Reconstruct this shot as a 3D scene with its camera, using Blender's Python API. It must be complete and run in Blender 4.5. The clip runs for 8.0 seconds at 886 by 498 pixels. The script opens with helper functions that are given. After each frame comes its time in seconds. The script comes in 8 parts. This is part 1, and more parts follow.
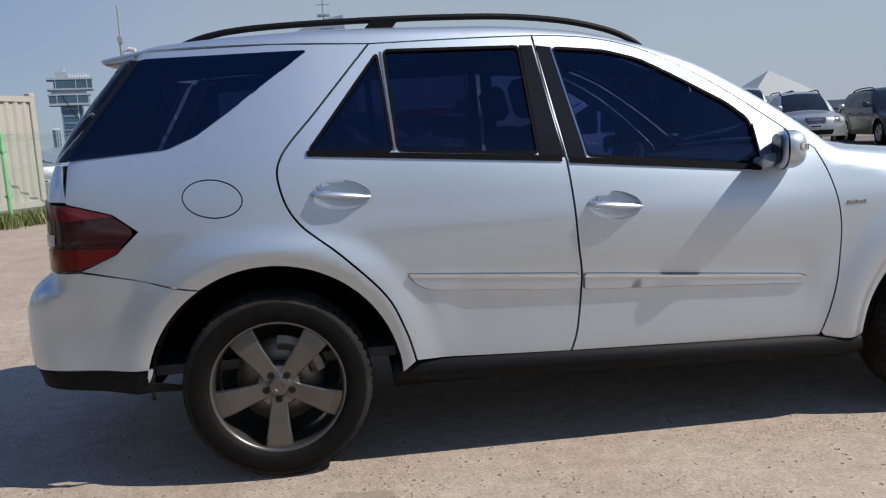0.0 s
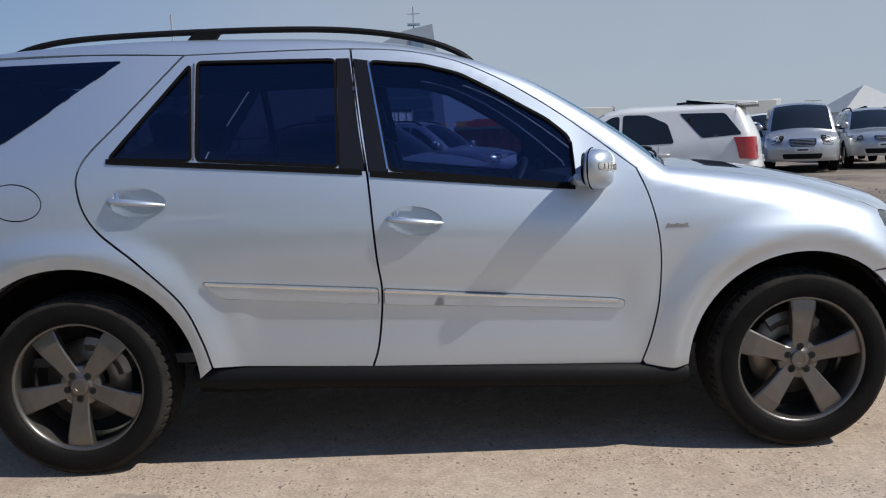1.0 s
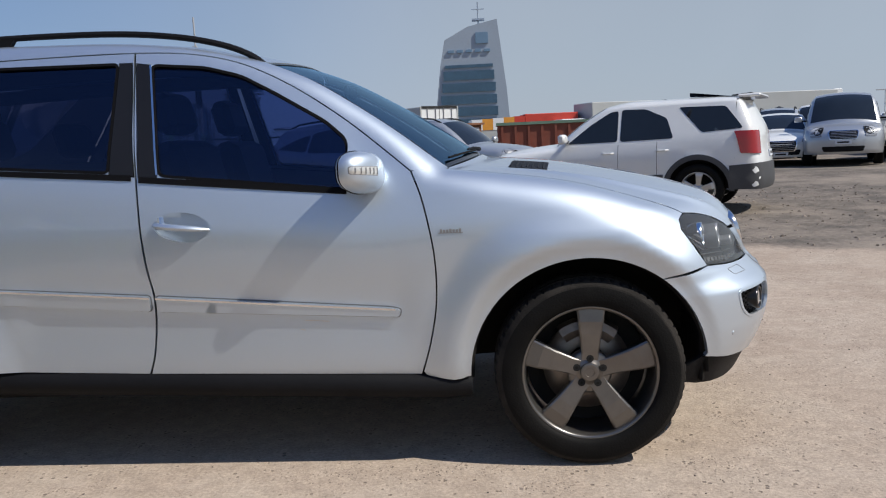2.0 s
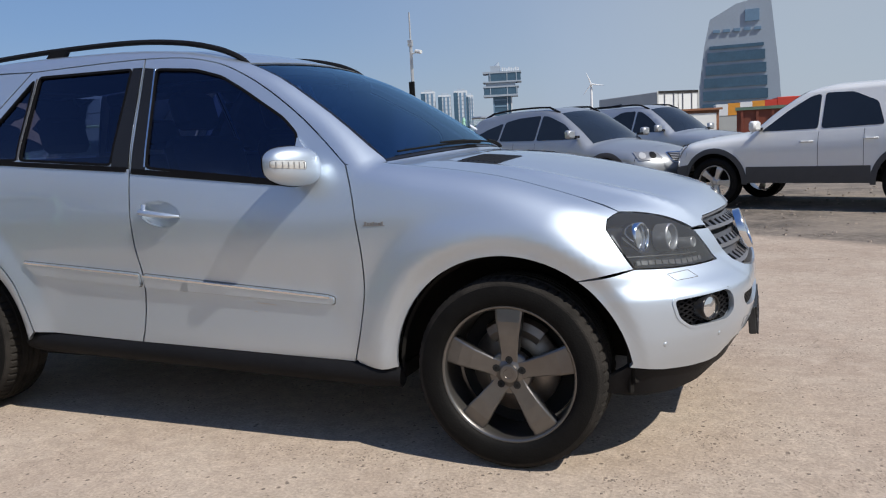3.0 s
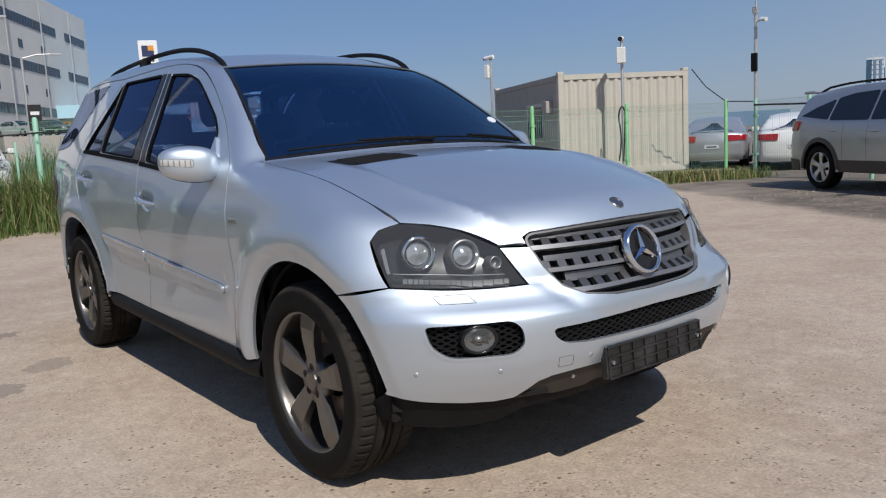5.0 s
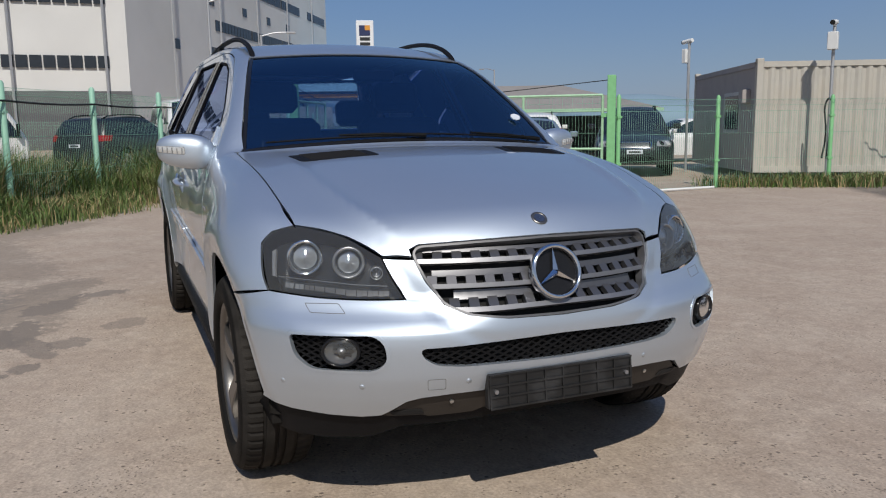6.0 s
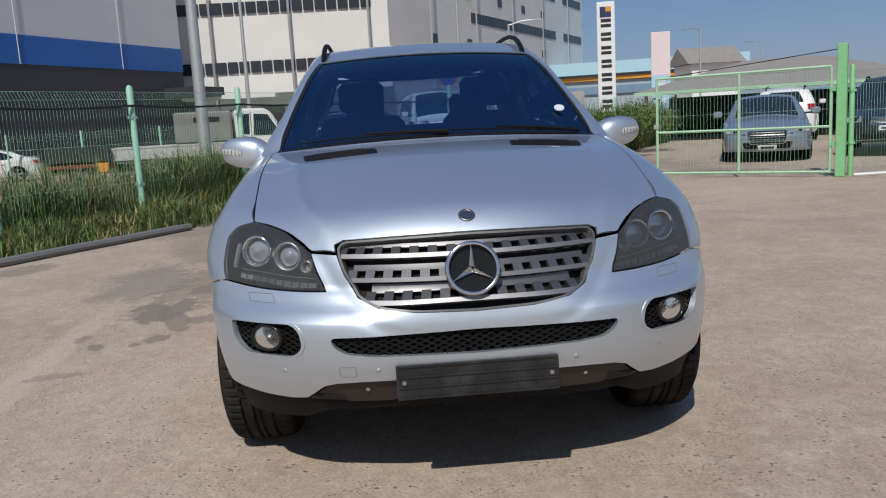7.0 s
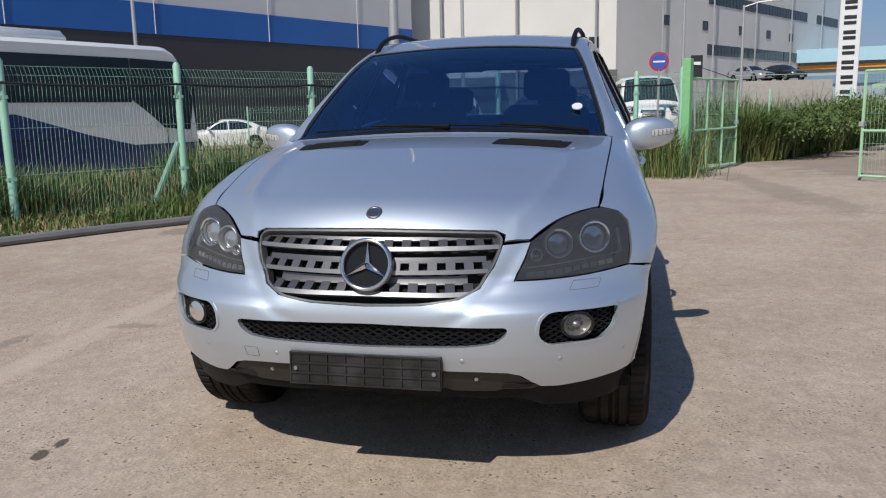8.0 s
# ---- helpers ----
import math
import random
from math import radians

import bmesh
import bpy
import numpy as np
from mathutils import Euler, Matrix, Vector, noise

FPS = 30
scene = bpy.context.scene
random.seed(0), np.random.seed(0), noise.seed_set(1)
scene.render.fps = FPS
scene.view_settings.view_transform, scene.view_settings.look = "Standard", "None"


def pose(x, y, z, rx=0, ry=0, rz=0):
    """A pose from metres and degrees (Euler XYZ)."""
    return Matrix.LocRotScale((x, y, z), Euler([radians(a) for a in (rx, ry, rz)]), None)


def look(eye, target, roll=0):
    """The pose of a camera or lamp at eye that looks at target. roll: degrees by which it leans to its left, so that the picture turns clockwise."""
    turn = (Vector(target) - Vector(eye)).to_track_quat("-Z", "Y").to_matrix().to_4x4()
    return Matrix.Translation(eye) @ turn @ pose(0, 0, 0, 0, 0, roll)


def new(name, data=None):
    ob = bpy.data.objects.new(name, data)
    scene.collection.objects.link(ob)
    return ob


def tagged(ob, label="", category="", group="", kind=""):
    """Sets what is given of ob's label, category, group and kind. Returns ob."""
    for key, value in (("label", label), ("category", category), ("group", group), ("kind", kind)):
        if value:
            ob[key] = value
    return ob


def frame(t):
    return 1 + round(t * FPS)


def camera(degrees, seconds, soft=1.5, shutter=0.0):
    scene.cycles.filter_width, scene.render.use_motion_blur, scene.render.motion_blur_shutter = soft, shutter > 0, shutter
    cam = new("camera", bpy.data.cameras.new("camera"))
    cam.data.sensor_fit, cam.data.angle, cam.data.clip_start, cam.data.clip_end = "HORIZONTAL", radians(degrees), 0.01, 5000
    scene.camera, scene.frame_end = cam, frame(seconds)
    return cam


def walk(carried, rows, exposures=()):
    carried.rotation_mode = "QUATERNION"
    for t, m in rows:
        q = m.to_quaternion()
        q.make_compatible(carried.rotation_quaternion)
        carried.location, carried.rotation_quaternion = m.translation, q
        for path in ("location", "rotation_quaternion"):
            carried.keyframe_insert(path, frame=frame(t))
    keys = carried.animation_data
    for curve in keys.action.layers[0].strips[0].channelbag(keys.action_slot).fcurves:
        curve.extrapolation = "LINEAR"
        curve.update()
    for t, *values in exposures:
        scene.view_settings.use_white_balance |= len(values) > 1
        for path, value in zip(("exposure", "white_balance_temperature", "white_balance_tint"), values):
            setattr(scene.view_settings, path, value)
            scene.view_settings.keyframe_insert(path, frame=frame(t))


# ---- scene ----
cam = camera(58.4, 8.0, soft=1.15)
PATH = [
    (0, (-1.168, -3.953, 1.308), (-0.921, -1.989, 1.018), -3.1),
    (0.5, (-0.622, -4.018, 1.305), (-0.552, -2.04, 1.018), -2.9),
    (1, (-0.041, -4.024, 1.277), (-0.004, -2.041, 1.018), -1.9),
    (1.5, (0.543, -4.005, 1.269), (0.542, -2.022, 1.014), -2.1),
    (2, (1.115, -3.899, 1.262), (0.981, -1.921, 0.999), -2.6),
    (2.2, (1.362, -3.863, 1.248), (1.085, -1.9, 0.984), -3.2),
    (3.3, (2.661, -3.53, 1.231), (1.736, -1.776, 0.966), -2.9),
    (3.5, (2.856, -3.435, 1.246), (1.809, -1.751, 0.984), -3.1),
    (4, (3.283, -3.102, 1.236), (2.052, -1.548, 0.97), -1.6),
    (4.5, (3.689, -2.713, 1.233), (2.269, -1.331, 0.968), -2.6),
    (5, (3.981, -2.263, 1.219), (2.428, -1.032, 0.945), -3.0),
    (5.2, (4.077, -2.079, 1.247), (2.472, -0.921, 0.961), -2.6),
    (6.3, (4.526, -1.0, 1.271), (2.65, -0.387, 0.951), -0.9),
    (6.5, (4.6, -0.797, 1.278), (2.695, -0.287, 0.944), -1.5),
    (7, (4.761, -0.259, 1.278), (2.791, -0.128, 0.958), -3.2),
    (7.5, (4.765, 0.269, 1.293), (2.801, 0.114, 0.95), -2.5),
    (8, (4.727, 0.804, 1.301), (2.802, 0.382, 0.957), -1.2),
]
walk(cam, [(t, look(eye, target, roll)) for t, eye, target, roll in PATH], exposures=[(0.0, -0.12), (1.0, -0.12), (2.0, -0.06), (3.5, -0.02), (4.5, -0.16), (5.0, -0.23), (6.5, -0.51), (7.0, -0.42), (7.5, -0.28), (8.0, -0.28)])

# world, sun and exposure
world = bpy.data.worlds.new("world")
scene.world = world
world.use_nodes = True
wn = world.node_tree.nodes
sky = wn.new("ShaderNodeTexSky")
sky.sky_type = "NISHITA"
sky.sun_disc = False
SUN = Vector((0.86, -0.265, 1.0)).normalized()
sky.sun_elevation = math.asin(SUN.z)
sky.sun_rotation = math.atan2(SUN.x, SUN.y)
sky.altitude = 20
sky.air_density = 1.0
sky.dust_density = 0.7
sky.ozone_density = 3.0
wn["Background"].inputs["Strength"].default_value = 0.073
wl = world.node_tree.links.new


def wmath(op, a, b):
    n = wn.new("ShaderNodeMath")
    n.operation = op
    for k, v in enumerate((a, b)):
        if isinstance(v, (int, float)):
            n.inputs[k].default_value = v
        else:
            wl(v, n.inputs[k])
    return n.outputs[0]


def wrange(src, a, b, c, d):
    n = wn.new("ShaderNodeMapRange")
    n.interpolation_type = "SMOOTHSTEP"
    for k, v in zip(("From Min", "From Max", "To Min", "To Max"), (a, b, c, d)):
        n.inputs[k].default_value = v
    wl(src, n.inputs["Value"])
    return n.outputs[0]


def wmix(fac, a, b, mode="MIX"):
    n = wn.new("ShaderNodeMix")
    n.data_type, n.blend_type = "RGBA", mode
    for k, v in (("Factor", fac), ("A", a), ("B", b)):
        if isinstance(v, tuple):
            n.inputs[k].default_value = (*v, 1)
        elif isinstance(v, (int, float)):
            n.inputs[k].default_value = v
        else:
            wl(v, n.inputs[k])
    return n.outputs["Result"]


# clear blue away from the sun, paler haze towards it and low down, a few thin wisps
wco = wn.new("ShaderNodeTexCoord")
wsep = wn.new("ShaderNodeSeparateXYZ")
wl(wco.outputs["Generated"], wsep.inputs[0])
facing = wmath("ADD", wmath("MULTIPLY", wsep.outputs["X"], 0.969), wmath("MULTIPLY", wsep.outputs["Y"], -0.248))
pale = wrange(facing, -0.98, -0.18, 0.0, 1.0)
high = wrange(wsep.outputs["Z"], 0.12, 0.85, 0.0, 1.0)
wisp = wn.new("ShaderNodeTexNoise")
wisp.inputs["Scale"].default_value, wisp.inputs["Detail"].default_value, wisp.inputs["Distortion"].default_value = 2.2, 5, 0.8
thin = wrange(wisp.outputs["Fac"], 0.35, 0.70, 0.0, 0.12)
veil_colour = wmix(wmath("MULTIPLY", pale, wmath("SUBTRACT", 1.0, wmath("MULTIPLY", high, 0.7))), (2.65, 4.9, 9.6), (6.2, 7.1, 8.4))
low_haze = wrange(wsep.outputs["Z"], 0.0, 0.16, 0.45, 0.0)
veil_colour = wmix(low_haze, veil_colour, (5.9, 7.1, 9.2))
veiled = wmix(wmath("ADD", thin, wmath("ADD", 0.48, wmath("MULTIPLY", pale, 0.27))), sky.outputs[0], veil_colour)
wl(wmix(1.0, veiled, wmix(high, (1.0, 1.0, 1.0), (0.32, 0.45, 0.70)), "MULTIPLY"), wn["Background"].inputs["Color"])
sun = new("sun", bpy.data.lights.new("sun", "SUN"))
sun.data.energy = 4.8
sun.data.angle = radians(0.53)
sun.data.color = (1.0, 0.95, 0.87)
sun.matrix_world = look(SUN * 30, (0, 0, 0))



# ---- materials ----
def mat(name, base, rough=0.5, metal=0.0, var=0.12, scale=8.0, bump=0.0, bscale=60.0, coat=0.0, emit=None, dirt=None, dscale=1.5, island=0.0):
    """A procedural surface: base colour with variation at two scales, fine relief, optional clear coat and dirt."""
    m = bpy.data.materials.new(name)
    m.use_nodes = True
    nt = m.node_tree
    b = nt.nodes["Principled BSDF"]
    b.inputs["Roughness"].default_value = rough
    b.inputs["Metallic"].default_value = metal
    b.inputs["Coat Weight"].default_value = coat
    b.inputs["Coat Roughness"].default_value = 0.04
    co = nt.nodes.new("ShaderNodeTexCoord")
    n1 = nt.nodes.new("ShaderNodeTexNoise")
    n1.inputs["Scale"].default_value = scale
    n1.inputs["Detail"].default_value = 6
    n2 = nt.nodes.new("ShaderNodeTexNoise")
    n2.inputs["Scale"].default_value = dscale
    n2.inputs["Detail"].default_value = 3
    for n in (n1, n2):
        nt.links.new(co.outputs["Object"], n.inputs["Vector"])
    add = nt.nodes.new("ShaderNodeMath")
    add.operation = "ADD"
    nt.links.new(n1.outputs["Fac"], add.inputs[0])
    nt.links.new(n2.outputs["Fac"], add.inputs[1])
    ramp = nt.nodes.new("ShaderNodeMapRange")
    ramp.inputs["From Min"].default_value, ramp.inputs["From Max"].default_value = 0.6, 1.4
    ramp.inputs["To Min"].default_value, ramp.inputs["To Max"].default_value = 1 - var, 1 + var
    nt.links.new(add.outputs[0], ramp.inputs["Value"])
    mul = nt.nodes.new("ShaderNodeMix")
    mul.data_type = "RGBA"
    mul.blend_type = "MULTIPLY"
    mul.inputs["Factor"].default_value = 1.0
    mul.inputs["A"].default_value = (*base, 1)
    nt.links.new(ramp.outputs[0], mul.inputs["B"])
    out = mul.outputs["Result"]
    if dirt:
        mix = nt.nodes.new("ShaderNodeMix")
        mix.data_type = "RGBA"
        mix.inputs["B"].default_value = (*dirt, 1)
        r2 = nt.nodes.new("ShaderNodeMapRange")
        r2.inputs["From Min"].default_value, r2.inputs["From Max"].default_value = 0.5, 0.75
        r2.inputs["To Max"].default_value = 0.6
        nt.links.new(n2.outputs["Fac"], r2.inputs["Value"])
        nt.links.new(r2.outputs[0], mix.inputs["Factor"])
        nt.links.new(out, mix.inputs["A"])
        out = mix.outputs["Result"]
    if island:
        g = nt.nodes.new("ShaderNodeNewGeometry")
        r3 = nt.nodes.new("ShaderNodeMapRange")
        r3.inputs["To Min"].default_value, r3.inputs["To Max"].default_value = 1 - island, 1 + island
        nt.links.new(g.outputs["Random Per Island"], r3.inputs["Value"])
        m3 = nt.nodes.new("ShaderNodeMix")
        m3.data_type = "RGBA"
        m3.blend_type = "MULTIPLY"
        m3.inputs["Factor"].default_value = 1.0
        nt.links.new(out, m3.inputs["A"])
        nt.links.new(r3.outputs[0], m3.inputs["B"])
        out = m3.outputs["Result"]
    nt.links.new(out, b.inputs["Base Color"])
    if bump:
        n3 = nt.nodes.new("ShaderNodeTexNoise")
        n3.inputs["Scale"].default_value = bscale
        n3.inputs["Detail"].default_value = 4
        nt.links.new(co.outputs["Object"], n3.inputs["Vector"])
        bp = nt.nodes.new("ShaderNodeBump")
        bp.inputs["Strength"].default_value = bump
        bp.inputs["Distance"].default_value = 0.01
        nt.links.new(n3.outputs["Fac"], bp.inputs["Height"])
        nt.links.new(bp.outputs[0], b.inputs["Normal"])
    if emit:
        b.inputs["Emission Color"].default_value = (*emit, 1)
        b.inputs["Emission Strength"].default_value = 1.0
    return m


def glass(name, tint, rough=0.0, ior=1.5, haze_=0.0, shine=(0.8, 0.8, 0.8)):
    """A thin tinted pane: what is behind shows through the tint, with a Fresnel gloss on top."""
    m = bpy.data.materials.new(name)
    m.use_nodes = True
    nt = m.node_tree
    nt.nodes.remove(nt.nodes["Principled BSDF"])
    t = nt.nodes.new("ShaderNodeBsdfTransparent")
    t.inputs["Color"].default_value = (*tint, 1)
    g = nt.nodes.new("ShaderNodeBsdfGlossy")
    g.inputs["Roughness"].default_value = rough
    g.inputs["Color"].default_value = (*shine, 1)
    fr = nt.nodes.new("ShaderNodeFresnel")
    fr.inputs["IOR"].default_value = ior
    mx = nt.nodes.new("ShaderNodeMixShader")
    nt.links.new(fr.outputs[0], mx.inputs["Fac"])
    nt.links.new(t.outputs[0], mx.inputs[1])
    nt.links.new(g.outputs[0], mx.inputs[2])
    out = mx.outputs[0]
    if haze_:
        df = nt.nodes.new("ShaderNodeBsdfDiffuse")
        df.inputs["Color"].default_value = (0.75, 0.75, 0.72, 1)
        m2 = nt.nodes.new("ShaderNodeMixShader")
        m2.inputs["Fac"].default_value = haze_
        nt.links.new(out, m2.inputs[1])
        nt.links.new(df.outputs[0], m2.inputs[2])
        out = m2.outputs[0]
    nt.links.new(out, nt.nodes["Material Output"].inputs["Surface"])
    return m


PAINT = mat("silver_paint", (0.565, 0.635, 0.71), 0.48, 0.86, 0.05, 420, coat=1.0, dscale=0.8)
PAINT.node_tree.nodes["Principled BSDF"].inputs["Coat IOR"].default_value = 1.55
PAINT.node_tree.nodes["Principled BSDF"].inputs["Coat Roughness"].default_value = 0.015
PAINT_WHITE = mat("white_paint", (0.74, 0.75, 0.74), 0.35, 0.0, 0.03, 5, coat=0.8)
PAINT_GREY = mat("grey_paint", (0.45, 0.47, 0.49), 0.35, 0.6, 0.03, 5, coat=0.8)
PAINT_BLUEGREY = mat("blue_grey_paint", (0.30, 0.36, 0.42), 0.35, 0.6, 0.03, 5, coat=0.8)
PAINT_DARK = mat("dark_paint", (0.012, 0.014, 0.018), 0.35, 0.0, 0.05, 5, coat=0.35)
PAINT_BEIGE = mat("pale_silver_paint", (0.38, 0.40, 0.42), 0.38, 0.6, 0.03, 5, coat=0.8, dirt=(0.36, 0.36, 0.35))
PLASTIC = mat("black_plastic", (0.009, 0.009, 0.010), 0.55, 0, 0.2, 30, 0.15, 300)
GLOSSBLACK = mat("gloss_black", (0.012, 0.012, 0.013), 0.18, 0, 0.1, 10)
RUBBER = mat("tyre_rubber", (0.010, 0.0098, 0.0095), 0.6, 0, 0.3, 14, 0.2, 120, dirt=(0.016, 0.015, 0.014))
TREAD = mat("tyre_tread", (0.026, 0.024, 0.022), 0.85, 0, 0.3, 20, 0.3, 150, dirt=(0.060, 0.053, 0.046), dscale=6)
ALLOY = mat("grey_alloy", (0.18, 0.172, 0.163), 0.34, 0.85, 0.12, 25, 0.05, 200, dirt=(0.12, 0.10, 0.085), dscale=6)
ALLOY_LIGHT = mat("bright_alloy", (0.55, 0.55, 0.54), 0.35, 0.9, 0.1, 20)
CHROME = mat("chrome", (0.75, 0.76, 0.77), 0.12, 1.0, 0.03, 20)
GRILLE_METAL = mat("dark_satin_grille", (0.16, 0.16, 0.168), 0.40, 0.8, 0.08, 60)
PLASTIC_WORN = mat("scuffed_black_plastic", (0.012, 0.012, 0.012), 0.42, 0, 0.3, 20, 0.2, 160, dirt=(0.05, 0.051, 0.053), dscale=9)
FRAME_METAL = mat("dark_grille_frame", (0.15, 0.15, 0.155), 0.5, 0.6, 0.08, 40)
SLAT_EDGE = mat("satin_slat_edge", (0.27, 0.27, 0.28), 0.48, 0.85, 0.06, 40)
SATIN = mat("satin_grey_metal", (0.38, 0.38, 0.39), 0.36, 0.8, 0.05, 20)
STEEL = mat("brake_steel", (0.28, 0.25, 0.22), 0.45, 0.9, 0.2, 40, dirt=(0.16, 0.09, 0.05))
DARK = mat("dark_void", (0.01, 0.01, 0.01), 0.9, 0, 0.2, 10)
UNDER = mat("underbody", (0.014, 0.013, 0.012), 0.85, 0, 0.3, 12)
LEATHER = mat("dark_leather", (0.05, 0.05, 0.053), 0.6, 0, 0.2, 20, 0.2, 80)
HEADLINER = mat("grey_headliner", (0.12, 0.12, 0.12), 0.9, 0, 0.1, 20)
GLASS_DARK = glass("privacy_glass", (0.10, 0.115, 0.19), ior=1.72, shine=(0.50, 0.62, 0.95))
GLASS_REAR = glass("rear_glass", (0.62, 0.66, 0.68), ior=1.5)
GLASS_SIDE = glass("side_glass", (0.25, 0.31, 0.50), ior=1.75, shine=(0.50, 0.62, 0.95))
GLASS_WIND = glass("windscreen_glass", (0.36, 0.51, 0.76), ior=2.7, shine=(0.50, 0.78, 1.0))
GLASS_LAMP = glass("lamp_lens", (0.92, 0.94, 0.95), ior=1.65, haze_=0.045)
GLASS_FAR = mat("dark_car_glass", (0.018, 0.026, 0.04), 0.10, 0, 0.1, 5)
GLASS_FAR.node_tree.nodes["Principled BSDF"].inputs["Specular IOR Level"].default_value = 0.22
for m_, lv in ((RUBBER, 0.06), (TREAD, 0.06), (PLASTIC, 0.12), (GLOSSBLACK, 0.3), (UNDER, 0.1)):
    m_.node_tree.nodes["Principled BSDF"].inputs["Specular IOR Level"].default_value = lv
LAMP_RED = mat("red_lamp", (0.30, 0.012, 0.012), 0.12, 0, 0.1, 20, coat=0.5)
LAMP_DEEP = mat("deep_red_lamp", (0.13, 0.007, 0.010), 0.12, 0, 0.1, 20, coat=0.5)
LAMP_DARKRED = mat("smoked_red_lamp", (0.035, 0.006, 0.007), 0.15, 0, 0.1, 20, coat=0.5)
LAMP_CLEAR = mat("clear_lamp", (0.62, 0.62, 0.60), 0.15, 0.3, 0.1, 30)
LAMP_GREY = mat("grey_lamp_strip", (0.34, 0.345, 0.35), 0.2, 0.4, 0.3, 90)
LAMP_AMBER = mat("amber_lamp", (0.5, 0.18, 0.03), 0.2, 0, 0.1, 30)
BROWN_PLASTIC = mat("brown_skid_plastic", (0.028, 0.023, 0.019), 0.6, 0.0, 0.2, 20, 0.1, 200)
SEAL = mat("black_window_seal", (0.005, 0.005, 0.006), 0.7)
SEAL.node_tree.nodes["Principled BSDF"].inputs["Specular IOR Level"].default_value = 0.08
FINE_SEAM = mat("fine_grey_seam", (0.16, 0.165, 0.17), 0.6)
SEAM = mat("seam_shadow_rubber", (0.012, 0.012, 0.012), 0.8)
STICKER = mat("white_sticker", (0.60, 0.63, 0.68), 0.5, 0, 0.05, 30)
LAMP_HOUSING = mat("dark_lamp_housing", (0.022, 0.023, 0.025), 0.28, 0.3, 0.1, 20)
BADGE_BLUE = mat("dark_blue_enamel", (0.04, 0.055, 0.10), 0.25, 0.2, 0.1, 60)
FOG_REFLECTOR = mat("dull_fog_reflector", (0.13, 0.13, 0.13), 0.2, 0.5, 0.3, 90)
PROJ = mat("projector_glass", (0.50, 0.52, 0.54), 0.08, 0.5, 0.05, 20, coat=1.0)


# ---- mesh helpers ----
def mesh_ob(name, verts, faces, material, parent=None, smooth=True, label="", normals=None):
    me = bpy.data.meshes.new(name)
    me.from_pydata([tuple(v) for v in verts], [], [tuple(f) for f in faces])
    me.materials.append(material)
    if smooth:
        me.polygons.foreach_set("use_smooth", [True] * len(me.polygons))
    if normals is not None:
        me.normals_split_custom_set_from_vertices([tuple(n) for n in normals])
    me.update()
    ob = new(name, me)
    ob.parent = parent
    if label:
        tagged(ob, label)
    return ob


def part(name, bm, material, parent=None, label="", smooth=False, bevel=0.0):
    """Links a bmesh as one mesh object under a thing or part."""
    if bevel:
        bmesh.ops.bevel(bm, geom=bm.edges[:], offset=bevel, segments=1, profile=0.5, affect="EDGES", clamp_overlap=True)
    me = bpy.data.meshes.new(name)
    bm.normal_update()
    bm.to_mesh(me)
    bm.free()
    me.materials.append(material)
    if smooth:
        me.polygons.foreach_set("use_smooth", [True] * len(me.polygons))
        me.set_sharp_from_angle(angle=radians(40))
    ob = new(name, me)
    ob.parent = parent
    if label:
        tagged(ob, label)
    return ob


def thing(name, m=None, label="", category="", group="", kind=""):
    ob = new(name)
    ob.empty_display_size = 0.2
    if m is not None:
        ob.matrix_world = m
    return tagged(ob, label, category, group, kind)


def add_box(bm, x0, y0, z0, x1, y1, z1, m=None):
    vs = [bm.verts.new(Vector((x, y, z)) if m is None else m @ Vector((x, y, z))) for x in (x0, x1) for y in (y0, y1) for z in (z0, z1)]
    for a, b, c, d in ((0, 1, 3, 2), (4, 6, 7, 5), (0, 4, 5, 1), (2, 3, 7, 6), (0, 2, 6, 4), (1, 5, 7, 3)):
        bm.faces.new((vs[a], vs[b], vs[c], vs[d]))
    return vs


def box_bm(*args, m=None):
    bm = bmesh.new()
    add_box(bm, *args, m=m)
    return bm


def add_tube(bm, pts, radius, n=6, cap=True, flat=1.0):
    """A tube through points; radius may be a number or one per point."""
    pts = [Vector(p) for p in pts]
    rads = radius if isinstance(radius, (list, tuple)) else [radius] * len(pts)
    rings = []
    up = Vector((0, 0, 1))
    for i, p in enumerate(pts):
        d = (pts[min(i + 1, len(pts) - 1)] - pts[max(i - 1, 0)]).normalized()
        a = d.cross(up)
        if a.length < 0.05:
            a = d.cross(Vector((0, 1, 0)))
        a.normalize()
        b = a.cross(d).normalized()
        rings.append([bm.verts.new(p + rads[i] * (math.cos(2 * math.pi * k / n) * a + flat * math.sin(2 * math.pi * k / n) * b)) for k in range(n)])
    for r, q in zip(rings, rings[1:]):
        for k in range(n):
            bm.faces.new((r[k], r[(k + 1) % n], q[(k + 1) % n], q[k]))
    if cap:
        bm.faces.new(rings[0][::-1])
        bm.faces.new(rings[-1])
    return rings


def tube_bm(pts, radius, n=6, flat=1.0):
    bm = bmesh.new()
    add_tube(bm, pts, radius, n, True, flat)
    return bm


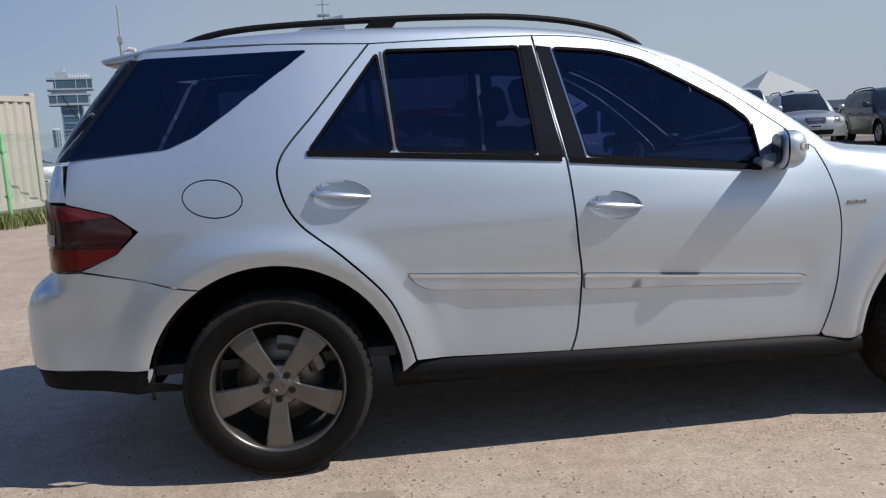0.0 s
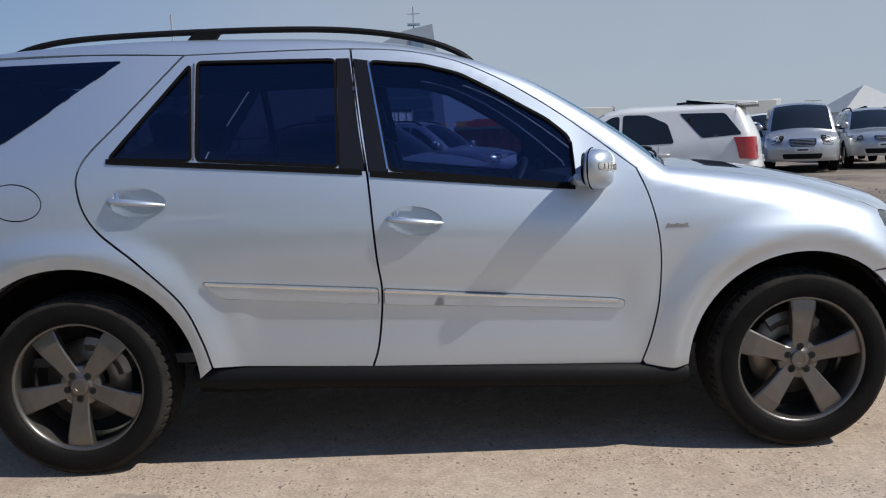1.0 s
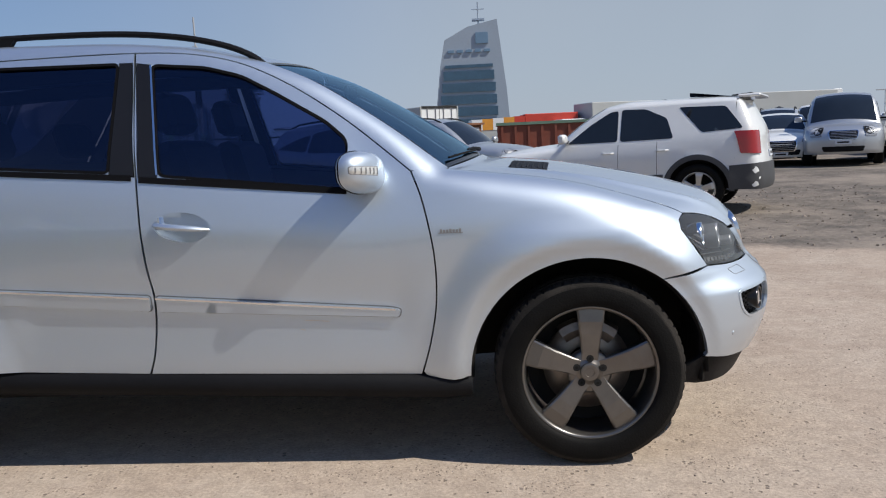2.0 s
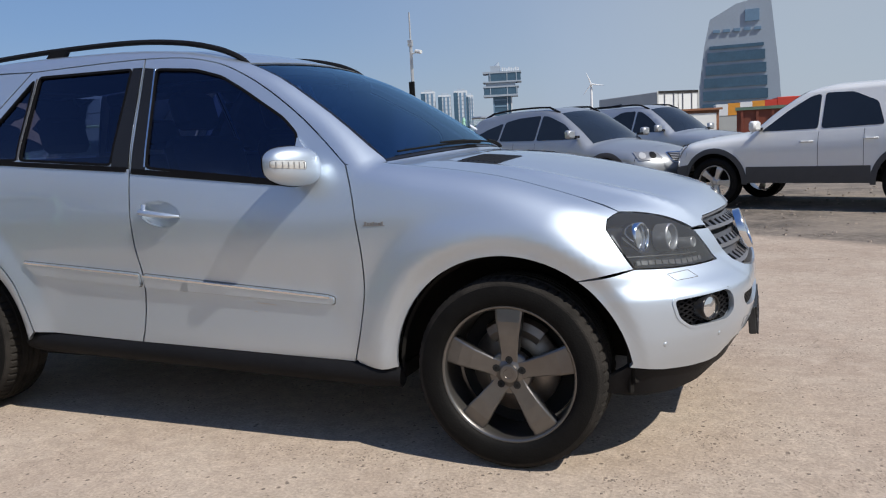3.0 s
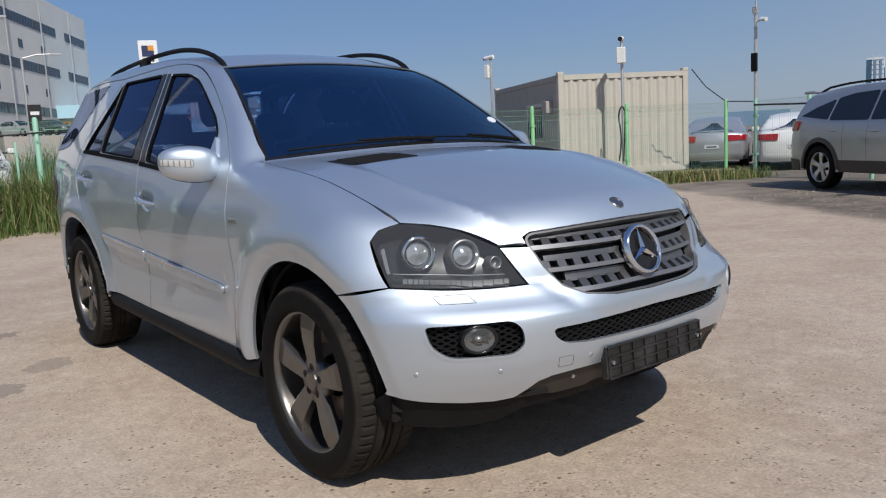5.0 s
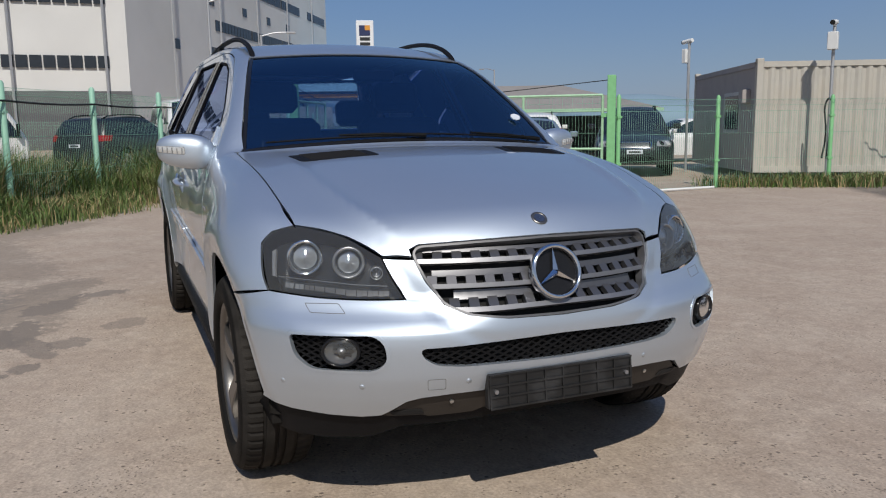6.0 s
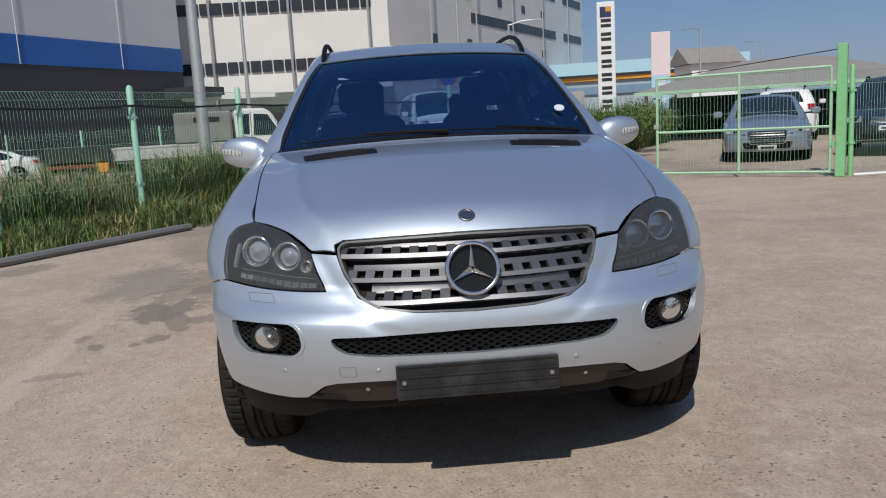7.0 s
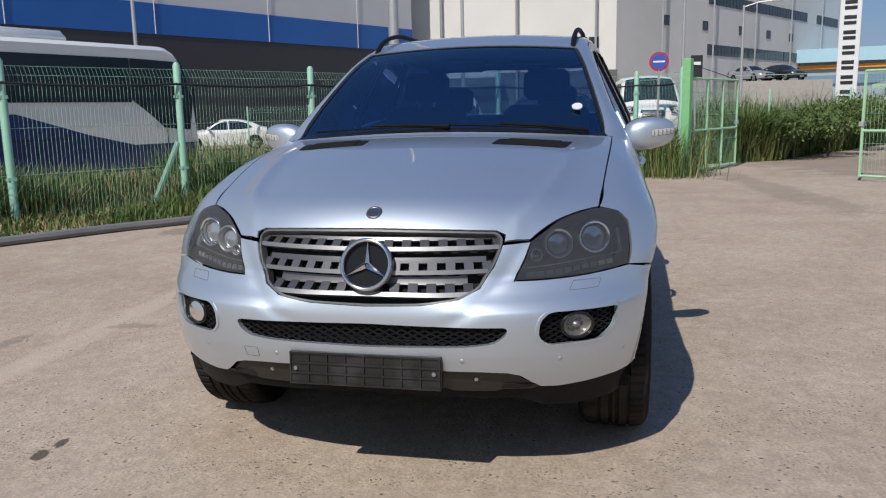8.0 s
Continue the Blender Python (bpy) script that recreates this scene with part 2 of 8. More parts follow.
def lathe(profile, n, axis="y", closed=False, mod=None):
    """Verts and faces of a profile of (radius, along) turned about an axis through the origin."""
    verts, faces = [], []
    k = len(profile)
    for i in range(n):
        a = 2 * math.pi * i / n
        for j, (r, w) in enumerate(profile):
            rr = r if mod is None else mod(i, j, r, w)
            c, s = rr * math.cos(a), rr * math.sin(a)
            verts.append((c, w, s) if axis == "y" else ((c, s, w) if axis == "z" else (w, c, s)))
    for i in range(n):
        for j in range(k if closed else k - 1):
            a, b = i * k + j, i * k + (j + 1) % k
            c, d = ((i + 1) % n) * k + (j + 1) % k, ((i + 1) % n) * k + j
            faces.append((a, b, c, d))
    return verts, faces


def curve(*pts):
    """A smooth curve with no overshoot through (x, y) points, for arrays."""
    p = np.array(sorted(pts), float)
    xs, ys = p[:, 0], p[:, 1]
    h, d = np.diff(xs), np.diff(ys) / np.diff(xs)
    m = np.zeros(len(xs))
    for i in range(1, len(xs) - 1):
        if d[i - 1] * d[i] > 0:
            w1, w2 = 2 * h[i] + h[i - 1], h[i] + 2 * h[i - 1]
            m[i] = (w1 + w2) / (w1 / d[i - 1] + w2 / d[i])
    m[0], m[-1] = d[0], d[-1]

    def exact(x):
        x = np.asarray(x, float)
        i = np.clip(np.searchsorted(xs, x) - 1, 0, len(xs) - 2)
        t = (x - xs[i]) / h[i]
        c = np.clip(t, 0, 1)
        y = (2 * c**3 - 3 * c**2 + 1) * ys[i] + (c**3 - 2 * c**2 + c) * h[i] * m[i] + (3 * c**2 - 2 * c**3) * ys[i + 1] + (c**3 - c**2) * h[i] * m[i + 1]
        return y + np.where(t < 0, t * h[i] * m[0], 0) + np.where(t > 1, (t - 1) * h[i] * m[-1], 0)

    gx = np.linspace(xs[0] - 0.6, xs[-1] + 0.6, 1500)
    gy = exact(gx)

    def at(x):
        return np.interp(x, gx, gy)

    return at


def smax(a, b, k):
    h = np.clip(0.5 + 0.5 * (a - b) / k, 0, 1)
    return b + (a - b) * h + k * h * (1 - h)


def step(a, b, x):
    t = np.clip((x - a) / (b - a), 0, 1)
    return t * t * (3 - 2 * t)


class Body:
    """A car body as an implicit solid: side(x, z) half width, top(x, y) height, front(y, z) and rear(y, z) ends."""

    def __init__(self, side, top, front, rear, k_side, k_end=0.10, floor=0.2):
        self.side, self.top, self.front, self.rear, self.k_side, self.k_end, self.floor = side, top, front, rear, k_side, k_end, floor

    def f(self, p):
        x, y, z = p[..., 0], np.abs(p[..., 1]), p[..., 2]
        e = 0.004
        w = self.side(x, z)
        gs = (y - w) / np.sqrt(1 + ((self.side(x + e, z) - w) / e) ** 2 + ((self.side(x, z + e) - w) / e) ** 2)
        t = self.top(x, y)
        gt = (z - t) / np.sqrt(1 + ((self.top(x + e, y) - t) / e) ** 2 + ((self.top(x, y + e) - t) / e) ** 2)
        u = self.front(y, z)
        gf = (x - u) / np.sqrt(1 + ((self.front(y + e, z) - u) / e) ** 2 + ((self.front(y, z + e) - u) / e) ** 2)
        v = self.rear(y, z)
        gr = (v - x) / np.sqrt(1 + ((self.rear(y + e, z) - v) / e) ** 2 + ((self.rear(y, z + e) - v) / e) ** 2)
        g = smax(gs, gt, self.k_side(x))
        return smax(smax(g, gf, self.k_end), gr, self.k_end)

    def raw(self, p):
        x, y, z = p[..., 0], np.abs(p[..., 1]), p[..., 2]
        return np.maximum(np.maximum(y - self.side(x, z), z - self.top(x, y)), np.maximum(x - self.front(y, z), self.rear(y, z) - x))

    def leave(self, o, d, far=1.6):
        """Where rays from inside leave the body, and the normals there."""
        ts = np.linspace(0.0, far, 26)
        hi, done = np.full(len(o), far), np.zeros(len(o), bool)
        for t in ts:
            out = ~done
            out[out] = self.raw(o[out] + t * d[out]) > 0
            hi[out] = t
            done |= out
        lo = np.maximum(hi - 0.3, 0.0)
        fl, fh = self.f(o + lo[:, None] * d), self.f(o + hi[:, None] * d)
        for i in range(9):
            mid = np.where(np.abs(fh - fl) > 1e-12, lo - fl * (hi - lo) / np.where(np.abs(fh - fl) > 1e-12, fh - fl, 1), (lo + hi) / 2) if i % 3 else (lo + hi) / 2
            fm = self.f(o + mid[:, None] * d)
            ins = fm < 0
            lo, fl = np.where(ins, mid, lo), np.where(ins, fm, fl)
            hi, fh = np.where(ins, hi, mid), np.where(ins, fh, fm)
        p = o + np.where(np.abs(fl) < np.abs(fh), lo, hi)[:, None] * d
        e = 0.003
        n = np.stack([self.f(p + e * a) - self.f(p - e * a) for a in np.eye(3)], 1)
        return p, n / np.maximum(np.linalg.norm(n, axis=1, keepdims=True), 1e-9)


class Side:
    def rays(self, q):
        z = np.zeros(len(q))
        return np.stack([q[:, 0], z + 0.05, q[:, 1]], 1), np.stack([z, z + 1, z], 1)

    def q(self, p):
        return np.stack([p[:, 0], p[:, 2]], 1)


class Top:
    def __init__(self, z0=0.7):
        self.z0 = z0

    def rays(self, q):
        z = np.zeros(len(q))
        return np.stack([q[:, 0], q[:, 1], z + self.z0], 1), np.stack([z, z, z + 1], 1)

    def q(self, p):
        return p[:, :2].copy()


class Cyl:
    def __init__(self, y0, z0, sc=0.6):
        self.y0, self.z0, self.sc = y0, z0, sc

    def rays(self, q):
        a = q[:, 1] / self.sc
        z = np.zeros(len(q))
        return np.stack([q[:, 0], z + self.y0, z + self.z0], 1), np.stack([z, np.cos(a), np.sin(a)], 1)

    def q(self, p):
        a = np.arctan2(p[:, 2] - self.z0, p[:, 1] - self.y0)
        a = np.where(a < -2.0, a + 2 * math.pi, a)
        return np.stack([p[:, 0], self.sc * a], 1)


class Rad:
    def __init__(self, xc, sc=1.0, back=False):
        self.xc, self.sc, self.b = xc, sc, -1.0 if back else 1.0

    def rays(self, q):
        a = q[:, 0] / self.sc
        z = np.zeros(len(q))
        return np.stack([z + self.xc, z, q[:, 1]], 1), np.stack([self.b * np.cos(a), np.sin(a), z], 1)

    def q(self, p):
        return np.stack([self.sc * np.arctan2(p[:, 1], self.b * (p[:, 0] - self.xc)), p[:, 2]], 1)


def resample(loop, cell):
    loop = np.asarray(loop, float)
    out = []
    for a, b in zip(loop, np.roll(loop, -1, 0)):
        n = max(1, int(np.ceil(np.linalg.norm(b - a) / cell)))
        out += [a + (b - a) * i / n for i in range(n)]
    return np.array(out)


def inset(loop, by):
    """Moves a closed loop inwards (outwards if negative)."""
    if not by:
        return loop
    nxt, prv = np.roll(loop, -1, 0), np.roll(loop, 1, 0)
    area = np.sum(loop[:, 0] * nxt[:, 1] - nxt[:, 0] * loop[:, 1])
    d1, d2 = nxt - loop, loop - prv
    d1, d2 = (d / np.maximum(np.linalg.norm(d, axis=1, keepdims=True), 1e-9) for d in (d1, d2))
    n1, n2 = np.stack([-d1[:, 1], d1[:, 0]], 1), np.stack([-d2[:, 1], d2[:, 0]], 1)
    n = n1 + n2
    n /= np.maximum((n * n1).sum(1, keepdims=True), 0.5)
    return loop + n * by * (1 if area > 0 else -1)


def inside(pts, loops):
    odd = np.zeros(len(pts), bool)
    for lp in loops:
        x, y = pts[:, 0][:, None], pts[:, 1][:, None]
        a, b = lp, np.roll(lp, -1, 0)
        cross = (a[None, :, 1] > y) != (b[None, :, 1] > y)
        dy = np.where(np.abs(b[:, 1] - a[:, 1]) < 1e-12, 1e-12, b[:, 1] - a[:, 1])
        xi = a[None, :, 0] + (y - a[None, :, 1]) * (b[:, 0] - a[:, 0])[None] / dy[None]
        odd ^= (np.sum(cross & (x < xi), 1) % 2).astype(bool)
    return odd


def fill(loops, cell):
    """Triangles that fill closed 2D loops (holes after the first) with an even grid of points inside."""
    from mathutils.geometry import delaunay_2d_cdt
    rim = np.concatenate(loops)
    lo, hi = rim.min(0), rim.max(0)
    gx, gy = np.arange(lo[0] + cell / 2, hi[0], cell), np.arange(lo[1] + cell / 2, hi[1], cell * 0.87)
    grid = np.array([(x + (cell / 2 if j % 2 else 0), y) for j, y in enumerate(gy) for x in gx]).reshape(-1, 2)
    if len(grid):
        grid = grid[inside(grid, loops)]
    if len(grid):
        far = np.min(np.linalg.norm(grid[:, None] - rim[None], axis=2), 1) > cell * 0.45
        grid = grid[far]
    pts = np.concatenate([rim, grid]) if len(grid) else rim
    edges, at = [], 0
    for lp in loops:
        edges += [(at + i, at + (i + 1) % len(lp)) for i in range(len(lp))]
        at += len(lp)
    vs, _, fs, *_ = delaunay_2d_cdt([Vector(p) for p in pts], edges, [], 0, 1e-6)
    vs = np.array([tuple(v) for v in vs])
    tri = np.array([tuple(t) for t in fs], int)
    return vs, tri[inside(vs[tri].mean(1), loops)]


def skin(name, body, loops, proj, material, parent, cell=0.04, s=1, lift=0.0, gap=0.002, flange=0.012, label="", edge=0.03):
    """A panel of a body: closed 2D loops in a projection's plane, laid on the body's surface, with turned-in edges."""
    loops = [inset(resample(lp, edge), gap if i == 0 else -gap) for i, lp in enumerate(loops)]
    q, tri = fill(loops, cell)
    p, n = body.leave(*proj.rays(q))
    p = p + n * (lift(q)[:, None] if callable(lift) else lift)
    turn = np.einsum("ij,ij->i", np.cross(p[tri[:, 1]] - p[tri[:, 0]], p[tri[:, 2]] - p[tri[:, 0]]), n[tri[:, 0]]) < 0
    tri[turn] = tri[turn][:, ::-1]
    verts, norms, faces = list(p), list(n), [tuple(t) for t in tri]
    if flange:
        seen = {}
        for t in tri:
            for a, b in ((t[0], t[1]), (t[1], t[2]), (t[2], t[0])):
                key = (min(a, b), max(a, b))
                seen[key] = None if key in seen else (a, b)
        for e in seen.values():
            if e:
                a, b = e
                side = np.cross(p[b] - p[a], n[a])
                side /= max(np.linalg.norm(side), 1e-9)
                i = len(verts)
                verts += [p[a], p[b], p[b] - n[b] * flange, p[a] - n[a] * flange]
                norms += [side] * 4
                faces.append((i + 1, i, i + 3, i + 2))
    verts, norms = np.array(verts), np.array(norms)
    if s < 0:
        verts[:, 1] *= -1
        norms[:, 1] *= -1
        faces = [f[::-1] for f in faces]
    return mesh_ob(name, verts, faces, material, parent, True, label, norms)


def soft(pts, n=6, closed=False):
    """A smooth line (Catmull-Rom) through points."""
    p = [np.array(v, float) for v in pts]
    out = []
    m = len(p)
    for i in range(m if closed else m - 1):
        a, b, c, d = (p[(i + k) % m] if closed else p[min(max(i + k, 0), m - 1)] for k in (-1, 0, 1, 2))
        for j in range(n):
            t = j / n
            out.append(0.5 * (2 * b + (c - a) * t + (2 * a - 5 * b + 4 * c - d) * t * t + (3 * b - a - 3 * c + d) * t**3))
    if not closed:
        out.append(p[-1])
    return np.array(out)


def arc(cx, cz, r, a0, a1, n=24):
    return np.array([(cx + r * math.cos(radians(a0 + (a1 - a0) * i / n)), cz + r * math.sin(radians(a0 + (a1 - a0) * i / n))) for i in range(n + 1)])


def chain(*parts_):
    return np.concatenate([np.asarray(p, float).reshape(-1, 2) for p in parts_])


def rounded(pts, r, n=4):
    """A closed polygon with its corners rounded."""
    p = [np.array(v, float) for v in pts]
    out = []
    for i, c in enumerate(p):
        a, b = p[i - 1], p[(i + 1) % len(p)]
        ra, rb = min(r, np.linalg.norm(a - c) * 0.45), min(r, np.linalg.norm(b - c) * 0.45)
        u, v = c + (a - c) / np.linalg.norm(a - c) * ra, c + (b - c) / np.linalg.norm(b - c) * rb
        out += [(1 - t) ** 2 * u + 2 * t * (1 - t) * c + t * t * v for t in np.linspace(0, 1, n + 1)]
    return np.array(out)


# ---- ground ----
STAINS = [
    (-2.28, -1.41, 0.23, 0.14, -1.21, 0.75),
    (-1.87, -1.75, 0.31, 0.15, -0.45, 0.75),
    (-1.27, -1.87, 0.36, 0.12, 0.01, 0.7),
    (-0.75, -1.78, 0.27, 0.1, 0.35, 0.7),
    (-0.76, -1.58, 0.13, 0.13, 2.02, 0.65),
    (-1.16, -1.25, 0.15, 0.12, 2.26, 0.5),
    (-1.06, -2.01, 0.37, 0.1, 0.0, 0.75),
    (-1.32, -2.12, 0.18, 0.06, 2.68, 0.6),
    (-0.28, -1.79, 0.07, 0.09, 1.04, 0.75),
    (-0.17, -1.9, 0.05, 0.05, 1.95, 0.7),
    (-0.17, -2.13, 0.05, 0.09, 2.16, 0.75),
    (0.4, -2.18, 0.16, 0.07, 1.67, 0.45),
    (-1.82, -2.19, 0.35, 0.03, 2.35, 0.6),
    (-3.52, -3.96, 0.25, 0.35, 1.47, 0.6),
]


def ground_material():
    m = bpy.data.materials.new("dusty_concrete_and_gravel")
    m.use_nodes = True
    nt = m.node_tree
    b = nt.nodes["Principled BSDF"]
    b.inputs["Roughness"].default_value = 0.92
    L = nt.links.new
    co = nt.nodes.new("ShaderNodeTexCoord")

    def noise_tex(scale, detail=5, rough=0.6):
        n = nt.nodes.new("ShaderNodeTexNoise")
        n.inputs["Scale"].default_value, n.inputs["Detail"].default_value, n.inputs["Roughness"].default_value = scale, detail, rough
        L(co.outputs["Object"], n.inputs["Vector"])
        return n

    def rng(src, a, b_, c, d):
        r = nt.nodes.new("ShaderNodeMapRange")
        for k, v in zip(("From Min", "From Max", "To Min", "To Max"), (a, b_, c, d)):
            r.inputs[k].default_value = v
        L(src, r.inputs["Value"])
        return r.outputs[0]

    def mathn(op, a, b_):
        n = nt.nodes.new("ShaderNodeMath")
        n.operation = op
        for i, v in enumerate((a, b_)):
            if isinstance(v, (int, float)):
                n.inputs[i].default_value = v
            else:
                L(v, n.inputs[i])
        return n.outputs[0]

    def mixc(fac, a, b_, mode="MIX"):
        n = nt.nodes.new("ShaderNodeMix")
        n.data_type, n.blend_type = "RGBA", mode
        if isinstance(fac, (int, float)):
            n.inputs["Factor"].default_value = fac
        else:
            L(fac, n.inputs["Factor"])
        for k, v in (("A", a), ("B", b_)):
            if isinstance(v, tuple):
                n.inputs[k].default_value = (*v, 1)
            else:
                L(v, n.inputs[k])
        return n.outputs["Result"]

    sep = nt.nodes.new("ShaderNodeSeparateXYZ")
    L(co.outputs["Object"], sep.inputs[0])
    big, mid, fine, grain = noise_tex(0.35, 5), noise_tex(1.7, 6), noise_tex(14, 6), noise_tex(70, 4)
    conc = mixc(rng(big.outputs["Fac"], 0.3, 0.7, 0, 1), (0.345, 0.268, 0.205), (0.450, 0.362, 0.283))
    conc = mixc(rng(mid.outputs["Fac"], 0.42, 0.68, 0, 0.55), conc, (0.485, 0.408, 0.327))
    conc = mixc(1.0, conc, rng(fine.outputs["Fac"], 0.3, 0.7, 0.84, 1.14), "MULTIPLY")
    conc = mixc(1.0, conc, rng(grain.outputs["Fac"], 0.3, 0.7, 0.77, 1.20), "MULTIPLY")
    # dark pits and grit
    vor = nt.nodes.new("ShaderNodeTexVoronoi")
    vor.inputs["Scale"].default_value = 26
    L(co.outputs["Object"], vor.inputs["Vector"])
    pits = mathn("MULTIPLY", rng(vor.outputs["Distance"], 0.14, 0.26, 1, 0), rng(fine.outputs["Fac"], 0.50, 0.58, 0, 0.95))
    conc = mixc(pits, conc, (0.17, 0.135, 0.105))
    vor2 = nt.nodes.new("ShaderNodeTexVoronoi")
    vor2.inputs["Scale"].default_value = 58
    L(co.outputs["Object"], vor2.inputs["Vector"])
    patch = noise_tex(2.6, 4)
    specks = mathn("MULTIPLY", rng(vor2.outputs["Distance"], 0.16, 0.27, 1, 0), rng(patch.outputs["Fac"], 0.50, 0.62, 0, 0.9))
    conc = mixc(specks, conc, (0.125, 0.098, 0.078))
    pits = mathn("MAXIMUM", pits, specks)
    dust = noise_tex(5.5, 5)
    conc = mixc(rng(dust.outputs["Fac"], 0.55, 0.72, 0, 0.45), conc, (0.52, 0.43, 0.35))

    def stain(x, y, rx, ry, ang, soft_, amount, colour, base):
        c, s_ = math.cos(ang), math.sin(ang)
        dx, dy = mathn("SUBTRACT", sep.outputs["X"], x), mathn("SUBTRACT", sep.outputs["Y"], y)
        u = mathn("DIVIDE", mathn("ADD", mathn("MULTIPLY", dx, c), mathn("MULTIPLY", dy, s_)), rx)
        v = mathn("DIVIDE", mathn("SUBTRACT", mathn("MULTIPLY", dy, c), mathn("MULTIPLY", dx, s_)), ry)
        d = mathn("ADD", mathn("MULTIPLY", u, u), mathn("MULTIPLY", v, v))
        d = mathn("ADD", d, mathn("MULTIPLY", mathn("ADD", mathn("SUBTRACT", mid.outputs["Fac"], 0.5), mathn("MULTIPLY", mathn("SUBTRACT", fine.outputs["Fac"], 0.5), 0.6)), 4.2))
        return mixc(rng(d, 1 - soft_, 1 + soft_, amount, 0), base, colour)

    conc = stain(-1.9, -1.82, 1.25, 0.30, -0.17, 0.18, 0.55, (0.21, 0.175, 0.14), conc)
    conc = stain(-4.6, -2.4, 2.2, 0.4, 0.25, 0.5, 0.5, (0.22, 0.185, 0.15), conc)
    conc = stain(-6.5, -2.6, 2.0, 0.5, -0.6, 0.5, 0.5, (0.24, 0.20, 0.16), conc)
    conc = stain(-8.5, 3.2, 3.5, 0.35, 0.15, 0.5, 0.5, (0.25, 0.205, 0.165), conc)
    conc = stain(-15, 5.0, 6.0, 1.6, 0.3, 0.5, 0.55, (0.22, 0.17, 0.14), conc)
    conc = stain(0.9, -2.3, 2.4, 0.10, 0.05, 0.5, 0.4, (0.56, 0.47, 0.38), conc)
    conc = stain(-2.4, -2.45, 0.9, 0.35, 0.1, 0.6, 0.6, (0.20, 0.18, 0.155), conc)
    # damp tyre marks beside the rear wheel
    for x_, y_, rx_, ry_, a_, k_ in STAINS:
        conc = stain(x_, y_, rx_, ry_, a_, 0.18, k_, (0.195, 0.165, 0.138), conc)
    # oil drips in front
    conc = stain(2.2, -1.39, 0.055, 0.03, 0.4, 0.3, 0.85, (0.05, 0.042, 0.036), conc)
    conc = stain(0.85, -2.69, 0.20, 0.05, 0.1, 0.6, 0.5, (0.19, 0.155, 0.125), conc)
    conc = stain(-0.42, -2.3, 0.10, 0.05, 0.1, 0.4, 0.6, (0.19, 0.155, 0.125), conc)
    conc = stain(2.09, -1.38, 0.045, 0.022, 0.2, 0.3, 0.85, (0.05, 0.042, 0.036), conc)
    # gravel beyond a ragged line
    side_ = mathn("ADD", mathn("MULTIPLY", mathn("SUBTRACT", sep.outputs["X"], 5.0), 0.548), mathn("MULTIPLY", mathn("SUBTRACT", sep.outputs["Y"], 4.05), 0.836))
    side_ = mathn("ADD", side_, mathn("MULTIPLY", mathn("SUBTRACT", mid.outputs["Fac"], 0.5), 0.9))
    edge = rng(side_, -0.05, 0.28, 0, 1)
    grav = mixc(rng(mid.outputs["Fac"], 0.35, 0.65, 0, 1), (0.10, 0.085, 0.07), (0.21, 0.175, 0.14))
    grav = mixc(1.0, grav, rng(fine.outputs["Fac"], 0.3, 0.7, 0.6, 1.4), "MULTIPLY")
    grav = mixc(rng(big.outputs["Fac"], 0.48, 0.62, 0, 0.7), grav, (0.30, 0.25, 0.20))
    L(mixc(edge, conc, grav), b.inputs["Base Color"])
    bump = nt.nodes.new("ShaderNodeBump")
    bump.inputs["Strength"].default_value = 0.55
    bump.inputs["Distance"].default_value = 0.012
    hgt = mathn("ADD", mathn("MULTIPLY", grain.outputs["Fac"], 0.5), mathn("MULTIPLY", fine.outputs["Fac"], mathn("ADD", 0.6, mathn("MULTIPLY", edge, 3.0))))
    hgt = mathn("SUBTRACT", hgt, mathn("MULTIPLY", pits, 0.8))
    L(hgt, bump.inputs["Height"])
    L(bump.outputs[0], b.inputs["Normal"])
    return m


GROUND = ground_material()


def rise(x, y):
    """The yard climbs a little towards the parked vans; the road beyond the fence lies lower."""
    beyond = -((x + 5.28) * 0.5446 + (y + 5.04) * 0.8387)
    return float(0.25 * step(4, 24, 0.35 * x + 0.95 * y) * step(-7, 2, x) - 0.34 * step(3.2, 7.5, beyond) * step(-8.5, -12.5, y))


vs, fs = [], []
rings = [0, 2, 3, 4, 5, 6, 7, 8, 9, 10, 11, 12, 13, 14, 15, 16, 17, 18, 20, 22, 24, 26, 30, 40, 60, 100, 200, 600, 2500]
vs.append((0, 0, 0))
for r in rings[1:]:
    vs += [(r * math.cos(2 * math.pi * i / 96), r * math.sin(2 * math.pi * i / 96), rise(r * math.cos(2 * math.pi * i / 96), r * math.sin(2 * math.pi * i / 96))) for i in range(96)]
fs += [(0, 1 + i, 1 + (i + 1) % 96) for i in range(96)]
for k in range(len(rings) - 2):
    a, b = 1 + 96 * k, 1 + 96 * (k + 1)
    fs += [(a + i, b + i, b + (i + 1) % 96, a + (i + 1) % 96) for i in range(96)]
tagged(mesh_ob("ground", vs, fs, GROUND, None, True), "dusty beige concrete yard with dark gravel behind", "ground", kind="structure")


# ---- the silver SUV ----
AXLE_F, AXLE_R, HUB_Z = 1.4575, -1.4575, 0.366
lower = curve((0.2, 0.84), (0.30, 0.885), (0.40, 0.918), (0.55, 0.928), (0.70, 0.936), (0.85, 0.948), (0.95, 0.950), (1.05, 0.940), (1.3, 0.925))
belt = curve((-2.3, 1.29), (-1.3, 1.265), (-0.9, 1.245), (-0.3, 1.19), (0.5, 1.095), (1.0, 1.03), (2.2, 0.9))
plan = curve((-2.4, 0.90), (-2.0, 0.965), (-1.5, 1.0), (-0.9, 0.985), (0.9, 0.985), (1.45, 1.0), (1.8, 0.985), (2.2, 0.93))
